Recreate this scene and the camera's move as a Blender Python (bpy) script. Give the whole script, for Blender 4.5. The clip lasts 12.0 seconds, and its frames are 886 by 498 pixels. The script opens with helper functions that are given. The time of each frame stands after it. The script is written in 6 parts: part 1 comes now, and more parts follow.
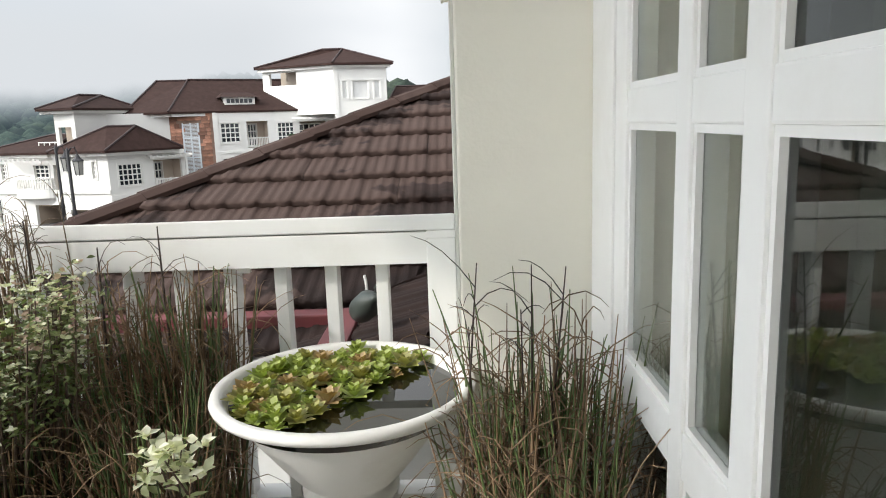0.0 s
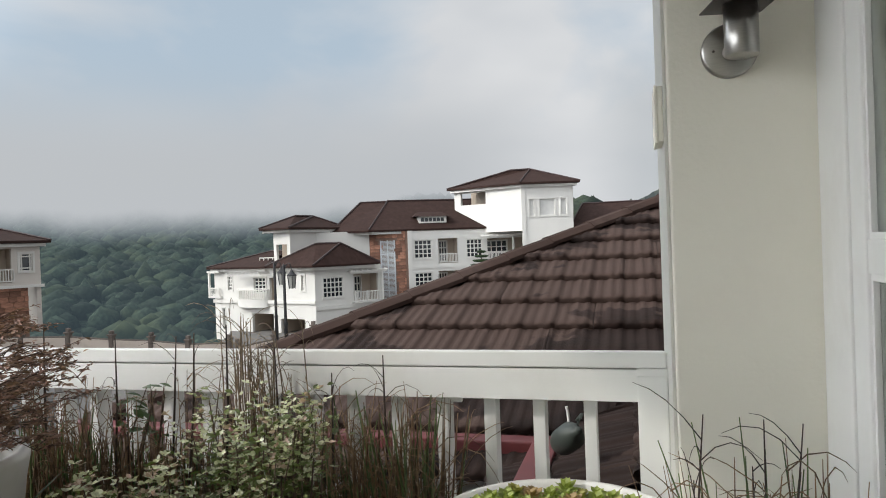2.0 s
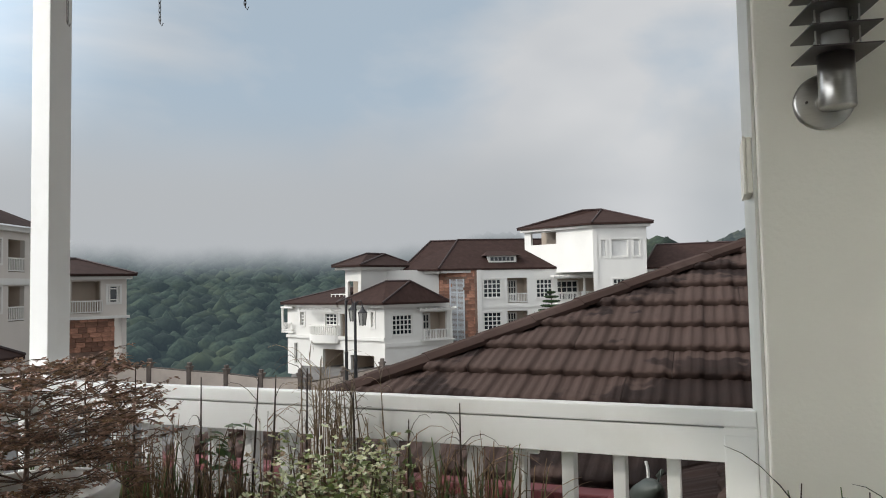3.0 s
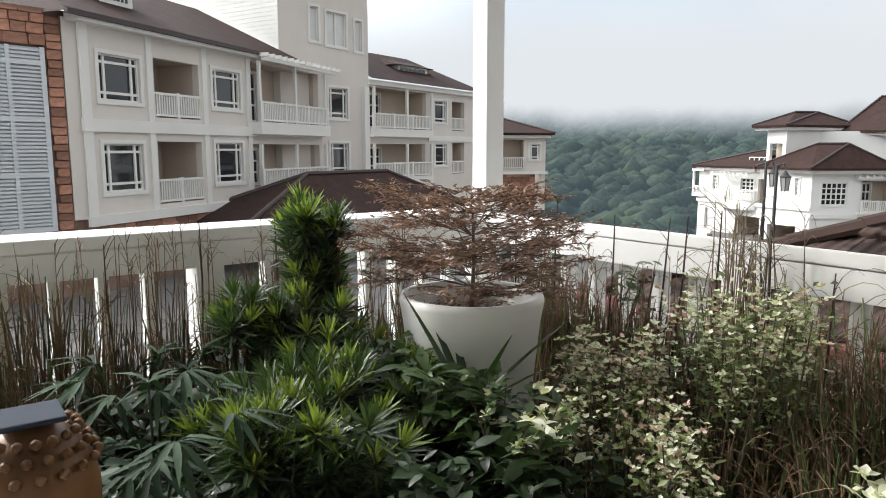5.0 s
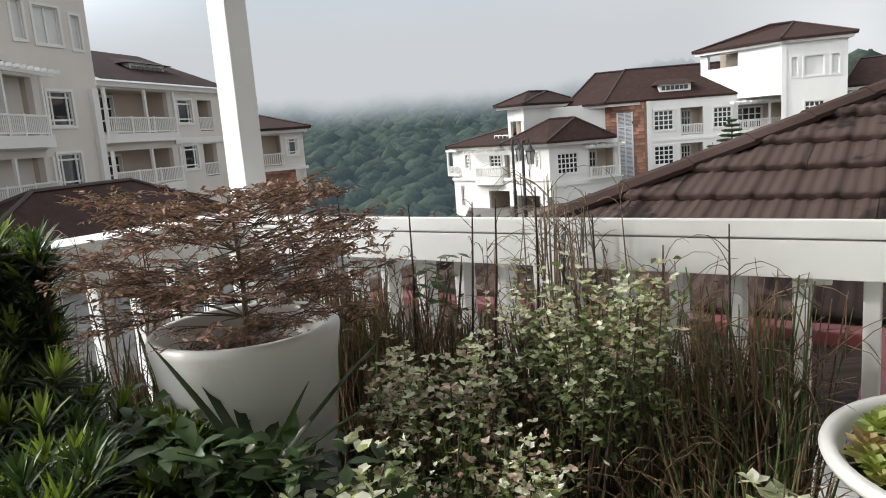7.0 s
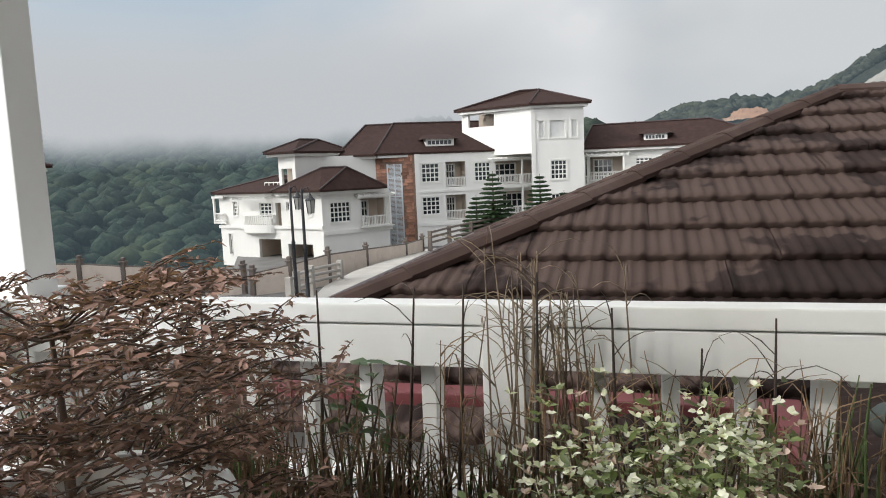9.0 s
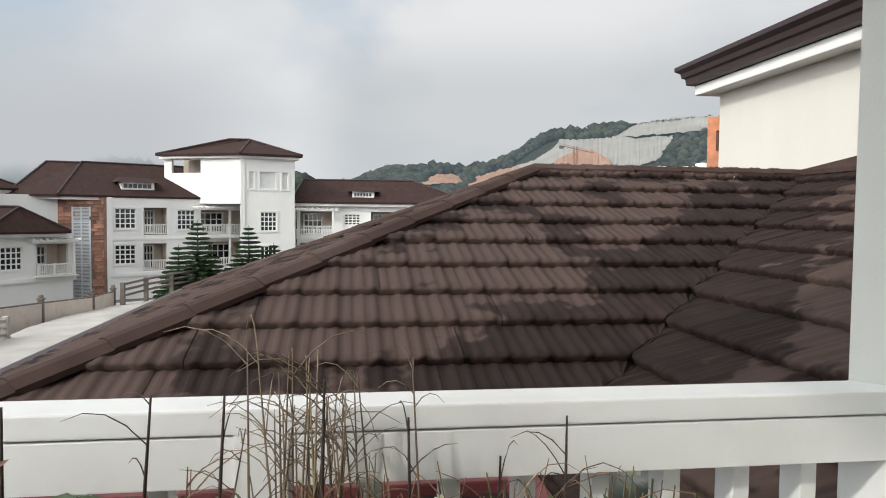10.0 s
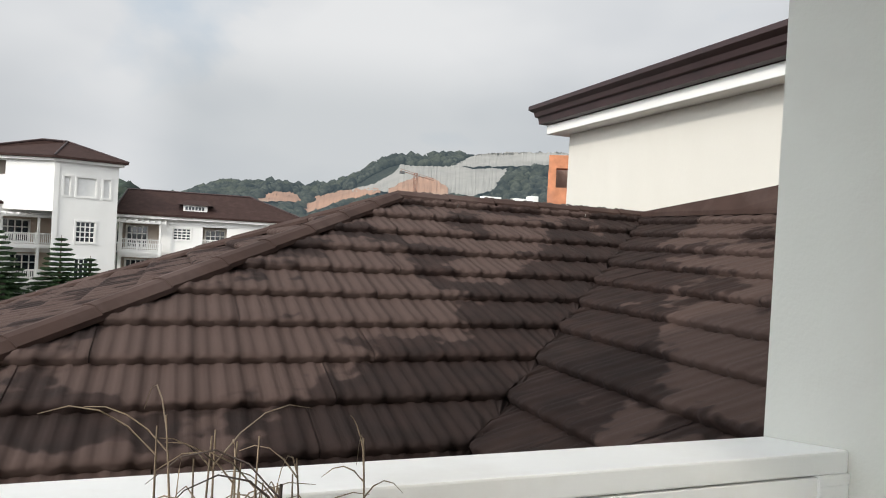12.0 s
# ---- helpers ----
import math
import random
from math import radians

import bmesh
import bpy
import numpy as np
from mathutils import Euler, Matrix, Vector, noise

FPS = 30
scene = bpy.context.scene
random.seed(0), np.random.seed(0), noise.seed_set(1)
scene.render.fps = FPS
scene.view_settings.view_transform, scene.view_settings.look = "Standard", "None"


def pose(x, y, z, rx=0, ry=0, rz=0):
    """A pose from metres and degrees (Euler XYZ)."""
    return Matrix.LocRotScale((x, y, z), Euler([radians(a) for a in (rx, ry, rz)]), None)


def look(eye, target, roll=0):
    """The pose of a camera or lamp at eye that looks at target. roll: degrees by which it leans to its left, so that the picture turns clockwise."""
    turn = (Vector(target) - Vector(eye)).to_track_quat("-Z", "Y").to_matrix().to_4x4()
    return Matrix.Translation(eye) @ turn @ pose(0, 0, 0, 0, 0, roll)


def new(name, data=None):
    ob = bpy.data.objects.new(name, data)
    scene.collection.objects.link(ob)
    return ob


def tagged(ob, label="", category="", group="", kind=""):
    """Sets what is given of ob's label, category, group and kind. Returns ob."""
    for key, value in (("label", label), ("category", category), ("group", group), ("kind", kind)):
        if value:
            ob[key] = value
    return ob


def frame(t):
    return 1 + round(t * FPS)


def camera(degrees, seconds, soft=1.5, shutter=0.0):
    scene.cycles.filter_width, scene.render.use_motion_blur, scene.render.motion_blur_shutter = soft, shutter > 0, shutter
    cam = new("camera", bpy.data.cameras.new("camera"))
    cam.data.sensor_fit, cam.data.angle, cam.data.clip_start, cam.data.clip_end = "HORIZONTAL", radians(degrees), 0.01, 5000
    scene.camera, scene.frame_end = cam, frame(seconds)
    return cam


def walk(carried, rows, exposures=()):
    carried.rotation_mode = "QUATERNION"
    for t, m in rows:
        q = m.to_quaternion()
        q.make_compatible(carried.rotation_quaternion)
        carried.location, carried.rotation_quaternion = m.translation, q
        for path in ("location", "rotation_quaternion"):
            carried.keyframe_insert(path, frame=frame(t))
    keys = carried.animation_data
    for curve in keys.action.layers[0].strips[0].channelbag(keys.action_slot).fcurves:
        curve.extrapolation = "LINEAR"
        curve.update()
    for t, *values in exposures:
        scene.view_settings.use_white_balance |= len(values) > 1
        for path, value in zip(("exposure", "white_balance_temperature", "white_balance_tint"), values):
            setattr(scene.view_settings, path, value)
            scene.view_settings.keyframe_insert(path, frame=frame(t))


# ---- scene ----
cam = camera(64.6, 12.0, 1.0)
EXPOSURES = [(0.0, 0.26), (0.5, 0.0), (1.0, -0.15), (2.0, -0.25), (3.5, -0.42), (5.5, 0.50), (6.0, 0.50), (6.5, 0.02), (7.0, 0.0), (9.0, -0.18), (10.5, -0.15), (12.0, -0.18)]
PATH = [
    (0, (0.457, 0.492, 1.309), (0.432, 2.459, 0.95), -1.9),
    (0.5, (0.448, 0.465, 1.338), (0.343, 2.453, 1.141), -1.9),
    (1, (0.44, 0.461, 1.351), (0.337, 2.455, 1.224), -0.9),
    (1.5, (0.418, 0.434, 1.355), (0.049, 2.398, 1.257), -1.4),
    (2, (0.394, 0.42, 1.376), (-0.136, 2.349, 1.36), -2.1),
    (2.5, (0.387, 0.426, 1.401), (-0.202, 2.336, 1.463), -1.5),
    (3, (0.37, 0.405, 1.403), (-0.343, 2.27, 1.503), -1.1),
    (3.5, (0.332, 0.38, 1.393), (-0.586, 2.157, 1.399), -2.3),
    (3.7, (0.332, 0.361, 1.374), (-0.705, 2.07, 1.331), -2.6),
    (5.3, (0.391, 0.373, 1.339), (-1.225, 1.515, 1.047), 0.3),
    (5.5, (0.393, 0.399, 1.344), (-1.199, 1.582, 1.087), 0.3),
    (6, (0.362, 0.486, 1.333), (-1.113, 1.808, 1.056), 0.4),
    (6.5, (0.195, 0.568, 1.337), (-1.162, 2.019, 1.105), -3.2),
    (7, (0.04, 0.651, 1.314), (-1.084, 2.273, 0.987), -4.4),
    (7.2, (-0.022, 0.71, 1.311), (-1.064, 2.394, 1.024), -3.7),
    (8.8, (-0.531, 0.938, 1.349), (-1.204, 2.804, 1.091), -2.2),
    (9, (-0.557, 0.988, 1.351), (-1.091, 2.901, 1.12), -2.4),
    (9.5, (-0.613, 1.115, 1.367), (-0.781, 3.104, 1.233), 0.2),
    (10, (-0.695, 1.191, 1.395), (-0.414, 3.169, 1.301), 0.6),
    (10.5, (-0.767, 1.229, 1.427), (-0.196, 3.145, 1.402), 0.8),
    (11, (-0.841, 1.254, 1.447), (-0.174, 3.139, 1.468), 2.2),
    (11.5, (-0.861, 1.324, 1.443), (-0.196, 3.21, 1.439), 2.2),
    (12, (-0.84, 1.417, 1.429), (-0.114, 3.281, 1.414), 3.2),
]
walk(cam, [(t, look(eye, target, roll)) for t, eye, target, roll in PATH], EXPOSURES)

# ---- light ----
world = bpy.data.worlds.new("world")
scene.world = world
world.use_nodes = True
SUN_EL, SUN_AZ = radians(33), (-0.86, -0.51)


def build_sky():
    nt = world.node_tree
    nt.nodes.clear()
    out = nt.nodes.new("ShaderNodeOutputWorld")
    bg = nt.nodes.new("ShaderNodeBackground")
    sky = nt.nodes.new("ShaderNodeTexSky")
    sky.sky_type = "NISHITA"
    sky.sun_disc = False
    sky.sun_elevation = SUN_EL
    sky.sun_rotation = math.atan2(SUN_AZ[0], SUN_AZ[1])
    sky.dust_density = 2.0
    tc = nt.nodes.new("ShaderNodeTexCoord")
    mp = nt.nodes.new("ShaderNodeMapping")
    mp.inputs["Scale"].default_value = (1.0, 1.0, 2.2)
    mp.inputs["Location"].default_value = (0.35, 0.1, 0.2)
    mp.inputs["Rotation"].default_value = (0, 0, radians(45))
    nz = nt.nodes.new("ShaderNodeTexNoise")
    nz.inputs["Scale"].default_value = 2.3
    nz.inputs["Detail"].default_value = 6.0
    nz.inputs["Roughness"].default_value = 0.5
    nz.inputs["Distortion"].default_value = 0.25
    ramp = nt.nodes.new("ShaderNodeValToRGB")
    ramp.color_ramp.elements[0].position = 0.33
    ramp.color_ramp.elements[0].color = (0.12, 0.12, 0.12, 1)
    ramp.color_ramp.elements[1].position = 0.56
    ramp.color_ramp.elements[1].color = (1, 1, 1, 1)
    shade = nt.nodes.new("ShaderNodeTexNoise")
    shade.inputs["Scale"].default_value = 1.7
    shade.inputs["Detail"].default_value = 4.0
    cloudcol = nt.nodes.new("ShaderNodeValToRGB")
    cloudcol.color_ramp.elements[0].position = 0.35
    cloudcol.color_ramp.elements[0].color = (6.2, 6.5, 6.9, 1)
    cloudcol.color_ramp.elements[1].position = 0.64
    cloudcol.color_ramp.elements[1].color = (8.3, 8.4, 8.5, 1)
    sep = nt.nodes.new("ShaderNodeSeparateXYZ")
    low = nt.nodes.new("ShaderNodeMapRange")
    low.inputs["From Min"].default_value = 0.24
    low.inputs["From Max"].default_value = 0.05
    mx = nt.nodes.new("ShaderNodeMath")
    mx.operation = "MAXIMUM"
    mix = nt.nodes.new("ShaderNodeMix")
    mix.data_type = "RGBA"
    nt.links.new(tc.outputs["Generated"], mp.inputs["Vector"])
    nt.links.new(mp.outputs["Vector"], nz.inputs["Vector"])
    nt.links.new(mp.outputs["Vector"], shade.inputs["Vector"])
    nt.links.new(shade.outputs["Fac"], cloudcol.inputs["Fac"])
    nt.links.new(tc.outputs["Generated"], sep.inputs["Vector"])
    nt.links.new(sep.outputs["Z"], low.inputs["Value"])
    nt.links.new(ramp.outputs["Color"], mx.inputs[0])
    nt.links.new(low.outputs["Result"], mx.inputs[1])
    nt.links.new(mx.outputs["Value"], mix.inputs["Factor"])
    # thin bright haze over the blue of the gaps
    veil = nt.nodes.new("ShaderNodeMix")
    veil.data_type = "RGBA"
    veil.inputs["Factor"].default_value = 0.80
    veil.inputs["B"].default_value = (5.2, 6.5, 7.7, 1)
    nt.links.new(sky.outputs["Color"], veil.inputs["A"])
    nt.links.new(veil.outputs["Result"], mix.inputs["A"])
    # the cloud is broken over the western valley
    west = nt.nodes.new("ShaderNodeVectorMath")
    west.operation = "DOT_PRODUCT"
    west.inputs[1].default_value = (-0.62, 0.70, 0.36)
    broken = nt.nodes.new("ShaderNodeMapRange")
    broken.interpolation_type = "SMOOTHSTEP"
    broken.inputs["From Min"].default_value = 0.86
    broken.inputs["From Max"].default_value = 0.98
    broken.inputs["To Min"].default_value = -0.10
    broken.inputs["To Max"].default_value = 0.13
    gap = nt.nodes.new("ShaderNodeMath")
    gap.operation = "SUBTRACT"
    nt.links.new(tc.outputs["Generated"], west.inputs[0])
    nt.links.new(west.outputs["Value"], broken.inputs["Value"])
    nt.links.new(nz.outputs["Fac"], gap.inputs[0])
    nt.links.new(broken.outputs["Result"], gap.inputs[1])
    nt.links.new(gap.outputs["Value"], ramp.inputs["Fac"])
    nt.links.new(cloudcol.outputs["Color"], mix.inputs["B"])
    dot = nt.nodes.new("ShaderNodeVectorMath")
    dot.operation = "DOT_PRODUCT"
    dot.inputs[1].default_value = (SUN_AZ[0] * math.cos(SUN_EL), SUN_AZ[1] * math.cos(SUN_EL), math.sin(SUN_EL))
    glow = nt.nodes.new("ShaderNodeMapRange")
    glow.interpolation_type = "SMOOTHSTEP"
    glow.inputs["From Min"].default_value = 0.32
    glow.inputs["From Max"].default_value = 1.0
    glow.inputs["To Min"].default_value = 1.0
    glow.inputs["To Max"].default_value = 5.2
    gain = nt.nodes.new("ShaderNodeVectorMath")
    gain.operation = "SCALE"
    nt.links.new(tc.outputs["Generated"], dot.inputs[0])
    nt.links.new(dot.outputs["Value"], glow.inputs["Value"])
    nt.links.new(mix.outputs["Result"], gain.inputs[0])
    nt.links.new(glow.outputs["Result"], gain.inputs["Scale"])
    nt.links.new(gain.outputs["Vector"], bg.inputs["Color"])
    bg.inputs["Strength"].default_value = 0.108
    nt.links.new(bg.outputs["Background"], out.inputs["Surface"])


build_sky()
sun_data = bpy.data.lights.new("sun", "SUN")
sun_data.energy, sun_data.angle, sun_data.color = 2.3, radians(2), (1.0, 0.95, 0.87)
sun = new("sun", sun_data)
sun.matrix_world = look((0, 0, 0), (-SUN_AZ[0] * math.cos(SUN_EL), -SUN_AZ[1] * math.cos(SUN_EL), -math.sin(SUN_EL)))


# ---- materials ----
def mat(name, color, rough=0.6, metal=0.0, vary=0.12, scale=6.0, bump=0.0, bscale=60.0, stain=None, stain_amt=0.0, stain_scale=1.5, spec=0.5, edge=(0.5, 0.68), rand=0.0, island=0.0, stretch=None, damp=False):
    m = bpy.data.materials.new(name)
    m.use_nodes = True
    nt = m.node_tree
    b = nt.nodes["Principled BSDF"]
    b.inputs["Roughness"].default_value = rough
    b.inputs["Metallic"].default_value = metal
    b.inputs["Specular IOR Level"].default_value = spec
    tc = nt.nodes.new("ShaderNodeTexCoord")
    vec = nt.nodes.new("ShaderNodeNewGeometry").outputs["Position"] if damp else tc.outputs["Object"]
    if stretch:
        mp = nt.nodes.new("ShaderNodeMapping")
        mp.inputs["Scale"].default_value = stretch
        nt.links.new(vec, mp.inputs["Vector"])
        vec = mp.outputs["Vector"]
    n1 = nt.nodes.new("ShaderNodeTexNoise")
    n1.inputs["Scale"].default_value = scale
    n1.inputs["Detail"].default_value = 5
    nt.links.new(vec, n1.inputs["Vector"])
    r1 = nt.nodes.new("ShaderNodeMapRange")
    r1.inputs["From Min"].default_value, r1.inputs["From Max"].default_value = 0.3, 0.7
    r1.inputs["To Min"].default_value, r1.inputs["To Max"].default_value = 1 - vary, 1 + vary
    nt.links.new(n1.outputs["Fac"], r1.inputs["Value"])
    hsv = nt.nodes.new("ShaderNodeHueSaturation")
    hsv.inputs["Color"].default_value = (*color, 1)
    val = r1.outputs["Result"]
    for amount, kind in ((rand, "o"), (island, "i")):
        if amount:
            src = nt.nodes.new("ShaderNodeObjectInfo").outputs["Random"] if kind == "o" else nt.nodes.new("ShaderNodeNewGeometry").outputs["Random Per Island"]
            rr = nt.nodes.new("ShaderNodeMapRange")
            rr.inputs["To Min"].default_value, rr.inputs["To Max"].default_value = 1 - amount, 1 + amount
            nt.links.new(src, rr.inputs["Value"])
            mu = nt.nodes.new("ShaderNodeMath")
            mu.operation = "MULTIPLY"
            nt.links.new(val, mu.inputs[0])
            nt.links.new(rr.outputs["Result"], mu.inputs[1])
            val = mu.outputs["Value"]
    nt.links.new(val, hsv.inputs["Value"])
    col = hsv.outputs["Color"]
    if stain:
        n2 = nt.nodes.new("ShaderNodeTexNoise")
        n2.inputs["Scale"].default_value = stain_scale
        n2.inputs["Detail"].default_value = 3.5 if damp else 7
        n2.inputs["Roughness"].default_value = 0.65
        nt.links.new(vec, n2.inputs["Vector"])
        r2 = nt.nodes.new("ShaderNodeMapRange")
        r2.inputs["From Min"].default_value, r2.inputs["From Max"].default_value = edge
        r2.inputs["To Max"].default_value = stain_amt
        nt.links.new(n2.outputs["Fac"], r2.inputs["Value"])
        mx = nt.nodes.new("ShaderNodeMix")
        mx.data_type = "RGBA"
        fac = r2.outputs["Result"]
        if damp:
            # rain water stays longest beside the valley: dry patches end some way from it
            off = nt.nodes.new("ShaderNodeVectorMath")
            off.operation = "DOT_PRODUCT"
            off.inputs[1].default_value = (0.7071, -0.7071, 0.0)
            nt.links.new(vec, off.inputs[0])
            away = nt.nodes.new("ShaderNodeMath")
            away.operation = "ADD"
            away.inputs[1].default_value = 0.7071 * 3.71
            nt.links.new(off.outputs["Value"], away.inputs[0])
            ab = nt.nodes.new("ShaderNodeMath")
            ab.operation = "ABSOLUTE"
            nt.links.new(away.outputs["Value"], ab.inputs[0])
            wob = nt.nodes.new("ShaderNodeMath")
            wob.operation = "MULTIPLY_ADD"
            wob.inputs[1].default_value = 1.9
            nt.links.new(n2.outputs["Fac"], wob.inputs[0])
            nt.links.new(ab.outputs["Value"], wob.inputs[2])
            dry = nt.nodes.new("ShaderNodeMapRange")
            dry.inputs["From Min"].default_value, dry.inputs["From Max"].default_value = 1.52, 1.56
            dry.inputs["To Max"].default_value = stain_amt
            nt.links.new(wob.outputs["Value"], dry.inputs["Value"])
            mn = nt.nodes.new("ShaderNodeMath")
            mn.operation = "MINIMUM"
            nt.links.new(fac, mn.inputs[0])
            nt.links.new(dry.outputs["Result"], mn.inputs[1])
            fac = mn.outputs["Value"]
        nt.links.new(fac, mx.inputs["Factor"])
        nt.links.new(col, mx.inputs["A"])
        mx.inputs["B"].default_value = (*stain, 1)
        col = mx.outputs["Result"]
    nt.links.new(col, b.inputs["Base Color"])
    if bump:
        n3 = nt.nodes.new("ShaderNodeTexNoise")
        n3.inputs["Scale"].default_value = bscale
        n3.inputs["Detail"].default_value = 4
        nt.links.new(vec, n3.inputs["Vector"])
        bp = nt.nodes.new("ShaderNodeBump")
        bp.inputs["Strength"].default_value = bump
        bp.inputs["Distance"].default_value = 0.01
        nt.links.new(n3.outputs["Fac"], bp.inputs["Height"])
        nt.links.new(bp.outputs["Normal"], b.inputs["Normal"])
    return m


def glass_mat(name, tint=(0.02, 0.025, 0.03), rough=0.03):
    m = bpy.data.materials.new(name)
    m.use_nodes = True
    b = m.node_tree.nodes["Principled BSDF"]
    b.inputs["Base Color"].default_value = (*tint, 1)
    b.inputs["Roughness"].default_value = rough
    b.inputs["Specular IOR Level"].default_value = 0.7
    return m


def leaf_mat(name, color, rough=0.45, island=0.35, trans=0.25):
    m = mat(name, color, rough, vary=0.15, scale=25, island=island)
    nt = m.node_tree
    b = nt.nodes["Principled BSDF"]
    tr = nt.nodes.new("ShaderNodeBsdfTranslucent")
    tr.inputs["Color"].default_value = (color[0] * 1.2, color[1] * 1.3, color[2] * 0.6, 1)
    mx = nt.nodes.new("ShaderNodeMixShader")
    mx.inputs["Fac"].default_value = trans
    out = nt.nodes["Material Output"]
    nt.links.new(b.outputs["BSDF"], mx.inputs[1])
    nt.links.new(tr.outputs["BSDF"], mx.inputs[2])
    nt.links.new(mx.outputs["Shader"], out.inputs["Surface"])
    return m


WHITE = mat("white_paint", (0.80, 0.80, 0.78), 0.45, vary=0.03, scale=3, bump=0.06, bscale=40, stain=(0.62, 0.60, 0.55), stain_amt=0.35, stain_scale=2.2)
WHITE_FAR = mat("white_render", (0.71, 0.70, 0.665), 0.7, vary=0.03, scale=0.8, stain=(0.66, 0.64, 0.60), stain_amt=0.35, stain_scale=0.35, stretch=(1, 1, 0.4))
PINKISH = mat("pale_siding_paint", (0.63, 0.585, 0.535), 0.7, vary=0.03, scale=0.8, stain=(0.62, 0.58, 0.54), stain_amt=0.3, stain_scale=0.4, stretch=(1, 1, 0.4))
CREAM = mat("cream_render", (0.80, 0.775, 0.68), 0.75, vary=0.025, scale=2, bump=0.12, bscale=90, stain=(0.72, 0.67, 0.60), stain_amt=0.3, stain_scale=1.8)
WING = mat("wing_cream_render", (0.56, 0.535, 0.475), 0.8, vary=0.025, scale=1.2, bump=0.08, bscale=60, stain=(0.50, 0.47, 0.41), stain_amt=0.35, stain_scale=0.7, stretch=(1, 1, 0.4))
# white pier side greyed: the shade on that face is in the colour
PIER_SIDE_SHADE = mat("shaded_white_render", (0.53, 0.535, 0.49), 0.7, vary=0.025, scale=2, bump=0.1, bscale=90, stain=(0.45, 0.43, 0.39), stain_amt=0.3, stain_scale=1.8)
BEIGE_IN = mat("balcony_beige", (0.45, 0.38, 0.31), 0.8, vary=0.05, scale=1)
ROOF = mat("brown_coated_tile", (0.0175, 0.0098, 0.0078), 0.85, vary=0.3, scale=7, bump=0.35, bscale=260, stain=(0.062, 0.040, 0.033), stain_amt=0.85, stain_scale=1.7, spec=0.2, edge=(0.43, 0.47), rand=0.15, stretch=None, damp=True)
ROOF_FAR = mat("brown_roof_far", (0.031, 0.016, 0.013), 0.85, vary=0.22, scale=0.9, stain=(0.056, 0.031, 0.026), stain_amt=0.5, stain_scale=0.5, stretch=(3, 3, 1), spec=0.2)
RIDGE = mat("brown_ridge_metal", (0.040, 0.023, 0.018), 0.8, vary=0.2, scale=5, spec=0.2, stain=(0.09, 0.062, 0.054), stain_amt=0.5)
FASCIA = mat("dark_brown_fascia", (0.032, 0.016, 0.015), 0.45, vary=0.15, scale=4)
MAROON = mat("maroon_gutter_paint", (0.13, 0.028, 0.03), 0.5, vary=0.12, scale=4, stain=(0.08, 0.025, 0.025), stain_amt=0.5)
GLASS = glass_mat("dark_window_glass")
STONE = mat("stone_joint", (0.20, 0.13, 0.10), 0.9, vary=0.2, scale=3)
STONE_B = mat("red_stone_block", (0.30, 0.15, 0.10), 0.85, vary=0.25, scale=3, rand=0.45, bump=0.3, bscale=20)
LOUVRE = mat("grey_louvre_paint", (0.55, 0.58, 0.60), 0.5, vary=0.04, scale=2)
CONCRETE = mat("concrete_road", (0.36, 0.34, 0.31), 0.9, vary=0.12, scale=0.8, stain=(0.2, 0.18, 0.16), stain_amt=0.5, stain_scale=0.3)
ASPHALT = mat("asphalt", (0.10, 0.095, 0.09), 0.92, vary=0.15, scale=0.7, stain=(0.17, 0.16, 0.15), stain_amt=0.5, stain_scale=0.25)
FENCE_BEIGE = mat("beige_fence_panel", (0.58, 0.50, 0.43), 0.8, vary=0.06, scale=1, stain=(0.36, 0.30, 0.26), stain_amt=0.4)
FENCE_POST = mat("brown_fence_post", (0.13, 0.105, 0.09), 0.7, vary=0.2, scale=3)
BLACK_METAL = mat("black_iron", (0.02, 0.02, 0.022), 0.45, metal=0.3, vary=0.1)
STEEL = mat("brushed_steel", (0.42, 0.41, 0.39), 0.28, metal=1.0, vary=0.06, scale=30, stretch=(1, 1, 12))
DARK_STEEL = mat("dark_steel_vane", (0.10, 0.09, 0.085), 0.35, metal=0.9, vary=0.1)
PALE_PANE = mat("pale_blind", (0.62, 0.62, 0.60), 0.25, vary=0.05, scale=2)
CLEAR = glass_mat("lamp_glass", (0.30, 0.30, 0.28), 0.15)
FLOOR = mat("pale_floor_tile", (0.70, 0.68, 0.64), 0.5, vary=0.08, scale=3, stain=(0.4, 0.37, 0.33), stain_amt=0.4)
SOIL = mat("dry_soil", (0.09, 0.055, 0.035), 0.95, vary=0.35, scale=40, bump=0.8, bscale=90)
POT = mat("white_glazed_pot", (0.76, 0.75, 0.72), 0.35, vary=0.03, scale=4, stain=(0.55, 0.52, 0.46), stain_amt=0.35, stain_scale=5)
WATER = glass_mat("dark_pond_water", (0.012, 0.012, 0.010), 0.02)


# ---- building blocks ----
def obj_from(name, bm, material, smooth=False):
    me = bpy.data.meshes.new(name)
    bm.to_mesh(me)
    bm.free()
    me.materials.append(material)
    if smooth:
        me.polygons.foreach_set("use_smooth", [True] * len(me.polygons))
    return new(name, me)


def part(name, bm, material, parent, label="", smooth=False):
    ob = obj_from(name, bm, material, smooth)
    ob.parent = parent
    if label:
        ob["label"] = label
    return ob


def empty(name, x=0.0, y=0.0, z=0.0):
    ob = new(name)
    ob.empty_display_size = 0.1
    ob.location = (x, y, z)
    return ob


def rel(ob, at):
    """Keep a child's world place under a parent that stands at `at`."""
    ob.matrix_parent_inverse = Matrix.Translation(at).inverted()
    return ob


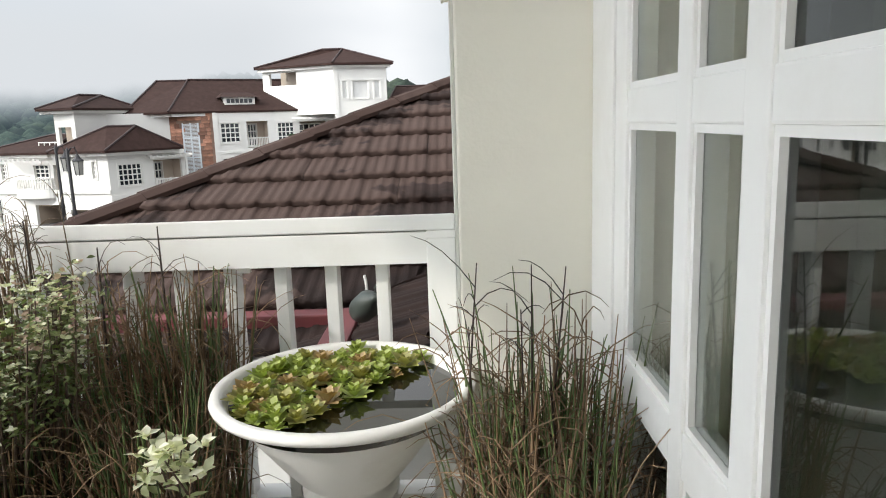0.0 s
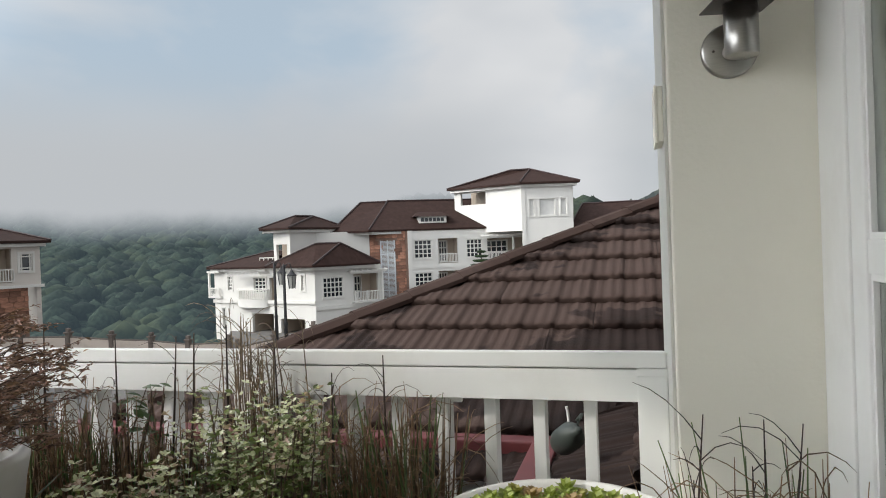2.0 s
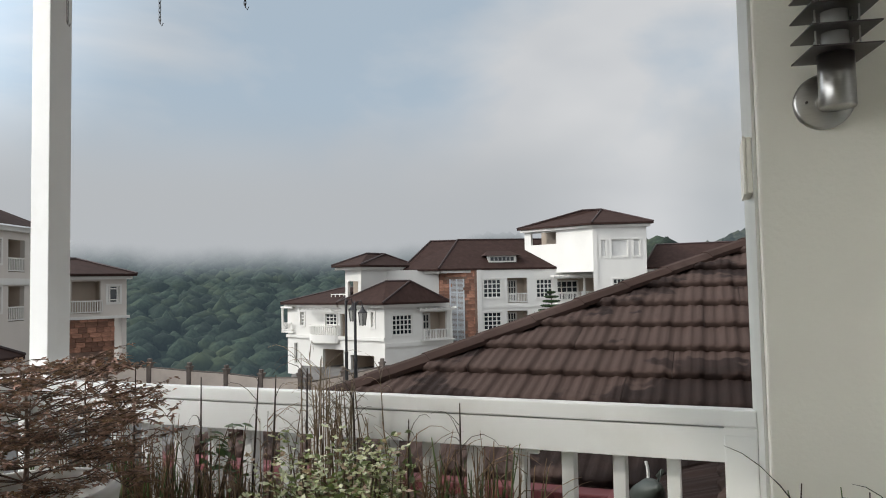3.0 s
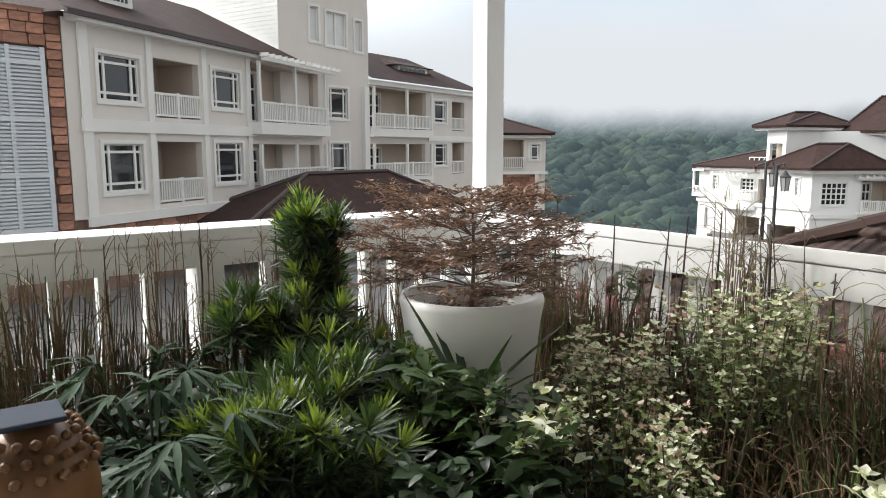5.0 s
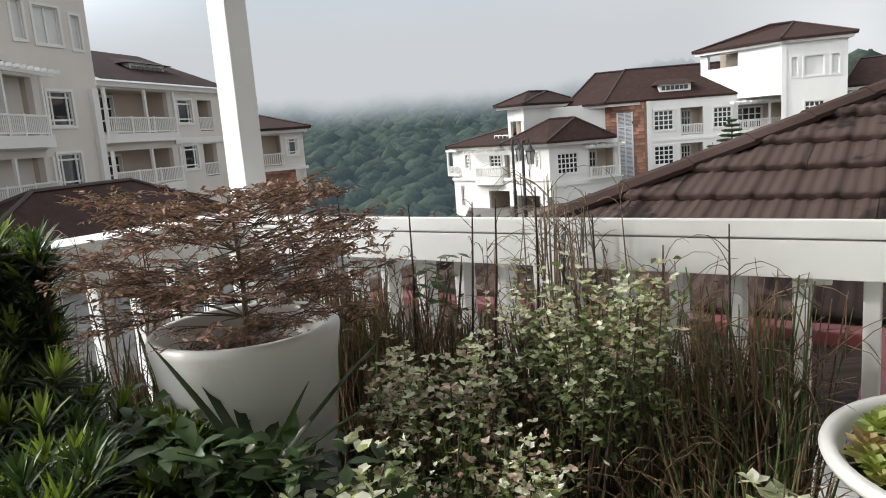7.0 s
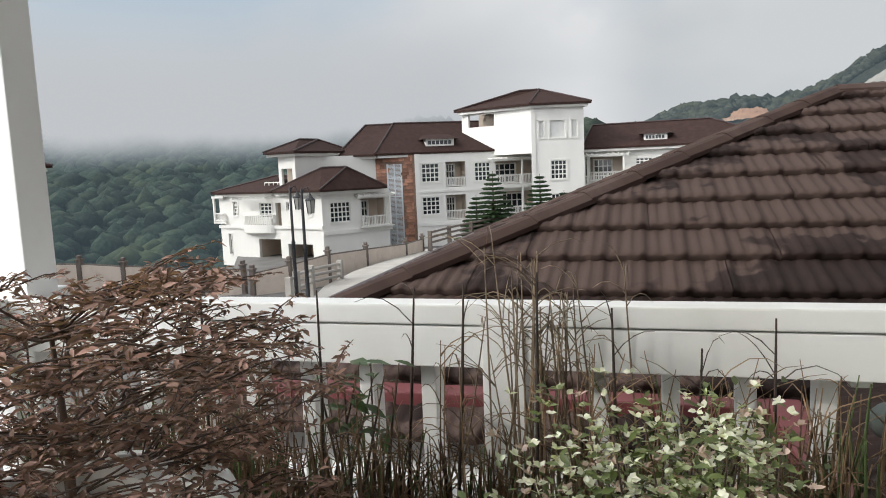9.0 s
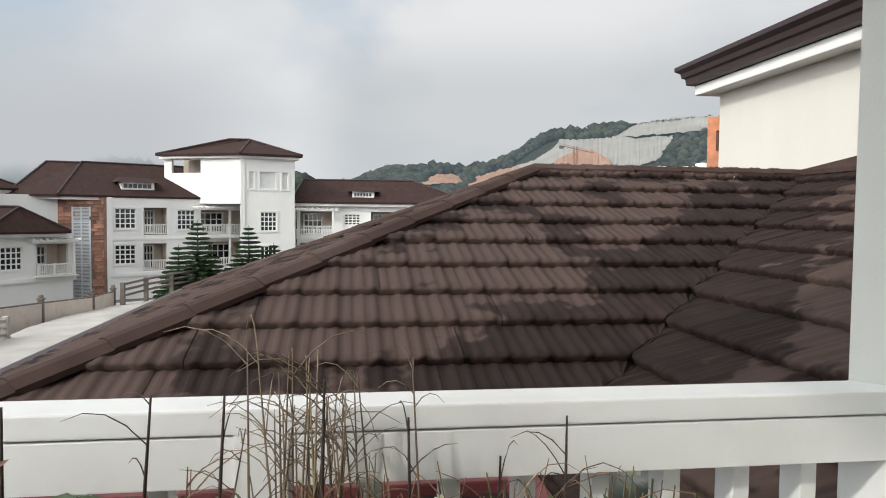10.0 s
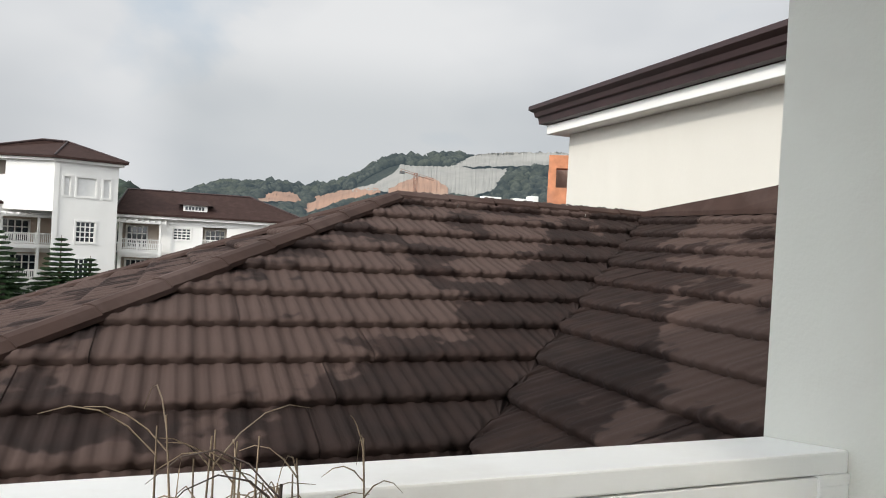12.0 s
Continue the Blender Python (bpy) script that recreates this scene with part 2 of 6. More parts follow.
def bx(bm, x0, y0, z0, x1, y1, z1, m=None):
    vs = [bm.verts.new((x, y, z)) for x in (x0, x1) for y in (y0, y1) for z in (z0, z1)]
    for a, b, c, d in ((0, 1, 3, 2), (4, 6, 7, 5), (0, 4, 5, 1), (2, 3, 7, 6), (0, 2, 6, 4), (1, 5, 7, 3)):
        bm.faces.new((vs[a], vs[b], vs[c], vs[d]))
    if m is not None:
        for v in vs:
            v.co = m @ v.co
    return vs


def box(x0, y0, z0, x1, y1, z1, m=None, bevel=0.0):
    bm = bmesh.new()
    bx(bm, x0, y0, z0, x1, y1, z1, m)
    bmesh.ops.recalc_face_normals(bm, faces=bm.faces)
    if bevel:
        bmesh.ops.bevel(bm, geom=bm.edges, offset=bevel, segments=2, affect="EDGES", profile=0.6)
    return bm


def prism(points, z0, z1):
    bm = bmesh.new()
    lo = [bm.verts.new((*p, z0)) for p in points]
    hi = [bm.verts.new((*p, z1)) for p in points]
    n = len(points)
    bm.faces.new(lo)
    bm.faces.new(hi)
    for i in range(n):
        bm.faces.new((lo[i], lo[(i + 1) % n], hi[(i + 1) % n], hi[i]))
    bmesh.ops.recalc_face_normals(bm, faces=bm.faces)
    return bm


def tube(bm, pts, radii, sides=5):
    rings = []
    for i, p in enumerate(pts):
        p = Vector(p)
        d = (Vector(pts[min(i + 1, len(pts) - 1)]) - Vector(pts[max(i - 1, 0)])).normalized()
        a = d.orthogonal().normalized()
        b = d.cross(a)
        r = radii[i] if hasattr(radii, "__len__") else radii
        rings.append([bm.verts.new(p + r * (math.cos(2 * math.pi * k / sides) * a + math.sin(2 * math.pi * k / sides) * b)) for k in range(sides)])
    for r0, r1 in zip(rings, rings[1:]):
        for k in range(sides):
            bm.faces.new((r0[k], r0[(k + 1) % sides], r1[(k + 1) % sides], r1[k]))
    if sides > 2:
        bm.faces.new(rings[0][::-1])
        bm.faces.new(rings[-1])


def lathe(profile, cx, cy, sides=64):
    bm = bmesh.new()
    rings = []
    for r, z in profile:
        if r < 1e-5:
            rings.append([bm.verts.new((cx, cy, z))])
        else:
            rings.append([bm.verts.new((cx + r * math.cos(2 * math.pi * k / sides), cy + r * math.sin(2 * math.pi * k / sides), z)) for k in range(sides)])
    for a, b in zip(rings, rings[1:]):
        for k in range(sides):
            q = [a[k % len(a)], a[(k + 1) % len(a)], b[(k + 1) % len(b)], b[k % len(b)]]
            q = list(dict.fromkeys(q))
            if len(q) > 2:
                bm.faces.new(q)
    bmesh.ops.recalc_face_normals(bm, faces=bm.faces)
    return bm


class Facade:
    """A wall line on the plan: u metres along it, o metres out of it, z up."""

    def __init__(self, a, d, out):
        self.a = Vector((*a, 0))
        self.d = Vector((*d, 0)).normalized()
        self.n = Vector((-self.d.y, self.d.x, 0))
        if self.n.dot(Vector((*out, 0))) < 0:
            self.n = -self.n
        self.m = Matrix.Translation(self.a) @ Matrix(((self.d.x, self.n.x, 0, 0), (self.d.y, self.n.y, 0, 0), (0, 0, 1, 0), (0, 0, 0, 1)))

    def at(self, u, o, z):
        return self.m @ Vector((u, o, z))

    def box(self, u0, o0, z0, u1, o1, z1):
        bm = bmesh.new()
        bx(bm, u0, o0, z0, u1, o1, z1, self.m)
        bmesh.ops.recalc_face_normals(bm, faces=bm.faces)
        return bm

    def wall(self, u0, u1, z0, z1, holes, thick=0.3):
        """A wall with rectangular openings cut through it, as one mesh."""
        us = sorted({u0, u1, *[min(max(h[i], u0), u1) for h in holes for i in (0, 1)]})
        zs = sorted({z0, z1, *[min(max(h[i], z0), z1) for h in holes for i in (2, 3)]})
        bm = bmesh.new()
        for ua, ub in zip(us, us[1:]):
            for za, zb in zip(zs, zs[1:]):
                cu, cz = (ua + ub) / 2, (za + zb) / 2
                if not any(h[0] < cu < h[1] and h[2] < cz < h[3] for h in holes):
                    bx(bm, ua, -thick, za, ub, 0, zb, self.m)
        bmesh.ops.remove_doubles(bm, verts=bm.verts, dist=0.001)
        seen = {}
        for f in bm.faces:
            key = tuple(sorted(v.index for v in f.verts))
            seen.setdefault(key, []).append(f)
        bm.verts.index_update()
        seen = {}
        for f in bm.faces:
            seen.setdefault(frozenset(v.index for v in f.verts), []).append(f)
        bmesh.ops.delete(bm, geom=[f for fs in seen.values() if len(fs) > 1 for f in fs], context="FACES")
        bmesh.ops.recalc_face_normals(bm, faces=bm.faces)
        return bm


def add_window(fc, u0, u1, z0, z1, house, style="grid", fmat=None, cols=4, rows=4, trim=0.14, pane=None):
    """A recessed window with its trim, bars and pane."""
    fmat = fmat or WHITE_FAR
    bm = bmesh.new()
    w = trim
    for a, b, c, d in ((u0 - w, u1 + w, z1, z1 + w), (u0 - w, u1 + w, z0 - w, z0), (u0 - w, u0, z0, z1), (u1, u1 + w, z0, z1)):
        bx(bm, a, -0.02, c, b, 0.06, d, fc.m)
    bmesh.ops.recalc_face_normals(bm, faces=bm.faces)
    win = part("window", bm, fmat, house)
    bm = bmesh.new()
    t, dpt = 0.045, -0.10
    for a, b, c, d in ((u0, u1, z1 - 0.06, z1), (u0, u1, z0, z0 + 0.06), (u0, u0 + 0.06, z0, z1), (u1 - 0.06, u1, z0, z1)):
        bx(bm, a, dpt - 0.03, c, b, dpt + 0.05, d, fc.m)
    if style == "grid":
        vs = [u0 + (u1 - u0) * k / cols for k in range(1, cols)]
        hs = [z0 + (z1 - z0) * k / rows for k in range(1, rows)]
    elif style == "border":
        vs = [u0 + 0.17 * (u1 - u0), u1 - 0.17 * (u1 - u0)]
        hs = [z0 + 0.17 * (z1 - z0), z1 - 0.17 * (z1 - z0)]
    else:
        vs, hs = [(u0 + u1) / 2] if style == "two" else [], []
    for v in vs:
        bx(bm, v - t, dpt - 0.02, z0, v + t, dpt + 0.04, z1, fc.m)
    for h in hs:
        bx(bm, u0, dpt - 0.021, h - t, u1, dpt + 0.041, h + t, fc.m)
    bmesh.ops.recalc_face_normals(bm, faces=bm.faces)
    part("window_frame", bm, fmat, win)
    part("pane", fc.box(u0, dpt - 0.05, z0, u1, dpt - 0.035, z1), pane or GLASS, win)


def add_railing(fc, u0, u1, z0, house, h=0.95, o=-0.05, step=0.16, posts=()):
    """A balcony railing: hand rail, bottom rail, posts and a row of thin balusters."""
    rail = part("balcony_railing", fc.box(u0, o - 0.05, z0 + h - 0.09, u1, o + 0.05, z0 + h), WHITE_FAR, house)
    part("bottom_rail", fc.box(u0, o - 0.04, z0 + 0.06, u1, o + 0.04, z0 + 0.14), WHITE_FAR, rail)
    bm = bmesh.new()
    n = max(2, int((u1 - u0) / step))
    for k in range(n + 1):
        u = u0 + (u1 - u0) * k / n
        bx(bm, u - 0.03, o - 0.03, z0 + 0.14, u + 0.03, o + 0.03, z0 + h - 0.09, fc.m)
    bmesh.ops.recalc_face_normals(bm, faces=bm.faces)
    part("baluster", bm, WHITE_FAR, rail)["kind"] = "stuff"
    for u in posts:
        part("post", fc.box(u - 0.07, o - 0.06, z0, u + 0.07, o + 0.06, z0 + h + 0.04), WHITE_FAR, rail)


def add_balcony(fc, u0, u1, z0, z1, house, depth=1.7, inner=True, door=None):
    """The room of a loggia behind an opening: back wall, cheeks, slab and ceiling, with a door or a window."""
    bm = bmesh.new()
    bx(bm, u0 - 0.1, -depth - 0.15, z0 - 0.1, u1 + 0.1, -depth, z1 + 0.1, fc.m)
    bx(bm, u0 - 0.15, -depth, z0 - 0.1, u0, -0.3, z1 + 0.1, fc.m)
    bx(bm, u1, -depth, z0 - 0.1, u1 + 0.15, -0.3, z1 + 0.1, fc.m)
    bx(bm, u0, -depth, z0 - 0.15, u1, -0.3, z0, fc.m)
    bx(bm, u0, -depth, z1, u1, -0.3, z1 + 0.12, fc.m)
    bmesh.ops.recalc_face_normals(bm, faces=bm.faces)
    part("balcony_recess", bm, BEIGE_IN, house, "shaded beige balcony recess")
    if door:
        inner_f = Facade(fc.at(0, -depth + 0.16, 0).xy, fc.d.xy, fc.n.xy)
        add_window(inner_f, u0 + door[0], u0 + door[1], z0 + 0.15, z1 - 0.25, house, "grid", WHITE_FAR, 4, 3, 0.08)


def hip_roof(points, z, height, ridge, over=0.0, name="roof", parent=None, label="", fascia=True):
    """A hipped roof over four eave corners: the ridge runs between two points of the plan."""
    bm = bmesh.new()
    p = [bm.verts.new((*q, z)) for q in points]
    r0, r1 = (bm.verts.new((*q, z + height)) for q in ridge)
    bm.faces.new((p[0], p[1], r1, r0))
    bm.faces.new((p[1], p[2], r1))
    bm.faces.new((p[2], p[3], r0, r1))
    bm.faces.new((p[3], p[0], r0))
    lo = [bm.verts.new((*q, z - 0.18)) for q in points]
    for k in range(4):
        bm.faces.new((p[k], p[(k + 1) % 4], lo[(k + 1) % 4], lo[k]))
    bm.faces.new(lo)
    bmesh.ops.recalc_face_normals(bm, faces=bm.faces)
    roof = part(name, bm, ROOF_FAR, parent, label)
    bm = bmesh.new()
    for a, b in ((points[0], ridge[0]), (points[1], ridge[1]), (points[2], ridge[1]), (points[3], ridge[0])):
        tube(bm, [(*a, z + 0.03), (*b, z + height + 0.04)], 0.09, 6)
    tube(bm, [(*ridge[0], z + height + 0.04), (*ridge[1], z + height + 0.04)], 0.10, 6)
    part("ridge_cap", bm, FASCIA, roof)
    bm = bmesh.new()
    for k in range(4):
        a, b = Vector(points[k]), Vector(points[(k + 1) % 4])
        c = (Vector(points[0]) + Vector(points[1]) + Vector(points[2]) + Vector(points[3])) / 4
        ai, bi = a + (c - a).normalized() * 0.35, b + (c - b).normalized() * 0.35
        vs = [bm.verts.new((*q, zz)) for q in (ai, bi) for zz in (z - 0.42, z - 0.19)]
        bm.faces.new((vs[0], vs[2], vs[3], vs[1]))
    part("cornice", bm, WHITE_FAR, roof, "white cornice under the eaves")
    return roof


# ---- ground, hills, painted cloud and haze ----
def ground_height(x, y):
    r = math.hypot(x, y)
    z = -3.6
    if y > 0:
        bend = 33 + max(0.0, x + 14) * 0.9
        if r > bend:
            z = -3.6 - 2.6 * min(1.0, (r - bend) / 8.0)
    yaw = math.degrees(math.atan2(-x, y))
    if 33.5 < yaw < 75 and r > 36:
        z -= min(40.0, (r - 36) * 0.6 * min(1.0, (yaw - 33.5) / 2))
    elif r > 95:
        z -= min(40.0, (r - 95) * 0.5)
    return z


def build_ground():
    bm = bmesh.new()
    radii = [3, 8, 14, 20, 26, 30, 34, 38, 42, 48, 56, 66, 80, 95, 130, 180, 240, 320, 600, 1500, 4000]
    n = 180
    rings = [[bm.verts.new((r * math.cos(2 * math.pi * k / n), r * math.sin(2 * math.pi * k / n), ground_height(r * math.cos(2 * math.pi * k / n), r * math.sin(2 * math.pi * k / n)))) for k in range(n)] for r in radii]
    bm.faces.new(rings[0])
    for a, b in zip(rings, rings[1:]):
        for k in range(n):
            bm.faces.new((a[k], a[(k + 1) % n], b[(k + 1) % n], b[k]))
    bmesh.ops.recalc_face_normals(bm, faces=bm.faces)
    tagged(obj_from("ground", bm, ASPHALT, True), "grey worn asphalt and earth ground below the terrace", "ground", kind="structure")


FOREST = mat("forest_green", (0.020, 0.030, 0.020), 0.95, vary=0.6, scale=0.9, stain=(0.055, 0.068, 0.032), stain_amt=0.7, stain_scale=0.05, island=0.45, spec=0.1)
EARTH = mat("cut_earth", (0.30, 0.165, 0.10), 0.95, vary=0.2, scale=0.05, stain=(0.34, 0.25, 0.18), stain_amt=0.7, stain_scale=0.04)
SHOTCRETE = mat("grey_shotcrete", (0.27, 0.255, 0.225), 0.9, vary=0.15, scale=0.06, stain=(0.21, 0.195, 0.17), stain_amt=0.8, stain_scale=0.05, stretch=(1, 1, 0.25))


def turned(bearing, yaw, drop):
    """A small turn of the far land about the terrace: yaw about the vertical, and a drop of the skyline at a bearing."""
    c = Matrix.Translation((-0.2, 0.9, 1.35))
    axis = Vector((math.cos(radians(bearing)), math.sin(radians(bearing)), 0))
    return c @ Matrix.Rotation(radians(yaw), 4, "Z") @ Matrix.Rotation(radians(-drop), 4, axis) @ c.inverted()


NORTH, WEST = turned(-19, 1.3, 0.72), turned(30, 1.0, 0.55)


def polar(yaw, r):
    return -r * math.sin(radians(yaw)), r * math.cos(radians(yaw))


def span_at(pts, yaw):
    """Low and high elevation of a bare slope at a bearing, or nothing outside it."""
    for (a, la, ha), (b, lb, hb) in zip(pts, pts[1:]):
        if b <= yaw <= a:
            f = (a - yaw) / (a - b)
            return la + (lb - la) * f, ha + (hb - ha) * f
    return None


def hill(name, crest, r0, r1, base, label, clumps, size, seed, material=None, detail=1, rough=1.0, bare=(), turn=WEST):
    """A wooded hillside: a slope between two distances under a crest line (yaw, height), with clumps of crown on it."""
    rng = random.Random(seed)

    def crest_at(yaw):
        for (a, ha), (b, hb) in zip(crest, crest[1:]):
            if b <= yaw <= a:
                f = (a - yaw) / (a - b)
                return ha + (hb - ha) * f
        return crest[-1][1]

    def place(yaw, f):
        r = r0 + (r1 - r0) * f
        h = crest_at(yaw)
        z = base + (h - base) * (f ** 0.8) + 9 * noise.noise((yaw * 0.35, f * 3.1, seed)) * (0.3 + f) * (r0 / 300) * rough
        x, y = polar(yaw + 1.2 * noise.noise((f * 4, yaw * 0.2, seed + 3)), r)
        return Vector((x, y, z))

    bm = bmesh.new()
    ya, yb = crest[0][0], crest[-1][0]
    nu, nv = 90, 26
    grid = [[bm.verts.new(place(ya + (yb - ya) * i / nu, j / nv)) for j in range(nv + 1)] for i in range(nu + 1)]
    for i in range(nu):
        for j in range(nv):
            bm.faces.new((grid[i][j], grid[i + 1][j], grid[i + 1][j + 1], grid[i][j + 1]))
    bmesh.ops.recalc_face_normals(bm, faces=bm.faces)
    h = tagged(obj_from(name, bm, material or FOREST, True), label, "hill", kind="structure")
    h.matrix_world = turn
    verts, faces = [], []
    ico = bmesh.new()
    bmesh.ops.create_icosphere(ico, subdivisions=detail, radius=1)
    base_v = [v.co.copy() for v in ico.verts]
    base_f = [[v.index for v in f.verts] for f in ico.faces]
    ico.free()
    for _ in range(clumps):
        p = place(ya + (yb - ya) * rng.random(), rng.random() ** 0.8)
        s = size * (0.5 + rng.random()) * (0.6 + 0.6 * abs(p.y) / 300)
        here, up = math.degrees(math.atan2(-p.x, p.y)), math.degrees(math.atan2(p.z - 1.4, math.hypot(p.x, p.y)))
        spans = [span_at(b, here) for b in bare]
        if any(q and q[0] - 0.45 < up < q[1] - 0.05 for q in spans):
            continue
        k = len(verts)
        off = rng.random() * 50
        for v in base_v:
            q = 1 + 0.85 * noise.noise(v * 1.9 + Vector((off, 0, 0)))
            verts.append((p.x + v.x * s * q, p.y + v.y * s * q, p.z + s * 0.3 + v.z * s * q * 0.9))
        faces += [[i + k for i in f] for f in base_f]
    me = bpy.data.meshes.new("woodland")
    me.from_pydata(verts, [], faces)
    me.polygons.foreach_set("use_smooth", [True] * len(me.polygons))
    me.materials.append(material or FOREST)
    ob = new("woodland", me)
    ob.matrix_world = turn
    tagged(ob, "dark green woodland covering the hillside", "trees", kind="stuff")
    return place


def glow_haze_sheet(name, yaw0, yaw1, r, z_clear, z_full, z_top, strength, seed, thin=0.22, right=-4.0, left=-75.0, turn=WEST):
    """A far glowing sheet that paints cloud and aerial haze before the hills, thin at its ragged foot."""
    bm = bmesh.new()
    n = 40
    pts = [polar(yaw0 + (yaw1 - yaw0) * k / n, r) for k in range(n + 1)]
    lo = [bm.verts.new((*p, min(-12.0, z_clear - 40 * r / 250))) for p in pts]
    hi = [bm.verts.new((*p, z_top)) for p in pts]
    for k in range(n):
        bm.faces.new((lo[k], lo[k + 1], hi[k + 1], hi[k]))
    m = bpy.data.materials.new(name)
    m.use_nodes = True
    nt = m.node_tree
    nt.nodes.clear()
    out = nt.nodes.new("ShaderNodeOutputMaterial")
    em = nt.nodes.new("ShaderNodeEmission")
    # glow colours: bluish for the painted haze, whiter for the cloud
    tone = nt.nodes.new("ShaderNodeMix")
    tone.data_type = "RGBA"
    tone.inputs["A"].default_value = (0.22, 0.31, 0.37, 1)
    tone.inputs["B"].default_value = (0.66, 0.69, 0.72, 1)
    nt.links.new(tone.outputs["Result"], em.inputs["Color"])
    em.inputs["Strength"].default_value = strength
    k = r / 250
    tr = nt.nodes.new("ShaderNodeBsdfTransparent")
    mix = nt.nodes.new("ShaderNodeMixShader")
    tc = nt.nodes.new("ShaderNodeTexCoord")
    sep = nt.nodes.new("ShaderNodeSeparateXYZ")
    nz = nt.nodes.new("ShaderNodeTexNoise")
    nz.inputs["Scale"].default_value = 0.018 / k
    nz.inputs["Detail"].default_value = 6
    add = nt.nodes.new("ShaderNodeMath")
    add.operation = "MULTIPLY_ADD"
    add.inputs[1].default_value = 22 * k
    rng_ = nt.nodes.new("ShaderNodeMapRange")
    rng_.interpolation_type = "SMOOTHSTEP"
    rng_.inputs["From Min"].default_value = z_clear + 11 * k
    rng_.inputs["From Max"].default_value = z_full + 11 * k
    # thin: least share of haze glow, laid evenly below the cloud
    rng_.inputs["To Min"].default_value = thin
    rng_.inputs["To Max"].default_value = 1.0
    top = nt.nodes.new("ShaderNodeMapRange")
    top.interpolation_type = "SMOOTHSTEP"
    top.inputs["From Min"].default_value = z_top - 2 * k
    top.inputs["From Max"].default_value = min(z_full + 10 * k, z_top * 0.6)
    mul = nt.nodes.new("ShaderNodeMath")
    mul.operation = "MULTIPLY"
    nt.links.new(tc.outputs["Object"], sep.inputs["Vector"])
    nt.links.new(tc.outputs["Object"], nz.inputs["Vector"])
    nt.links.new(nz.outputs["Fac"], add.inputs[0])
    nt.links.new(sep.outputs["Z"], add.inputs[2])
    nt.links.new(add.outputs["Value"], rng_.inputs["Value"])
    lift = nt.nodes.new("ShaderNodeMapRange")
    lift.inputs["From Min"].default_value = thin
    nt.links.new(rng_.outputs["Result"], lift.inputs["Value"])
    nt.links.new(lift.outputs["Result"], tone.inputs["Factor"])
    nt.links.new(sep.outputs["Z"], top.inputs["Value"])
    nt.links.new(rng_.outputs["Result"], mul.inputs[0])
    nt.links.new(top.outputs["Result"], mul.inputs[1])
    side = nt.nodes.new("ShaderNodeMapRange")
    side.interpolation_type = "SMOOTHSTEP"
    side.inputs["From Min"].default_value = right
    side.inputs["From Max"].default_value = left
    mul2 = nt.nodes.new("ShaderNodeMath")
    mul2.operation = "MULTIPLY"
    nt.links.new(sep.outputs["X"], side.inputs["Value"])
    nt.links.new(mul.outputs["Value"], mul2.inputs[0])
    nt.links.new(side.outputs["Result"], mul2.inputs[1])
    nt.links.new(mul2.outputs["Value"], mix.inputs["Fac"])
    nt.links.new(tr.outputs["BSDF"], mix.inputs[1])
    nt.links.new(em.outputs["Emission"], mix.inputs[2])
    nt.links.new(mix.outputs["Shader"], out.inputs["Surface"])
    ob = obj_from("backdrop", bm, m)
    ob.visible_shadow = False
    ob.matrix_world = turn
    tagged(ob, "pale glowing sheet painting cloud and haze before the hills", "cloud", kind="structure")


build_ground()
hill("hill_west", [(85, 38), (60, 40), (48, 43), (40, 47), (32, 46), (22, 40), (12, 34), (2, 30)], 125, 560, -45, "dark green forested mountainside rising into cloud", 13000, 3.6, 5)
FOREST_NORTH = mat("forest_grey_green", (0.034, 0.036, 0.027), 0.95, vary=0.6, scale=0.9, stain=(0.070, 0.072, 0.040), stain_amt=0.7, stain_scale=0.05, island=0.5, spec=0.1)
# bare slopes on the north hill: bearing, low and high elevation seen from the terrace
CUT_MAIN = [(-14.7, 4.5, 4.8), (-15.9, 4.6, 5.75), (-17, 4.7, 6.5), (-18.2, 4.7, 6.95), (-20.5, 4.7, 6.9), (-23.3, 4.8, 7.1), (-24.3, 4.7, 6.9), (-26.0, 5.2, 7.05), (-27.2, 6.6, 7.05)]
CUT_UPPER = [(-22.9, 6.95, 7.2), (-23.6, 7.05, 7.6), (-24.7, 7.1, 8.1), (-27, 7.25, 8.38), (-30.6, 7.5, 8.5), (-36, 7.5, 8.5)]
CUT_EARTH = [(-10.8, 2.5, 2.9), (-11.8, 2.8, 3.9), (-14.1, 3.7, 4.6), (-16.0, 4.3, 4.9), (-17.0, 4.5, 4.95)]
CUT_EARTH_UPPER = [(-17.6, 4.5, 4.9), (-19.0, 4.5, 5.7), (-20.1, 4.5, 6.1), (-21.4, 4.5, 5.9), (-22.5, 4.5, 5.3)]
CUT_EARTH_LOWER = [(-7.4, 3.2, 3.5), (-8.6, 3.3, 4.1), (-10.2, 3.4, 4.1), (-10.8, 3.5, 3.8)]


def by_elevation(r, rows):
    return [(yaw, 1.4 + r * math.tan(radians(el))) for yaw, el in rows]


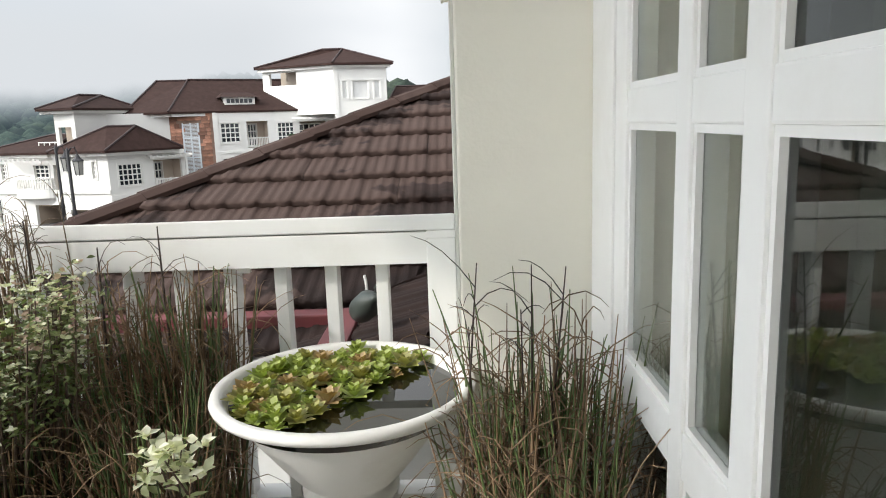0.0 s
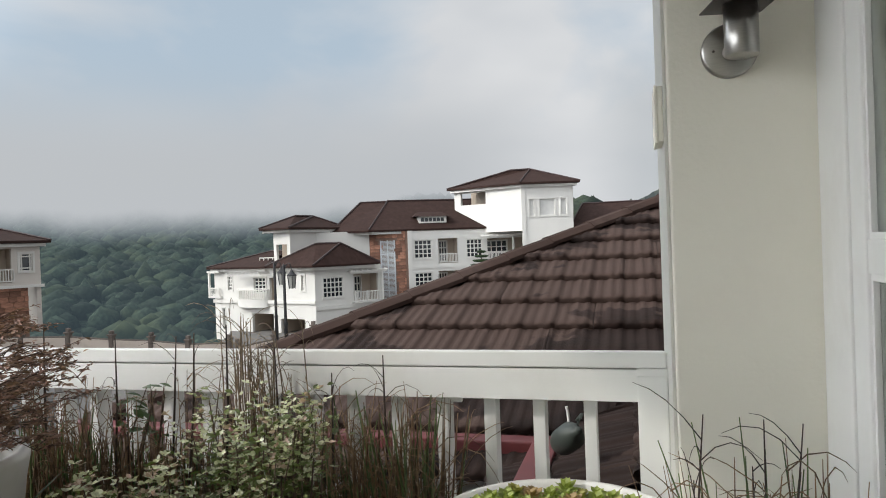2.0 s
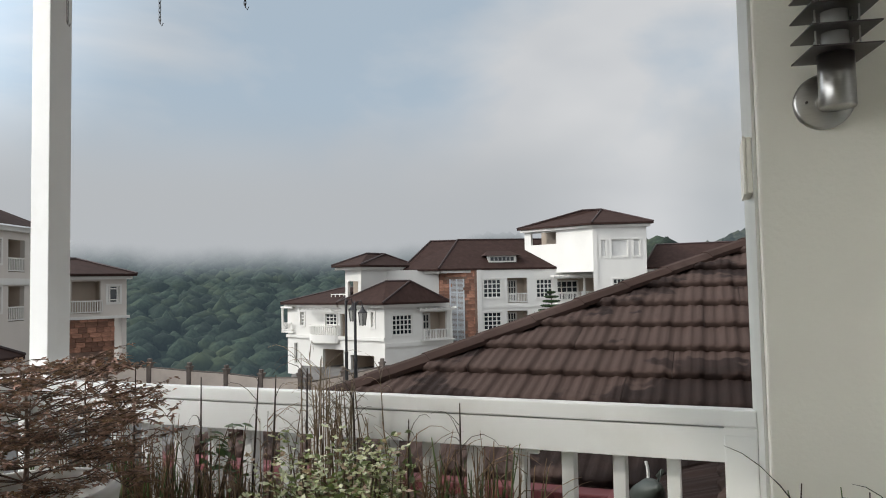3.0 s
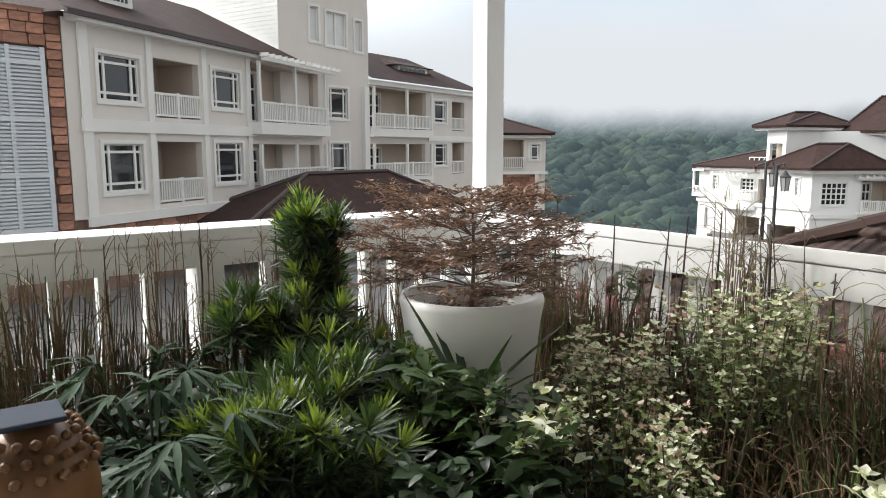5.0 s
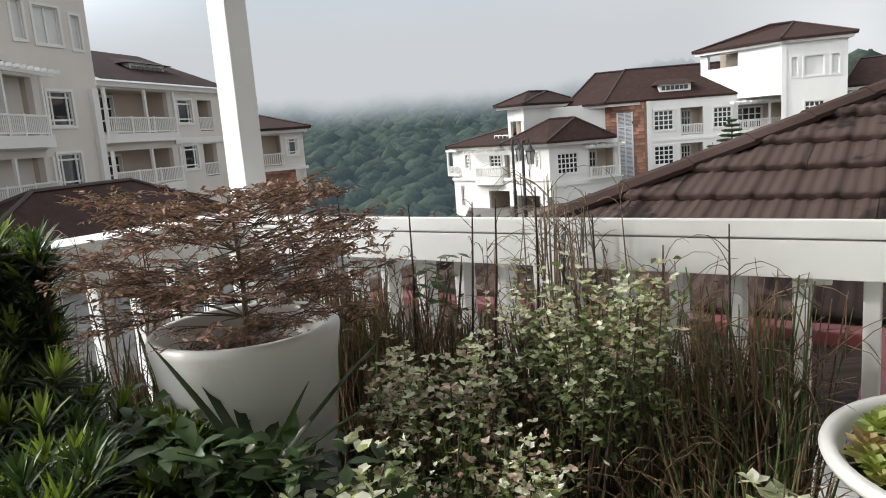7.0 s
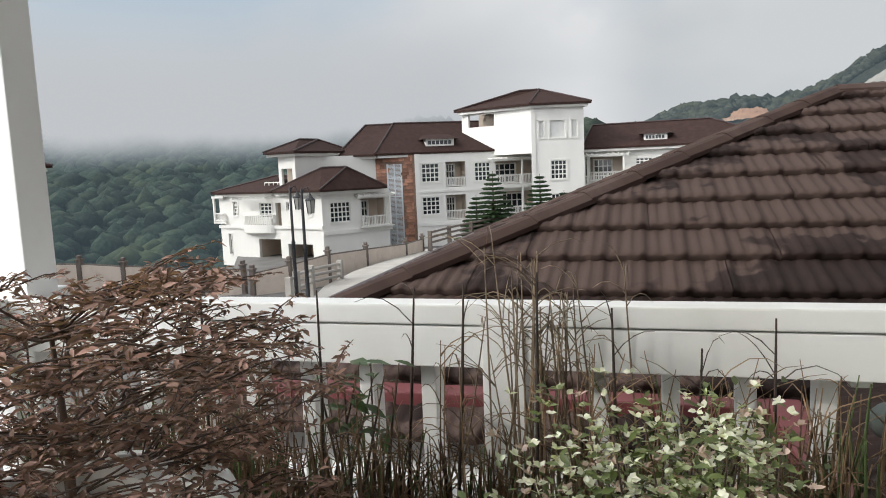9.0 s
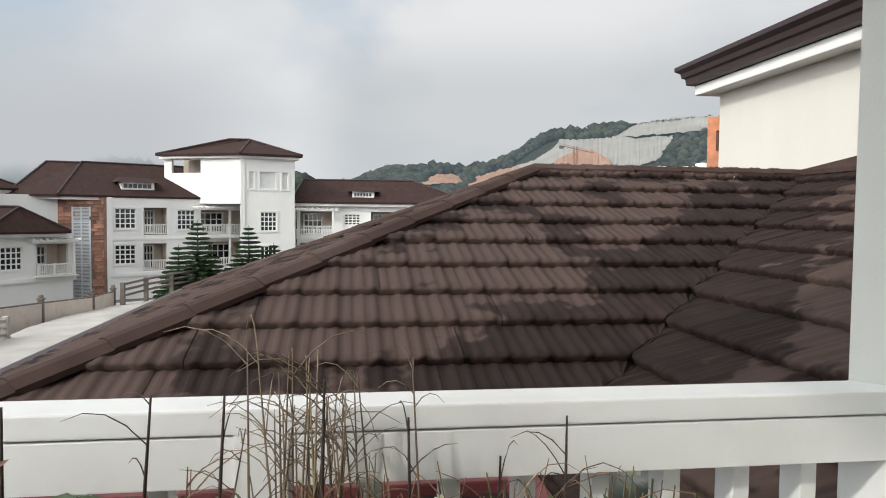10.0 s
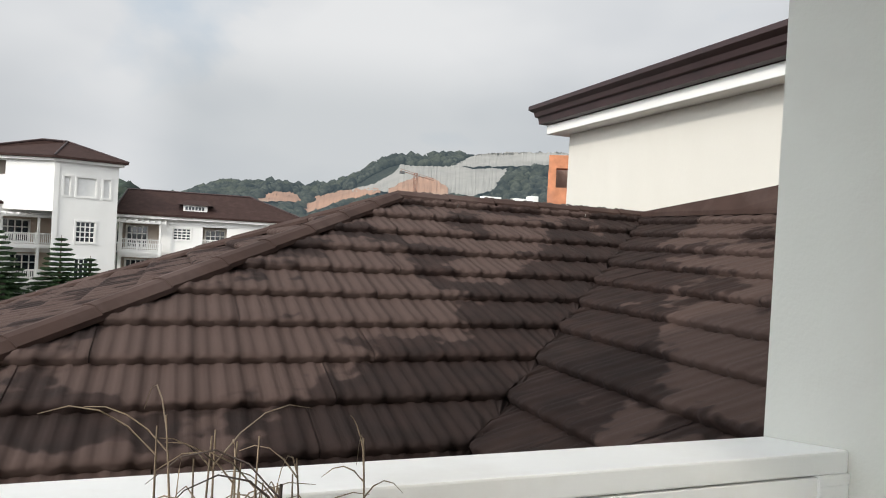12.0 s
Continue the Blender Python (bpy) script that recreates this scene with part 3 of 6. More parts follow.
place_n = hill("hill_north", by_elevation(330, [(7, 1.0), (2, 2.2), (-1.5, 3.2), (-3.2, 3.95), (-5.9, 4.4), (-8.5, 4.6), (-11.3, 4.4), (-13.6, 5.0), (-15.9, 5.8), (-17.7, 6.9), (-18.7, 7.4), (-21.9, 7.6), (-25.1, 8.0), (-27.9, 8.3), (-30.6, 8.4), (-45, 8.6), (-60, 8.6)]), 200, 330, -8, "grey-green wooded hillside with bare cut terraces", 10000, 1.7, 9, FOREST_NORTH, rough=0.12, turn=NORTH, bare=(CUT_MAIN, CUT_UPPER, CUT_EARTH, CUT_EARTH_UPPER, CUT_EARTH_LOWER))
glow_haze_sheet("hill_mist_glow", 100, -2, 100, 3.2, 8.6, 31, 0.92, 2, 0.20, -1.5, -26.0)
# glowing veil only, painting aerial haze over the north hill
glow_haze_sheet("north_haze_glow", 9, -75, 190, 60, 120, 60, 0.80, 4, 0.29, -12.0, 10.0, NORTH)


def cut_face(name, pts, material, label, lift=0.985):
    """A bare cut slope draped on the north hill between two elevations, with ragged edges and drip ribs."""
    bm = bmesh.new()
    cols = []
    yaw = pts[0][0] - 0.01
    while yaw > pts[-1][0]:
        lo, hi = span_at(pts, yaw)
        lo += 0.18 * noise.noise((yaw * 1.7, 2.0, 1.0))
        hi += 0.14 * noise.noise((yaw * 2.3, 7.0, 1.0)) + 0.10 * noise.noise((yaw * 7, 3.0, 1.0))
        col = []
        for j in range(13):
            el = lo + (hi - lo) * j / 12
            fa, fb = 0.0, 1.0
            for _ in range(18):
                f = (fa + fb) / 2
                p = place_n(yaw, f)
                if (p.z - 1.4) / math.hypot(p.x, p.y) < math.tan(radians(el)):
                    fa = f
                else:
                    fb = f
            r = math.hypot(p.x, p.y) * lift + 1.4 * noise.noise((yaw * 1.3, j * 0.4, 3.3)) + 1.3 * noise.noise((yaw * 6, j * 0.12, 5.0))
            x, y = polar(yaw, r)
            col.append(bm.verts.new((x, y, 1.4 + r * math.tan(radians(el)))))
        cols.append(col)
        yaw -= 0.11
    for a, b in zip(cols, cols[1:]):
        for j in range(12):
            bm.faces.new((a[j], b[j], b[j + 1], a[j + 1]))
    bmesh.ops.recalc_face_normals(bm, faces=bm.faces)
    tagged(obj_from(name, bm, material), label, "slope", kind="structure").matrix_world = NORTH


# ---- the terrace: floor, railings, corner column, pillar, window wall, ceiling ----
RY0, CAP = 2.435, 1.055
LX0, LX1 = -2.35, -2.16


def build_terrace():
    tagged(obj_from("floor", box(-2.40, -2.6, -0.25, 3.6, 2.70, 0.0), FLOOR), "pale tiled terrace floor", "floor", kind="structure")
    tagged(obj_from("ceiling", box(-2.30, -2.6, 2.95, 3.6, 2.72, 3.10), WHITE), "white painted terrace ceiling", "ceiling", kind="structure")
    tagged(obj_from("trim", prism([(-2.40, 2.70), (3.6, 2.70), (3.6, 2.76), (-2.46, 2.76), (-2.46, -2.6), (-2.40, -2.6)], -3.2, 0.0), WHITE), "white terrace edge wall below the railing", "wall", kind="structure")
    # pillar of cream render; its white corner side carries shade in its colour
    tagged(obj_from("wall_pillar", box(0.476, 2.12, 0.0, 1.60, 2.655, 2.95, bevel=0.006), CREAM), "cream rendered wall pier beside the railing", "wall", kind="structure")
    tagged(obj_from("wall_pillar_side", box(0.468, 2.16, 0.0, 0.475, 2.655, 2.95), PIER_SIDE_SHADE), "white side of the wall pier, shade put into its colour", "wall", kind="structure")
    tagged(obj_from("wall_back", box(-2.40, -2.75, 0.0, 3.6, -2.6, 2.95), CREAM), "cream wall closing the terrace behind", "wall", kind="structure")
    # conduit box on the pier side
    jb = tagged(obj_from("junction_box", box(0.455, 2.192, 1.602, 0.468, 2.338, 1.736, bevel=0.003), CREAM), "cream plastic cable box on the white pier side", "box")
    part("lid", box(0.448, 2.19, 1.600, 0.4548, 2.34, 1.738, bevel=0.002), CREAM, jb)
    # corner column
    tagged(obj_from("corner_column", box(-2.248, 2.490, 0.0, -2.146, 2.596, 2.95, bevel=0.004), WHITE), "square white painted corner column", "column", kind="structure")


def rail_run(name, m, length, posts, balusters, label, fall=0.0):
    """A timber railing along local x, inner face towards -y: cap, recessed band, posts, balusters and bottom rail."""
    th = empty(name)
    tagged(th, label, "railing")

    def b(nm, x0, y0, z0, x1, y1, z1, bev=0.0, lab=""):
        bm = box(x0, y0, z0, x1, y1, z1, bevel=bev)
        bmesh.ops.transform(bm, matrix=m, verts=bm.verts)
        return part(nm, bm, WHITE, th, lab)

    bm = box(0, 0.0, 1.009, length, 0.215, CAP)
    for v in bm.verts:
        if v.co.y > 0.1:
            v.co.z -= fall
    bmesh.ops.bevel(bm, geom=bm.edges, offset=0.005, segments=2, affect="EDGES", profile=0.6)
    bmesh.ops.transform(bm, matrix=m, verts=bm.verts)
    part("cap", bm, WHITE, th)
    b("groove", 0, 0.012, 0.985, length, 0.10, 1.0095 - fall * 0.45)
    b("band", 0, 0.002, 0.914, length, 0.06, 1.0045, 0.002)
    b("bottom_rail", 0, 0.05, 0.10, length, 0.14, 0.18, 0.004)
    for x0, x1 in posts:
        b("post", x0, -0.004, 0.0, x1, 0.14, 1.0085 - fall * 0.7, 0.003)
        b("post_head", x0, -0.004, 1.0085 - fall * 0.7, x1, 0.05, 1.0085)
    for x in balusters:
        b("baluster", x - 0.018, 0.05, 0.18, x + 0.018, 0.12, 0.9145, 0.003)
    return th


def build_rails():
    x0 = -2.158
    front_b = [0.251 - 0.1484 * k for k in range(7)] + [-1.023 - 0.153 * k for k in range(7)]
    rail_run("front_railing", pose(x0, RY0, 0), 0.4675 - x0, [(0.386 - x0, 0.4675 - x0), (-0.883 - x0, -0.79 - x0)], [x - x0 for x in front_b], "white painted timber railing with wide cap and square balusters", 0.030)
    # the side railing runs towards the eye from the corner
    m = pose(LX1, 2.65, 0, 0, 0, -90)
    posts = [(1.41, 1.51), (2.96, 3.06), (4.51, 4.61)]
    bal = [0.012 + 0.15 * k for k in range(1, 35) if not any(p0 - 0.05 < 0.012 + 0.15 * k < p1 + 0.05 for p0, p1 in posts)]
    rail_run("side_railing", m @ Matrix.Diagonal((1, -1, 1, 1)), 5.245, posts, bal, "white painted timber side railing of the terrace")


def build_window_wall():
    """French windows: white stiles and rails, beaded lites and a wide glazed leaf."""
    X = 0.79
    th = tagged(empty("window_1"), "white timber french windows with divided lites", "window", kind="structure")

    def stick(y0, y1, z0, z1, x0=0.0, x1=0.06, nm="window_frame", bev=0.004):
        return part(nm, box(X + x0, y0, z0, X + x1, y1, z1, bevel=bev), WHITE, th)

    stick(1.915, 2.118, 0.0, 2.6, -0.004, 0.10, "casing")
    # vertical stiles, between the panes, from the pier towards the eye
    cols = [(1.913, 1.824), (1.536, 1.474), (1.299, 1.232), (-0.05, -0.20)]
    glass = [(1.824, 1.536), (1.474, 1.299), (1.232, -0.05)]
    for a, b2 in cols:
        stick(b2, a, 0.0, 2.6)
    for a, b2 in glass:
        wide = a - b2 > 0.5
        for z0, z1 in ((0.0, 0.10), (0.765 if not wide else 0.02, 0.842 if not wide else 0.10), (1.294, 1.356), (2.05, 2.14), (2.5, 2.6)):
            stick(b2, a, z0, z1, 0.0015, 0.0585)
        rows = ((0.10, 0.765), (0.842, 1.294), (1.356, 2.05), (2.14, 2.5)) if not wide else ((0.10, 1.294), (1.356, 2.05), (2.14, 2.5))
        for z0, z1 in rows:
            w = 0.012
            bm = bmesh.new()
            for y0, y1, za, zb in ((b2, a, z0, z0 + w), (b2, a, z1 - w, z1), (b2, b2 + w, z0 + w, z1 - w), (a - w, a, z0 + w, z1 - w)):
                bx(bm, X + 0.006, y0, za, X + 0.034, y1, zb)
            bmesh.ops.recalc_face_normals(bm, faces=bm.faces)
            part("bead", bm, WHITE, th)
            part("pane", box(X + 0.016, b2 + w, z0 + w, X + 0.020, a - w, z1 - w), GLASS_DARKENED if wide else GLASS_NEAR, th)
    tagged(obj_from("wall_window", box(X, -2.6, 2.6, X + 0.2, 2.12, 2.95), WHITE), "white wall over the french windows", "wall", kind="structure")
    tagged(obj_from("wall_window_end", box(X, -2.6, 0.0, X + 0.2, -0.20, 2.6), CREAM), "cream wall beside the french windows", "wall", kind="structure")
    tagged(obj_from("wall_room", prism([(3.5, -2.6), (3.6, -2.6), (3.6, 2.72), (1.60, 2.72), (1.60, 2.6), (3.5, 2.6)], 0.0, 2.95), CREAM), "pale walls of the room behind the windows", "wall", kind="structure")
    # a pale curtain hangs behind the narrow lites
    bm = bmesh.new()
    n = 60
    rows = [[bm.verts.new((X + 0.10 + 0.018 * math.sin(k * 0.9) + 0.008 * math.sin(k * 2.3), 1.95 - 0.85 * k / n, z)) for k in range(n + 1)] for z in (0.05, 1.3, 2.55)]
    for a, b in zip(rows, rows[1:]):
        for k in range(n):
            bm.faces.new((a[k], a[k + 1], b[k + 1], b[k]))
    tagged(obj_from("curtain", bm, CURTAIN, True), "drawn grey-beige curtain behind the narrow lites", "curtain")


def pane_mat(name, tint):
    m = bpy.data.materials.new(name)
    m.use_nodes = True
    b = m.node_tree.nodes["Principled BSDF"]
    b.inputs["Base Color"].default_value = (*tint, 1)
    b.inputs["Roughness"].default_value = 0.01
    b.inputs["Transmission Weight"].default_value = 1.0
    b.inputs["IOR"].default_value = 1.5
    return m


GLASS_NEAR = pane_mat("window_glass", (0.80, 0.85, 0.83))
# wide leaf: the unlit room's darkness is put into the glass colour
GLASS_DARKENED = pane_mat("darkened_window_glass", (0.26, 0.29, 0.28))
CURTAIN = mat("curtain_cloth", (0.64, 0.62, 0.51), 0.9, vary=0.08, scale=4, stretch=(1, 8, 1))
build_terrace()
build_rails()
build_window_wall()


# ---- the tiled roof beyond the railing ----
S = 0.41
EAVE_Y, EAVE_Z = 3.74, 0.40
RIDGE_Y = 7.10
RIDGE_Z = EAVE_Z + S * (RIDGE_Y - EAVE_Y)
APEX_X, HIP = 0.93, 1.071
WALL_X = 3.46
RS = 0.40
VALLEY = 1.023


def tile_course(u0, u1, up0, exposure, thick, lo, hi, wave=0.205, n_per=24):
    """One pressed tile from u0 to u1 in the slope's own frame: waves across, a rolled nose at the foot, ends cut to the hip and valley."""
    verts, faces = [], []
    n = max(2, int((u1 - u0) / (wave / n_per)))
    prof = ((0.0, -thick), (-0.006, -0.010), (0.004, 0.0), (0.03, 0.004), (exposure * 0.5, -thick * 0.42), (exposure + 0.015, -thick * 0.97))
    for j, (v, lift) in enumerate(prof):
        for k in range(n + 1):
            u = u0 + (u1 - u0) * k / n
            w = math.sin(2 * math.pi * u / wave)
            bumpy = 0.006 * w + 0.0058 * max(-0.5, min(0.6, 1.3 * math.sin(2 * math.pi * u / (wave / 3))))
            sag = -0.014 * max(0.0, w) if j < 4 else 0.0
            up = up0 + v + sag
            uu = min(max(u, lo(up)), hi(up))
            verts.append((uu, up, thick + lift + (bumpy if j else bumpy * 0.5)))
    for j in range(len(prof) - 1):
        for k in range(n):
            a = j * (n + 1) + k
            faces.append((a, a + 1, a + n + 2, a + n + 1))
    return verts, faces


def slope_frame(origin, u_dir, up_dir):
    u, v = Vector(u_dir).normalized(), Vector(up_dir).normalized()
    w = u.cross(v)
    if w.z < 0:
        w = -w
    return Matrix(((u.x, v.x, w.x, origin[0]), (u.y, v.y, w.y, origin[1]), (u.z, v.z, w.z, origin[2]), (0, 0, 0, 1)))


def build_near_roof():
    th = tagged(empty("tiled_roof"), "brown stone-coated hipped tile roof beyond the railing, damp in patches", "roof")
    run = RIDGE_Y - EAVE_Y
    length = run * math.sqrt(1 + S * S)
    exposure = 0.345
    rng = random.Random(4)
    frames = {
        "front": slope_frame((0, EAVE_Y, EAVE_Z), (1, 0, 0), (0, 1, S)),
        "right": slope_frame((0.0, 0, EAVE_Z), (0, -1, 0), (1, 0, RS)),
        "left": slope_frame((APEX_X - HIP * run, 0, EAVE_Z), (0, -1, 0), (1, 0, S / HIP)),
    }
    for side, m in frames.items():
        ln = {"front": length, "right": WALL_X * math.sqrt(1 + RS * RS), "left": HIP * run * math.sqrt(1 + (S / HIP) ** 2)}[side]
        count = int(math.ceil(ln / exposure)) + 1
        k1, k2 = math.sqrt(1 + S * S), math.sqrt(1 + RS * RS)
        if side == "front":
            lo = lambda up: APEX_X - HIP * (run - up / k1)  # noqa: E731
            hi = lambda up: max(0.0, up / k1 + 0.03) * VALLEY  # noqa: E731
        elif side == "right":
            lo = lambda up: -(EAVE_Y - 0.03 + max(0.0, up / k2) / VALLEY)  # noqa: E731
            hi = lambda up: -2.80  # noqa: E731
        else:
            k3 = math.sqrt(1 + (S / HIP) ** 2)
            lo = lambda up: -(RIDGE_Y + run - up / k3 / HIP)  # noqa: E731
            hi = lambda up: -(EAVE_Y + up / k3 / HIP)  # noqa: E731
        for k in range(count):
            up0 = (k - 1) * exposure + 0.077
            if up0 > ln - 0.05:
                continue
            a, b = min(lo(up0), lo(up0 + exposure)), max(hi(up0), hi(up0 + exposure))
            u = a + rng.uniform(-0.9, 0.0)
            while u < b:
                e = min(b, u + 1.27)
                s = max(a, u)
                if e - s > 0.02:
                    verts, faces = tile_course(s, e - 0.004, up0, exposure, 0.046, lo, hi)
                    me = bpy.data.meshes.new("tile")
                    me.from_pydata([m @ Vector(v) for v in verts], [], faces)
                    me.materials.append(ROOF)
                    me.polygons.foreach_set("use_smooth", [True] * len(me.polygons))
                    ob = new("tile", me)
                    ob.parent = th
                u = e
    # hip, ridge and valley
    apex = Vector((APEX_X, RIDGE_Y, RIDGE_Z))
    foot = Vector((APEX_X - HIP * run, EAVE_Y, EAVE_Z))
    back = Vector((APEX_X - HIP * run, RIDGE_Y + run, EAVE_Z))
    top_r = Vector((WALL_X + 0.1, RIDGE_Y, RIDGE_Z))

    def cap_line(a, b, name="ridge_cap", w=0.088, h=0.07):
        d = (b - a)
        L = d.length
        d.normalize()
        side = d.cross(Vector((0, 0, 1))).normalized()
        up = side.cross(d)
        n = max(1, int(L / 0.42))
        for k in range(n):
            p, q = a + d * (L * k / n), a + d * (L * (k + 1) / n + 0.02)
            bm = bmesh.new()
            prof = [(-w, 0.0), (-w, 0.028), (-w * 0.45, h * 0.9), (0, h), (w * 0.45, h * 0.9), (w, 0.028), (w, 0.0)]
            r0 = [bm.verts.new(p + side * s + up * (t + 0.012)) for s, t in prof]
            r1 = [bm.verts.new(q + side * s + up * (t + 0.004)) for s, t in prof]
            for i in range(len(prof) - 1):
                bm.faces.new((r0[i], r0[i + 1], r1[i + 1], r1[i]))
            bm.faces.new(r0)
            bm.faces.new(r1[::-1])
            bmesh.ops.recalc_face_normals(bm, faces=bm.faces)
            part(name, bm, RIDGE, th)

    cap_line(foot, apex)
    cap_line(back, apex)
    cap_line(apex, top_r)
    # sheathing below the tiles closes the roof, gutter boards along the eaves
    bm = bmesh.new()
    zs = -0.02
    c = [bm.verts.new(v + Vector((0, 0, zs))) for v in (foot, apex, back, top_r, Vector((WALL_X + 0.1, RIDGE_Y + run, EAVE_Z)), Vector((0, EAVE_Y, EAVE_Z)))]
    bm.faces.new((c[0], c[5], c[3], c[1]))
    bm.faces.new((c[0], c[1], c[2]))
    bm.faces.new((c[1], c[3], c[4], c[2]))
    d0 = bm.verts.new((0, 2.80, EAVE_Z + zs))
    d1 = bm.verts.new((WALL_X, 2.80, EAVE_Z + zs + RS * WALL_X))
    d2 = bm.verts.new((WALL_X, RIDGE_Y, EAVE_Z + zs + RS * WALL_X))
    bm.faces.new((c[5], d0, d1, d2))
    part("sheathing", bm, FASCIA, th)
    bm = bmesh.new()
    rise = [(7.08, 0.015), (5.8, 0.16), (4.2, 0.34), (2.80, 0.50)]
    base = EAVE_Z + RS * WALL_X + 0.03
    rows = [[bm.verts.new((WALL_X - o, y, base + h)) for o, h in ((0.10, -0.02), (0.10, 0.02), (0.045, up), (0.004, up), (0.004, -0.02))] for y, up in rise]
    for a, b in zip(rows, rows[1:]):
        for k in range(5):
            bm.faces.new((a[k], a[(k + 1) % 5], b[(k + 1) % 5], b[k]))
    bm.faces.new(rows[0])
    bm.faces.new(rows[-1][::-1])
    bmesh.ops.recalc_face_normals(bm, faces=bm.faces)
    part("apron", bm, RIDGE, th, "brown metal apron rising along the wing's wall")
    part("gutter", box(foot.x - 0.1, EAVE_Y - 0.10, 0.25, -0.02, EAVE_Y + 0.02, 0.44, bevel=0.01), MAROON, th, "maroon painted eaves gutter")
    part("gutter", box(-0.10, 2.80, 0.25, 0.02, EAVE_Y + 0.02, 0.442, bevel=0.01), MAROON, th, "maroon painted eaves gutter")
    part("gutter", box(foot.x - 0.10, EAVE_Y - 0.1, 0.25, foot.x + 0.02, RIDGE_Y + run, 0.438, bevel=0.01), FASCIA, th, "dark eaves gutter")
    part("wall", prism([(foot.x + 0.15, EAVE_Y + 0.12), (0.1, EAVE_Y + 0.12), (0.1, 2.80), (WALL_X, 2.80), (WALL_X, RIDGE_Y + run), (foot.x + 0.15, RIDGE_Y + run)], -3.2, 0.30), WHITE, th, "white wall under the eaves")
    part("ledge", box(foot.x, EAVE_Y - 0.22, 0.10, -0.14, EAVE_Y + 0.12, 0.16, bevel=0.008), WHITE, th, "white ledge below the gutter")


def build_gable_wall():
    """The taller white wing behind the roof: wall, soffit board and deep brown gutter."""
    th = tagged(empty("white_wing"), "tall white rendered wing with deep brown eaves gutter", "building")
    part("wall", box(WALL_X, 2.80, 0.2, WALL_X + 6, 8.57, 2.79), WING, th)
    part("soffit", box(WALL_X - 0.20, 2.80, 2.792, WALL_X + 6, 8.77, 2.90, bevel=0.01), WHITE_FAR, th, "white soffit board")
    bm = bmesh.new()
    prof = [(0.0, 2.902), (-0.05, 2.915), (-0.06, 2.985), (-0.09, 3.00), (-0.10, 3.05), (-0.15, 3.085), (-0.15, 3.13), (-0.13, 3.13), (-0.12, 3.08), (0.0, 3.07)]
    ring = [[bm.verts.new(p) for p in ((WALL_X - 0.22 + o, 2.80, z), (WALL_X - 0.22 + o, 8.79 - o, z), (WALL_X + 6, 8.79 - o, z))] for o, z in prof]
    for a, b in zip(ring, ring[1:]):
        for k in range(2):
            bm.faces.new((a[k], a[k + 1], b[k + 1], b[k]))
    bmesh.ops.recalc_face_normals(bm, faces=bm.faces)
    part("gutter", bm, FASCIA, th, "deep moulded dark brown gutter")
    bm = bmesh.new()
    v = [bm.verts.new(p) for p in ((WALL_X - 0.24, 2.80, 3.09), (WALL_X - 0.24, 8.8, 3.09), (WALL_X + 3, 5.8, 4.3), (WALL_X + 3, 2.80, 4.3), (WALL_X + 6, 8.8, 3.09))]
    bm.faces.new((v[0], v[1], v[2], v[3]))
    bm.faces.new((v[1], v[4], v[2]))
    part("roof", bm, ROOF_FAR, th)


def brick_building():
    """An unfinished orange brick block behind the white wing, with open window holes."""
    th = tagged(empty("brick_building"), "unfinished orange brick building with open window holes", "building")
    th.location.z = -0.23
    fc = Facade((6.38, 14.19), (0.86, -0.51), (-0.51, -0.86))
    part("wall", fc.wall(0, 3.6, -3.0, 3.62, [(0.16, 0.42, 2.95, 3.35), (0.18, 0.44, 1.75, 2.25), (0.16, 0.42, 0.7, 1.2), (1.4, 2.2, 2.6, 3.3)]), BRICK_ORANGE, th)
    part("wall", fc.box(0.02, -3.0, -3.0, 0.14, -0.31, 3.6), BRICK_ORANGE, th)
    part("slab", fc.box(-0.03, -3.0, 2.42, 3.6, 0.04, 2.50), CONCRETE, th)
    part("backing", fc.box(0.16, -1.2, -3.0, 3.6, -1.1, 3.5), STONE, th)


BRICK_ORANGE = mat("orange_hollow_brick", (0.42, 0.17, 0.085), 0.9, vary=0.2, scale=6, stain=(0.30, 0.14, 0.09), stain_amt=0.7, stain_scale=2.5)
brick_building()


def roof_jug():
    """A plastic jug lying on the tiles beside the gutter."""
    th = tagged(empty("plastic_jug", 0.13, 3.05, 0.60), "grey-green plastic jug lying on the roof tiles", "jug")
    m = mat("grey_green_plastic", (0.045, 0.056, 0.048), 0.5, vary=0.25)
    bm = lathe([(0.0, -0.09), (0.045, -0.085), (0.052, -0.06), (0.052, 0.03), (0.03, 0.07), (0.014, 0.085), (0.014, 0.11), (0.0, 0.112)], 0, 0, 24)
    bmesh.ops.transform(bm, matrix=pose(0, 0, 0.035, 62, 0, 28), verts=bm.verts)
    part("body", bm, m, th, smooth=True)
    bm = bmesh.new()
    tube(bm, [(0.0, 0.04, 0.05), (-0.005, 0.05, 0.12), (-0.01, 0.05, 0.14)], 0.006, 6)
    part("spout", bm, WHITE, th, "pale spout")
    bm = bmesh.new()
    tube(bm, [(0.03, -0.03, 0.08), (0.05, 0.01, 0.12), (0.03, 0.05, 0.09)], 0.008, 6)
    part("handle", bm, m, th)


build_near_roof()
build_gable_wall()
roof_jug()


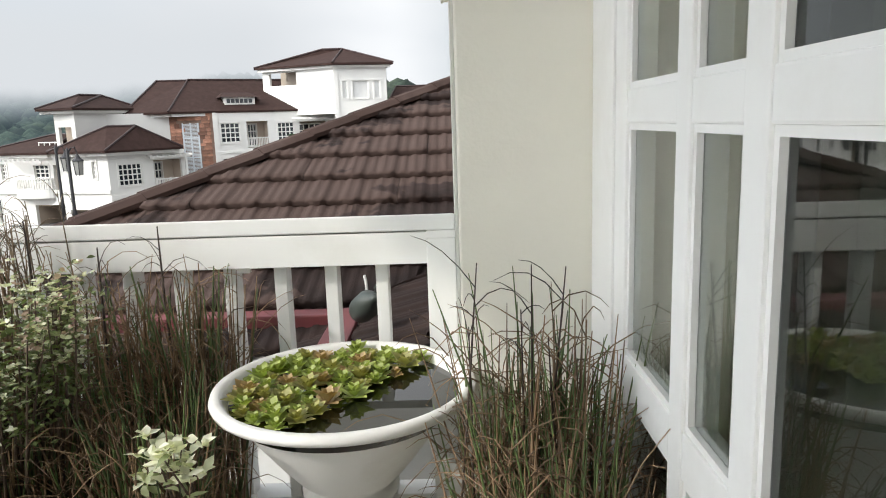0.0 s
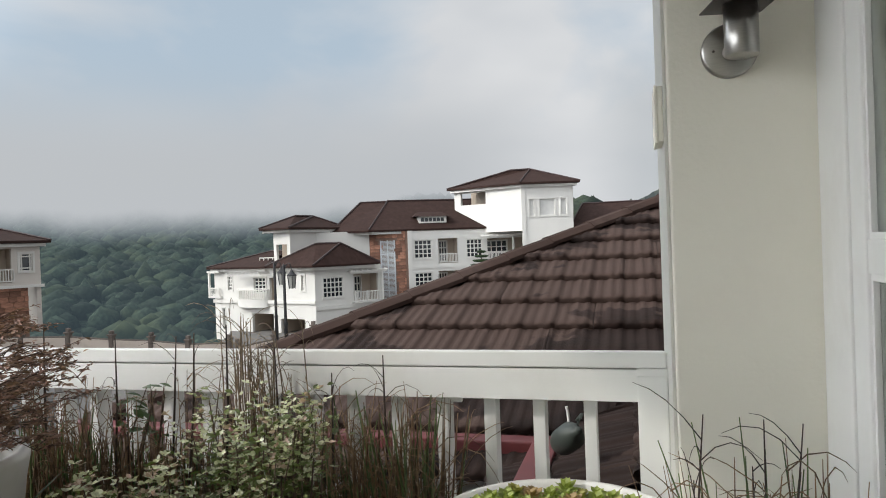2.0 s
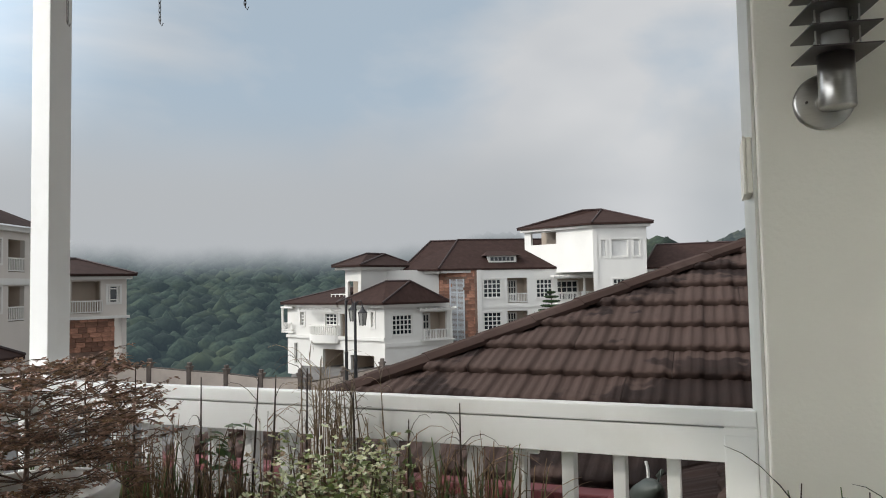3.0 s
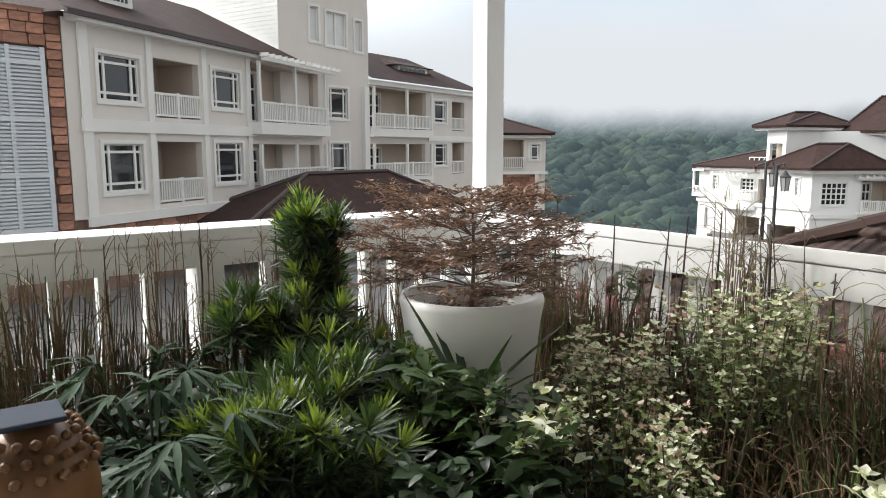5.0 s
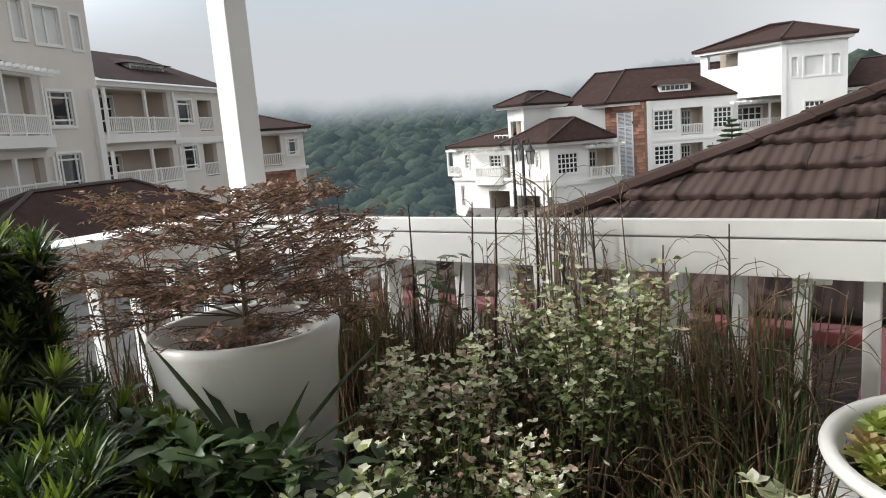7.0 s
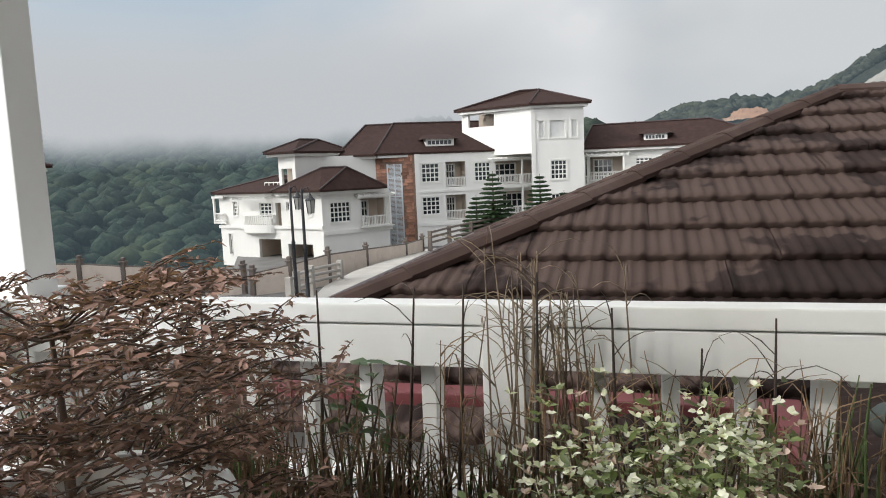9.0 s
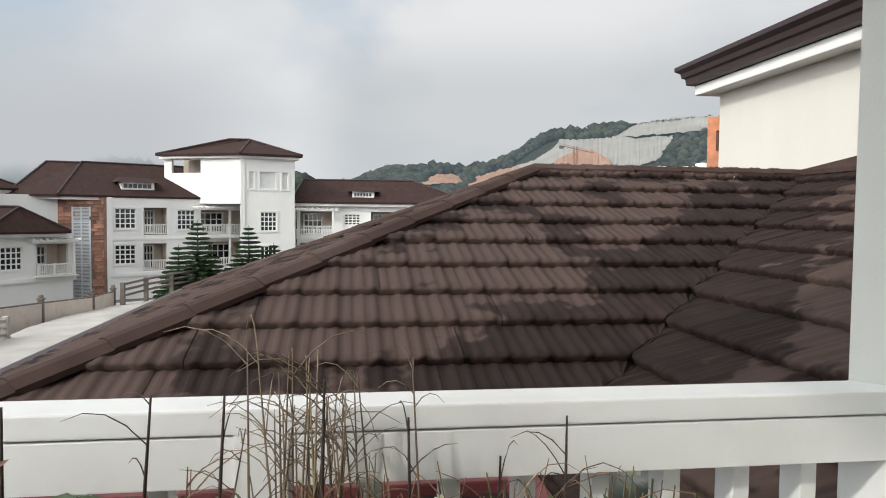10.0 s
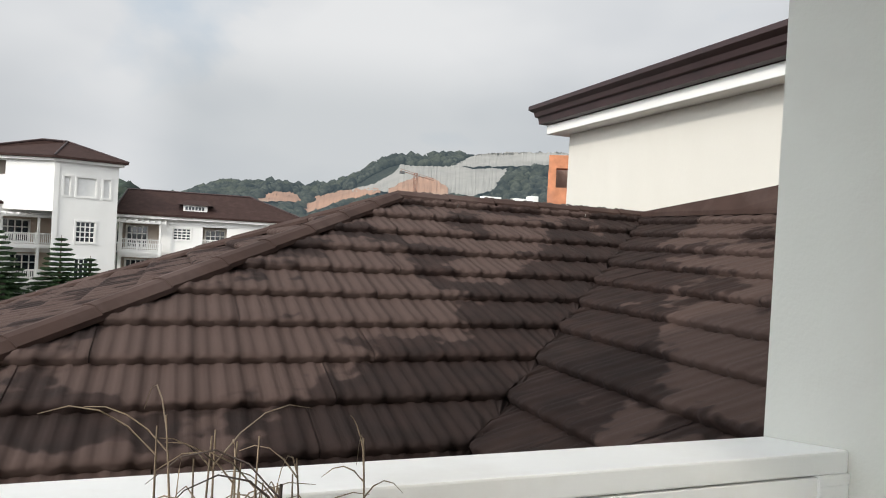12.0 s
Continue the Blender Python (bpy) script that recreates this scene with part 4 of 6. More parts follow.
# ---- far white house across the road ----
def stones(fc, u0, u1, z0, z1, house, seed, size=0.42, name="stone", skip=()):
    """Rough facing stones, each its own piece, on a stone wall."""
    rng = random.Random(seed)
    variants = []
    for k in range(5):
        bm = box(-0.5, -0.03, -0.5, 0.5, 0.05 + 0.012 * k, 0.5, bevel=0.035)
        for v in bm.verts:
            v.co.x += rng.uniform(-0.04, 0.04)
            v.co.z += rng.uniform(-0.05, 0.05)
        me = bpy.data.meshes.new("stone")
        bm.to_mesh(me)
        bm.free()
        me.materials.append(STONE_B)
        variants.append(me)
    z = z0
    while z < z1 - 0.1:
        h = min(size * rng.uniform(0.5, 0.8), z1 - z)
        u = u0
        while u < u1 - 0.1:
            w = min(size * rng.uniform(0.8, 1.6), u1 - u)
            if not any(a < u + w / 2 < b and c < z + h / 2 < d for a, b, c, d in skip):
                ob = new(name, rng.choice(variants))
                ob.parent = house
                ob.matrix_local = fc.m @ pose(u + w / 2, 0, z + h / 2) @ Matrix.Diagonal((w - 0.03, 1, h - 0.03, 1))
            u += w
        z += h


def louvre_panel(fc, u0, u1, z0, z1, house, fmat=None):
    fmat = fmat or LOUVRE
    bm = bmesh.new()
    for a, b in ((u0, u0 + 0.14), (u1 - 0.14, u1), ((u0 + u1) / 2 - 0.06, (u0 + u1) / 2 + 0.06)):
        bx(bm, a, -0.05, z0, b, 0.09, z1, fc.m)
    z = z0
    k = 0
    while z < z1 - 0.05:
        big = k % 14 == 0
        bx(bm, u0, -0.04, z, u1, 0.085 if big else 0.05, z + (0.16 if big else 0.07), fc.m)
        z += 0.20 if big else 0.12
        k += 1
    bmesh.ops.recalc_face_normals(bm, faces=bm.faces)
    p = part("louvre", bm, fmat, house, "tall grey louvred panel")
    part("backing", fc.box(u0, -0.09, z0, u1, -0.06, z1), fmat, p)


def dormer(fc, u0, u1, z0, z1, o, house):
    bm = bmesh.new()
    bx(bm, u0 + 0.5, o - 1.6, z0 - 0.2, u1 - 0.5, o, z1 - 0.35, fc.m)
    bmesh.ops.recalc_face_normals(bm, faces=bm.faces)
    d = part("dormer", bm, WHITE_FAR, house, "small louvred roof dormer")
    bm = bmesh.new()
    v = [bm.verts.new(fc.at(*p)) for p in ((u0, o + 0.3, z1 - 0.36), (u1, o + 0.3, z1 - 0.36), (u1 - 0.7, o - 1.5, z1 + 0.15), (u0 + 0.7, o - 1.5, z1 + 0.15), (u0, o - 2.2, z1 - 0.36), (u1, o - 2.2, z1 - 0.36))]
    bm.faces.new((v[0], v[1], v[2], v[3]))
    bm.faces.new((v[0], v[3], v[4]))
    bm.faces.new((v[1], v[5], v[2]))
    part("dormer_roof", bm, ROOF_FAR, d)
    bm = bmesh.new()
    n = 6
    for k in range(n):
        a = u0 + 0.7 + (u1 - u0 - 1.4) * k / n
        bx(bm, a, o, z0 + 0.08, a + (u1 - u0 - 1.4) / n - 0.08, o + 0.03, z1 - 0.5, fc.m)
    part("louvre", bm, GLASS, d)


def pergola(fc, u0, u1, z, o0, o1, house):
    bm = bmesh.new()
    bx(bm, u0, o1 - 0.08, z, u1, o1 + 0.04, z + 0.22, fc.m)
    n = max(3, int((u1 - u0) / 0.5))
    for k in range(n + 1):
        u = u0 + (u1 - u0) * k / n
        bx(bm, u - 0.05, o0, z + 0.15, u + 0.05, o1 + 0.3, z + 0.32, fc.m)
    bmesh.ops.recalc_face_normals(bm, faces=bm.faces)
    part("pergola", bm, WHITE_FAR, house)


def posts(fc, us, z0, z1, o, house, w=0.09):
    for u in us:
        part("post", fc.box(u - w, o - w, z0, u + w, o + w, z1), WHITE_FAR, house)


def house_far():
    th = tagged(empty("white_house"), "large white rendered house with brown hipped roofs and tower", "house")
    th.matrix_world = pose(-7.0, 2.0, -0.58, 0, 0, -4.445) @ Matrix.Diagonal((0.976, 0.976, 1, 1))
    toward = (0.3, -1.0)
    # main front
    f = Facade((-19.16, 63.34), (0.816, 0.578), toward)
    holes = [(0.63, 2.38, 0.60, 2.34), (0.60, 2.35, -2.52, -0.85), (3.07, 5.15, 0.02, 2.45), (3.0, 5.1, -3.18, -0.75), (6.09, 7.71, 0.50, 2.26), (8.3, 12.9, 0.05, 2.3), (9.0, 12.9, -3.1, -0.7)]
    part("wall", f.wall(0, 14.5, -6.5, 3.4, holes), WHITE_FAR, th)
    for h in holes[:2] + [holes[4]]:
        add_window(f, *h, th)
    for h in (holes[2], holes[3]):
        add_balcony(f, *h, th, 1.6, door=(0.2, 1.3))
        add_railing(f, h[0], h[1], h[2], th)
    add_balcony(f, *holes[5], th, 1.4, door=(0.3, 2.6))
    add_balcony(f, *holes[6], th, 1.4, door=(0.3, 2.6))
    add_railing(f, 8.0, 13.4, 0.05, th, o=0.9, posts=(8.0, 10.6, 13.4))
    add_railing(f, 8.8, 13.4, -3.1, th, o=0.9, posts=(8.8, 11, 13.4))
    pergola(f, 7.6, 13.7, 2.35, 0.0, 0.9, th)
    posts(f, (10.8, 13.3), -5.6, 2.4, 0.9, th)
    part("slab", f.box(7.9, 0.0, -0.3, 13.5, 1.0, 0.02), WHITE_FAR, th)
    part("slab", f.box(8.7, 0.0, -3.4, 13.5, 1.0, -3.12), WHITE_FAR, th)
    part("band", f.box(-0.02, 0.0, -3.62, 14.5, 0.1, -3.3), WHITE_FAR, th)
    part("band", f.box(-0.02, 0.0, -0.42, 7.9, 0.07, -0.22), WHITE_FAR, th)
    part("pilaster", f.box(-0.05, 0.0, -6.5, 0.42, 0.09, 3.3), WHITE_FAR, th)
    # stone bay with louvres
    g = Facade((-22.83, 62.13), (0.95, 0.314), toward)
    part("wall", g.box(0, -0.3, -6.5, 3.92, 0, 3.4), STONE, th, "red stone-faced bay")
    stones(g, 0.02, 3.6, -5.0, 3.3, th, 3, 0.5, skip=((0.95, 2.65, -7, 2.6),))
    louvre_panel(g, 1.06, 2.55, -6.0, 2.44, th)
    part("wall", Facade((-27.5, 58.5), (4.67, 3.63), (0.3, -1)).box(0, -0.3, -1.0, 5.92, 0, 3.4), WHITE_FAR, th)
    # main roof
    c0, c1 = Vector((-27.2, 60.4)), Vector((-22.2, 61.0))
    hip_roof([(-26.3, 60.6), (-22.35, 61.05), (-15.0, 80.0), (-27.0, 75.0)], 3.45, 3.0, [(-25.7, 66.2), (-22.9, 67.0)], parent=th, label="brown hipped main roof")
    hip_roof([(-22.35, 61.06), (-7.2, 71.6), (-13.0, 82.0), (-24.0, 75.0)], 3.46, 3.05, [(-22.9, 67.0), (-12.0, 74.6)], parent=th, label="brown hipped main roof")
    dormer(f, 0.9, 4.8, 4.1, 5.05, -0.9, th)
    # tower
    t = Facade((-8.28, 66.6), (0.929, 0.371), toward)
    tl = Facade((-8.28, 66.6), (-0.946, 0.324), (-1, -0.6))
    tw = [(0.75, 1.22, 4.3, 5.9), (1.75, 3.28, 4.3, 5.9), (3.87, 4.44, 4.3, 5.9), (1.82, 3.33, 0.42, 2.16), (1.82, 3.33, -2.7, -1.0)]
    part("wall", t.wall(0, 5.08, -6.5, 7.35, tw), WHITE_FAR, th)
    for k, h in enumerate(tw):
        add_window(t, *h, th, "plain" if k < 3 else "grid", pane=PALE_PANE if k < 3 else None)
    part("pilaster", t.box(-0.05, 0.0, -6.5, 0.35, 0.1, 7.3), WHITE_FAR, th)
    part("wall", tl.wall(0, 8.33, 2.9, 7.35, [(4.3, 7.5, 5.75, 6.95)]), WHITE_FAR, th)
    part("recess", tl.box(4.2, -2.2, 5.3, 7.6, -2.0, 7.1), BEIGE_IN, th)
    tb = Facade((-3.60, 68.47), (-0.15, 1), (1, 0))
    part("wall", tb.box(0, -0.3, -1, 8, 0, 7.35), WHITE_FAR, th)
    hip_roof([(-16.9, 69.0), (-8.25, 65.95), (-2.75, 68.2), (-6.5, 75.5)], 7.5, 1.6, [(-10.2, 70.2), (-8.2, 70.4)], parent=th, name="tower_roof", label="brown hipped tower roof")
    # right wing
    r = Facade((-3.7, 70.98), (1, -0.026), (0, -1))
    rh = [(0.3, 3.6, -0.05, 2.3), (4.75, 6.31, 1.0, 2.05), (7.4, 9.6, 0.2, 2.3), (4.75, 6.31, -2.2, -0.9), (0.3, 3.6, -3.2, -0.8)]
    part("wall", r.wall(0, 16, -6.5, 3.2, rh), WHITE_FAR, th)
    for h in (rh[1], rh[3]):
        add_window(r, *h, th)
    for h in (rh[0], rh[2], rh[4]):
        add_balcony(r, *h, th, 1.4, door=(0.2, 2.0))
        add_railing(r, h[0], h[1], h[2], th)
    add_railing(r, -0.2, 3.8, -0.4, th, o=0.8, posts=(-0.2, 1.8, 3.8))
    pergola(r, -0.3, 4.2, 2.35, 0.0, 0.9, th)
    posts(r, (-0.1, 3.7), -5, 2.4, 0.8, th)
    hip_roof([(-4.2, 70.2), (14.0, 69.9), (13.5, 80.0), (-4.2, 80.0)], 3.25, 2.3, [(-3.6, 75.0), (8.0, 75.0)], parent=th, label="brown hipped wing roof")
    dormer(r, 5.0, 8.2, 3.75, 4.65, -0.3, th)
    # low block, front
    lf = Facade((-24.4, 53.94), (0.55, 0.835), (0.8, -0.6))
    lh = [(0.83, 2.83, -2.44, -0.71), (3.95, 6.6, -3.0, -0.55)]
    part("wall", lf.wall(0, 6.94, -6.5, 0.25, lh), WHITE_FAR, th)
    add_window(lf, *lh[0], th, cols=5)
    add_balcony(lf, *lh[1], th, 1.5, door=(0.2, 1.5))
    add_railing(lf, 3.9, 6.9, -3.05, th, o=0.35, posts=(3.9, 5.2, 6.9))
    part("band", lf.box(-0.05, 0.0, -3.5, 7.2, 0.14, -3.15), WHITE_FAR, th)
    part("slab", lf.box(3.7, 0.0, -3.14, 7.2, 0.5, -3.03), WHITE_FAR, th)
    pergola(lf, 3.4, 7.3, -0.42, 0.0, 0.4, th)
    posts(lf, (6.85,), -3.0, -0.4, 0.35, th)
    # low block, side towards the sun
    ls = Facade((-24.4, 53.94), (-0.98, 0.2), (-0.4, -1))
    sh = [(5.2, 8.0, -6.2, -3.9), (1.3, 4.3, -6.2, -4.3), (6.1, 7.6, -1.95, -0.6), (4.93, 5.6, -2.7, -0.6), (3.85, 4.2, -1.3, -0.55), (1.2, 1.6, -1.75, -0.4), (10.6, 11.15, -1.75, -0.45), (11.68, 12.04, -5.45, -3.45), (2.7, 3.0, -1.2, -0.6)]
    part("wall", ls.wall(0, 13.1, -6.5, 0.42, sh), WHITE_FAR, th)
    for h in (sh[2], sh[6], sh[5]):
        add_window(ls, *h, th, cols=3 if h[1] - h[0] > 1 else 2)
    for h in (sh[4], sh[7], sh[8]):
        add_window(ls, *h, th, "plain", trim=0.08)
    for h in (sh[0], sh[1]):
        add_balcony(ls, *h, th, 3.0)
    add_balcony(ls, *sh[3], th, 1.0)
    part("band", ls.box(-0.05, 0.0, -2.95, 13.2, 0.15, -2.65), WHITE_FAR, th)
    # round balcony on the sunny side
    bal = []
    for k in range(13):
        a = math.pi * k / 12
        p = ls.at(7.7 - 2.0 * math.cos(a), 0.02 + 0.7 * math.sin(a), 0)
        bal.append((p.x, p.y))
    part("balcony", prism(bal, -3.3, -2.55), WHITE_FAR, th, "rounded white balcony")
    bm = bmesh.new()
    for (xa, ya), (xb, yb) in zip(bal, bal[1:]):
        tube(bm, [(xa, ya, -1.7), (xb, yb, -1.7)], 0.06, 5)
        tube(bm, [(xa, ya, -2.55), (xa, ya, -1.7)], 0.05, 4)
        tube(bm, [((xa + xb) / 2, (ya + yb) / 2, -2.55), ((xa + xb) / 2, (ya + yb) / 2, -1.7)], 0.04, 4)
    part("balcony_railing", bm, WHITE_FAR, th)
    pergola(ls, 5.6, 9.8, -0.35, 0.0, 1.1, th)
    cb = ls.box(12.0, -1.2, -2.5, 13.7, 0.3, -2.3)
    part("slab", cb, WHITE_FAR, th)
    part("slab", ls.box(12.0, -1.2, -0.1, 13.7, 0.4, 0.1), WHITE_FAR, th)
    add_railing(ls, 12.2, 13.6, -2.3, th, o=0.25, h=0.8)
    posts(ls, (13.55,), -2.3, -0.1, 0.25, th)
    hip_roof([tuple(ls.at(5.4, 0.55, 0).xy), (-24.0, 53.0), (-20.2, 58.8), (-27.0, 62.0)], 0.46, 1.85, [(-25.3, 55.9), (-23.3, 56.9)], parent=th, name="low_roof", label="brown hipped roof of the low block")
    hip_roof([tuple(ls.at(13.6, 0.5, 0).xy), tuple(ls.at(5.6, 0.5, 0).xy), tuple(ls.at(5.0, -7, 0).xy), tuple(ls.at(13.6, -7, 0).xy)], 0.44, 1.35, [tuple(ls.at(8.6, -3.4, 0).xy), tuple(ls.at(6.4, -3.4, 0).xy)], parent=th, name="low_roof", label="brown hipped roof of the low block")
    add_railing(ls, 5.5, 7.8, 0.35, th, o=-1.0, h=0.9, step=0.5)
    # upper box behind
    tb1 = Facade((-27.86, 55.62), (-0.98, 0.2), (-0.4, -1))
    part("wall", tb1.wall(0, 2.1, -1, 3.75, [(0.4, 1.75, 0.9, 2.4)]), WHITE_FAR, th)
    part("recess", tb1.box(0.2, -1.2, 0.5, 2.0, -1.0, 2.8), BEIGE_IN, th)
    tb2 = Facade((-27.86, 55.62), (0.268, 0.963), (1, -0.3))
    part("wall", tb2.box(0, -0.3, -1, 7.2, 0, 3.75), WHITE_FAR, th)
    hip_roof([(-31.0, 55.3), (-27.5, 54.9), (-25.5, 62.4), (-31.0, 63.5)], 3.9, 1.15, [(-28.9, 58.4), (-28.3, 60.8)], parent=th, name="upper_roof", label="brown hipped upper roof")


def apartment_left():
    th = tagged(empty("apartment_block"), "long pale three-storey apartment block with white balconies", "building")
    th.matrix_world = pose(-0.15, 0.57, -0.41, 0, 0, 1.407) @ Matrix.Diagonal((1.023, 1.023, 1, 1))
    out = (1, -0.2)
    f = Facade((-25.06, 5.05), (-0.547, 0.837), out)
    holes = [(0.42, 2.30, 3.43, 5.0), (0.42, 2.25, 0.26, 1.95), (3.04, 5.57, 2.95, 5.15), (3.04, 5.57, -0.33, 2.05), (6.4, 8.3, 3.51, 5.1), (6.42, 8.32, 0.31, 2.03), (9.15, 15.3, 3.0, 5.75), (9.15, 15.3, -0.1, 2.0)]
    part("wall", f.wall(-0.2, 15.6, -0.62, 6.0, holes), PINKISH, th)
    for h in (holes[0], holes[1], holes[4], holes[5]):
        add_window(f, *h, th, "border", WHITE_FAR)
    for h in holes[2:4]:
        add_balcony(f, *h, th, 2.0)
        add_railing(f, h[0], h[1], h[2], th, step=0.13, posts=((h[0] + h[1]) / 2,))
    for h in holes[6:8]:
        add_balcony(f, *h, th, 1.6, door=(0.4, 2.6))
        add_railing(f, h[0], h[1], h[2], th, o=0.5, step=0.14, posts=(9.15, 11.2, 13.3, 15.3))
        posts(f, (9.15, 12.2, 15.2), h[2], h[3], 0.45, th, 0.07)
        part("slab", f.box(9.0, 0.0, h[2] - 0.55, 15.5, 0.6, h[2]), WHITE_FAR, th)
    pergola(f, 9.1, 16.0, 5.75, 0.0, 0.7, th)
    for u0, u1 in ((-0.35, 0.0), (2.62, 2.9), (5.72, 6.0), (8.75, 9.05)):
        part("pilaster", f.box(u0, 0.0, -0.6, u1, 0.08, 5.95), WHITE_FAR, th)
    part("band", f.box(-0.4, 0.0, 2.35, 15.6, 0.12, 2.78), WHITE_FAR, th)
    part("band", f.box(-0.4, 0.0, -0.85, 15.6, 0.15, -0.5), WHITE_FAR, th)
    part("cornice", f.box(-0.7, -0.1, 5.85, 9.6, 0.45, 6.12), WHITE_FAR, th)
    part("wall", f.box(-0.3, -0.4, -3.3, 15.6, -0.02, -0.62), STONE, th)
    stones(f, -0.3, 15.6, -2.3, -0.86, th, 8, 0.5)
    # siding courses on the lit wall panels
    # stone corner and louvre bay at the near end
    g = Facade((-25.06, 5.05), (0.2, -1), (1, 0.15))
    part("wall", g.box(0.05, -0.4, -3.3, 5, -0.1, 6.2), STONE, th)
    part("pilaster", g.box(0.0, -0.1, -0.6, 0.75, 0.06, 6.0), PINKISH, th)
    stones(g, 0.78, 1.25, -0.9, 6.0, th, 9, 0.45)
    stones(g, 1.25, 4.0, 5.0, 6.1, th, 10, 0.5)
    louvre_panel(g, 1.3, 3.4, -0.9, 4.95, th)
    # roof over the first part
    bm = bmesh.new()
    v = [bm.verts.new(f.at(*p)) for p in ((-1.2, 0.55, 6.05), (13.4, 0.55, 6.05), (13.4, -6, 9.2), (3.0, -6, 9.2), (-1.2, -8, 6.05))]
    bm.faces.new((v[0], v[1], v[2], v[3]))
    bm.faces.new((v[0], v[3], v[4]))
    part("roof", bm, ROOF_FAR, th, "brown tiled roof")
    part("gutter", f.box(-1.2, 0.45, 5.98, 13.4, 0.6, 6.14), FASCIA, th)
    dormer(f, 2.2, 4.8, 7.3, 8.4, -1.9, th)
    # stair tower
    t = Facade((-33.38, 15.69), (-0.263, 0.965), out)
    tw = [(2.1, 2.7, 7.6, 9.4), (3.3, 4.78, 7.5, 9.3), (5.5, 6.05, 7.4, 9.1), (3.36, 4.82, 3.5, 5.2), (3.42, 4.84, 0.4, 2.1)]
    part("wall", t.wall(0.0, 6.6, -3.3, 12.0, tw), PINKISH, th)
    for k, h in enumerate(tw):
        add_window(t, *h, th, "plain" if k in (0, 2) else ("two" if k == 1 else "border"), WHITE_FAR, pane=PALE_PANE if k < 3 else None)
    part("pilaster", t.box(6.0, 0.0, -0.4, 6.4, 0.25, 5.4), WHITE_FAR, th)
    ts = Facade((-33.38, 15.69), (-1, -0.35), (0.35, -1))
    part("wall", ts.box(0, -0.3, 0, 9, 0, 12.0), WHITE_FAR, th, "white boarded tower side")
    for k in range(26):
        part("siding_board", ts.box(0, 0.0, 6.2 + 0.22 * k, 9, 0.025, 6.2 + 0.22 * k + 0.205), WHITE_FAR, th)
    hip_roof([tuple(t.at(-0.8, 0.8, 0).xy), tuple(t.at(7.4, 0.8, 0).xy), tuple(t.at(7.4, -8, 0).xy), tuple(t.at(-0.8, -8, 0).xy)], 12.1, 1.6, [tuple(t.at(3, -3, 0).xy), tuple(t.at(3.6, -4, 0).xy)], parent=th, name="tower_roof", label="brown tower roof")
    # second part
    s = Facade((-36.4, 22.81), (-0.316, 0.949), out)
    shs = [(0.1, 6.1, 3.05, 5.6), (0.1, 6.0, -0.05, 2.1), (6.95, 8.6, 3.65, 5.15), (7.05, 8.65, 0.6, 2.15), (9.35, 11.0, 3.1, 5.2), (9.4, 11.0, -0.05, 2.2)]
    part("wall", s.wall(-0.3, 13, -3.3, 6.0, shs), PINKISH, th)
    for h in shs[2:4]:
        add_window(s, *h, th, "border", WHITE_FAR)
    for h in shs[:2]:
        add_balcony(s, *h, th, 1.6, door=(0.4, 2.8))
        add_railing(s, 0.0, 6.2, h[2], th, o=0.4, step=0.16, posts=(0.0, 2.0, 4.0, 6.2))
        posts(s, (0.05, 3.4, 6.15), h[2], h[3], 0.4, th, 0.08)
        part("slab", s.box(-0.1, 0.0, h[2] - 0.5, 6.3, 0.5, h[2]), WHITE_FAR, th)
    for h in shs[4:]:
        add_balcony(s, *h, th, 1.6)
        add_railing(s, h[0], h[1], h[2], th)
    part("band", s.box(6.3, 0.0, 2.3, 13, 0.12, 2.7), WHITE_FAR, th)
    part("cornice", s.box(-0.3, 0.0, 5.7, 13, 0.35, 6.0), WHITE_FAR, th)
    bm = bmesh.new()
    v = [bm.verts.new(s.at(*p)) for p in ((-0.3, 0.6, 6.05), (13.2, 0.6, 6.05), (10.0, -4.5, 8.6), (-0.3, -4.5, 8.6))]
    bm.faces.new(v)
    part("roof", bm, ROOF_FAR, th)
    dormer(s, 4.75, 9.2, 7.0, 7.9, -1.7, th)
    # projecting end bay
    e = Facade((-40.52, 37.27), (0.477, 0.879), (0.8, -0.5))
    eh = [(0.15, 2.05, 0.16, 2.5), (2.55, 3.35, 0.92, 2.15)]
    part("wall", e.wall(-4, 3.84, -0.15, 2.9, eh), PINKISH, th)
    add_balcony(e, *eh[0], th, 1.2)
    add_railing(e, eh[0][0] - 0.1, eh[0][1] + 0.1, 0.16, th, o=0.1)
    add_window(e, *eh[1], th, "border", WHITE_FAR)
    ee = Facade(e.at(3.84, 0, 0).xy, (-0.8, 0.55), (0.5, 0.8))
    part("wall", ee.box(0, -0.3, -3.4, 6, 0, 2.9), PINKISH, th)
    part("wall", e.box(-4, -0.3, -5.4, 3.0, 0, -0.15), STONE, th)
    stones(e, -1, 3.0, -2.6, -0.2, th, 12, 0.5)
    part("slab", e.box(-4, 0.0, -0.25, 4.0, 0.25, -0.05), WHITE_FAR, th)
    hip_roof([tuple(e.at(-5, 0.6, 0).xy), tuple(e.at(4.4, 0.6, 0).xy), tuple(e.at(4.4, -7, 0).xy), tuple(e.at(-5, -7, 0).xy)], 3.05, 1.2, [tuple(e.at(-1, -3, 0).xy), tuple(e.at(1.2, -3, 0).xy)], parent=th, name="bay_roof", label="brown roof of the end bay")
    # porch roof before the block
    bm = bmesh.new()
    z0 = -1.1
    pts = [(-24.6, 9.6), (-27.6, 22.5), (-33.2, 21.5), (-30.5, 8.5)]
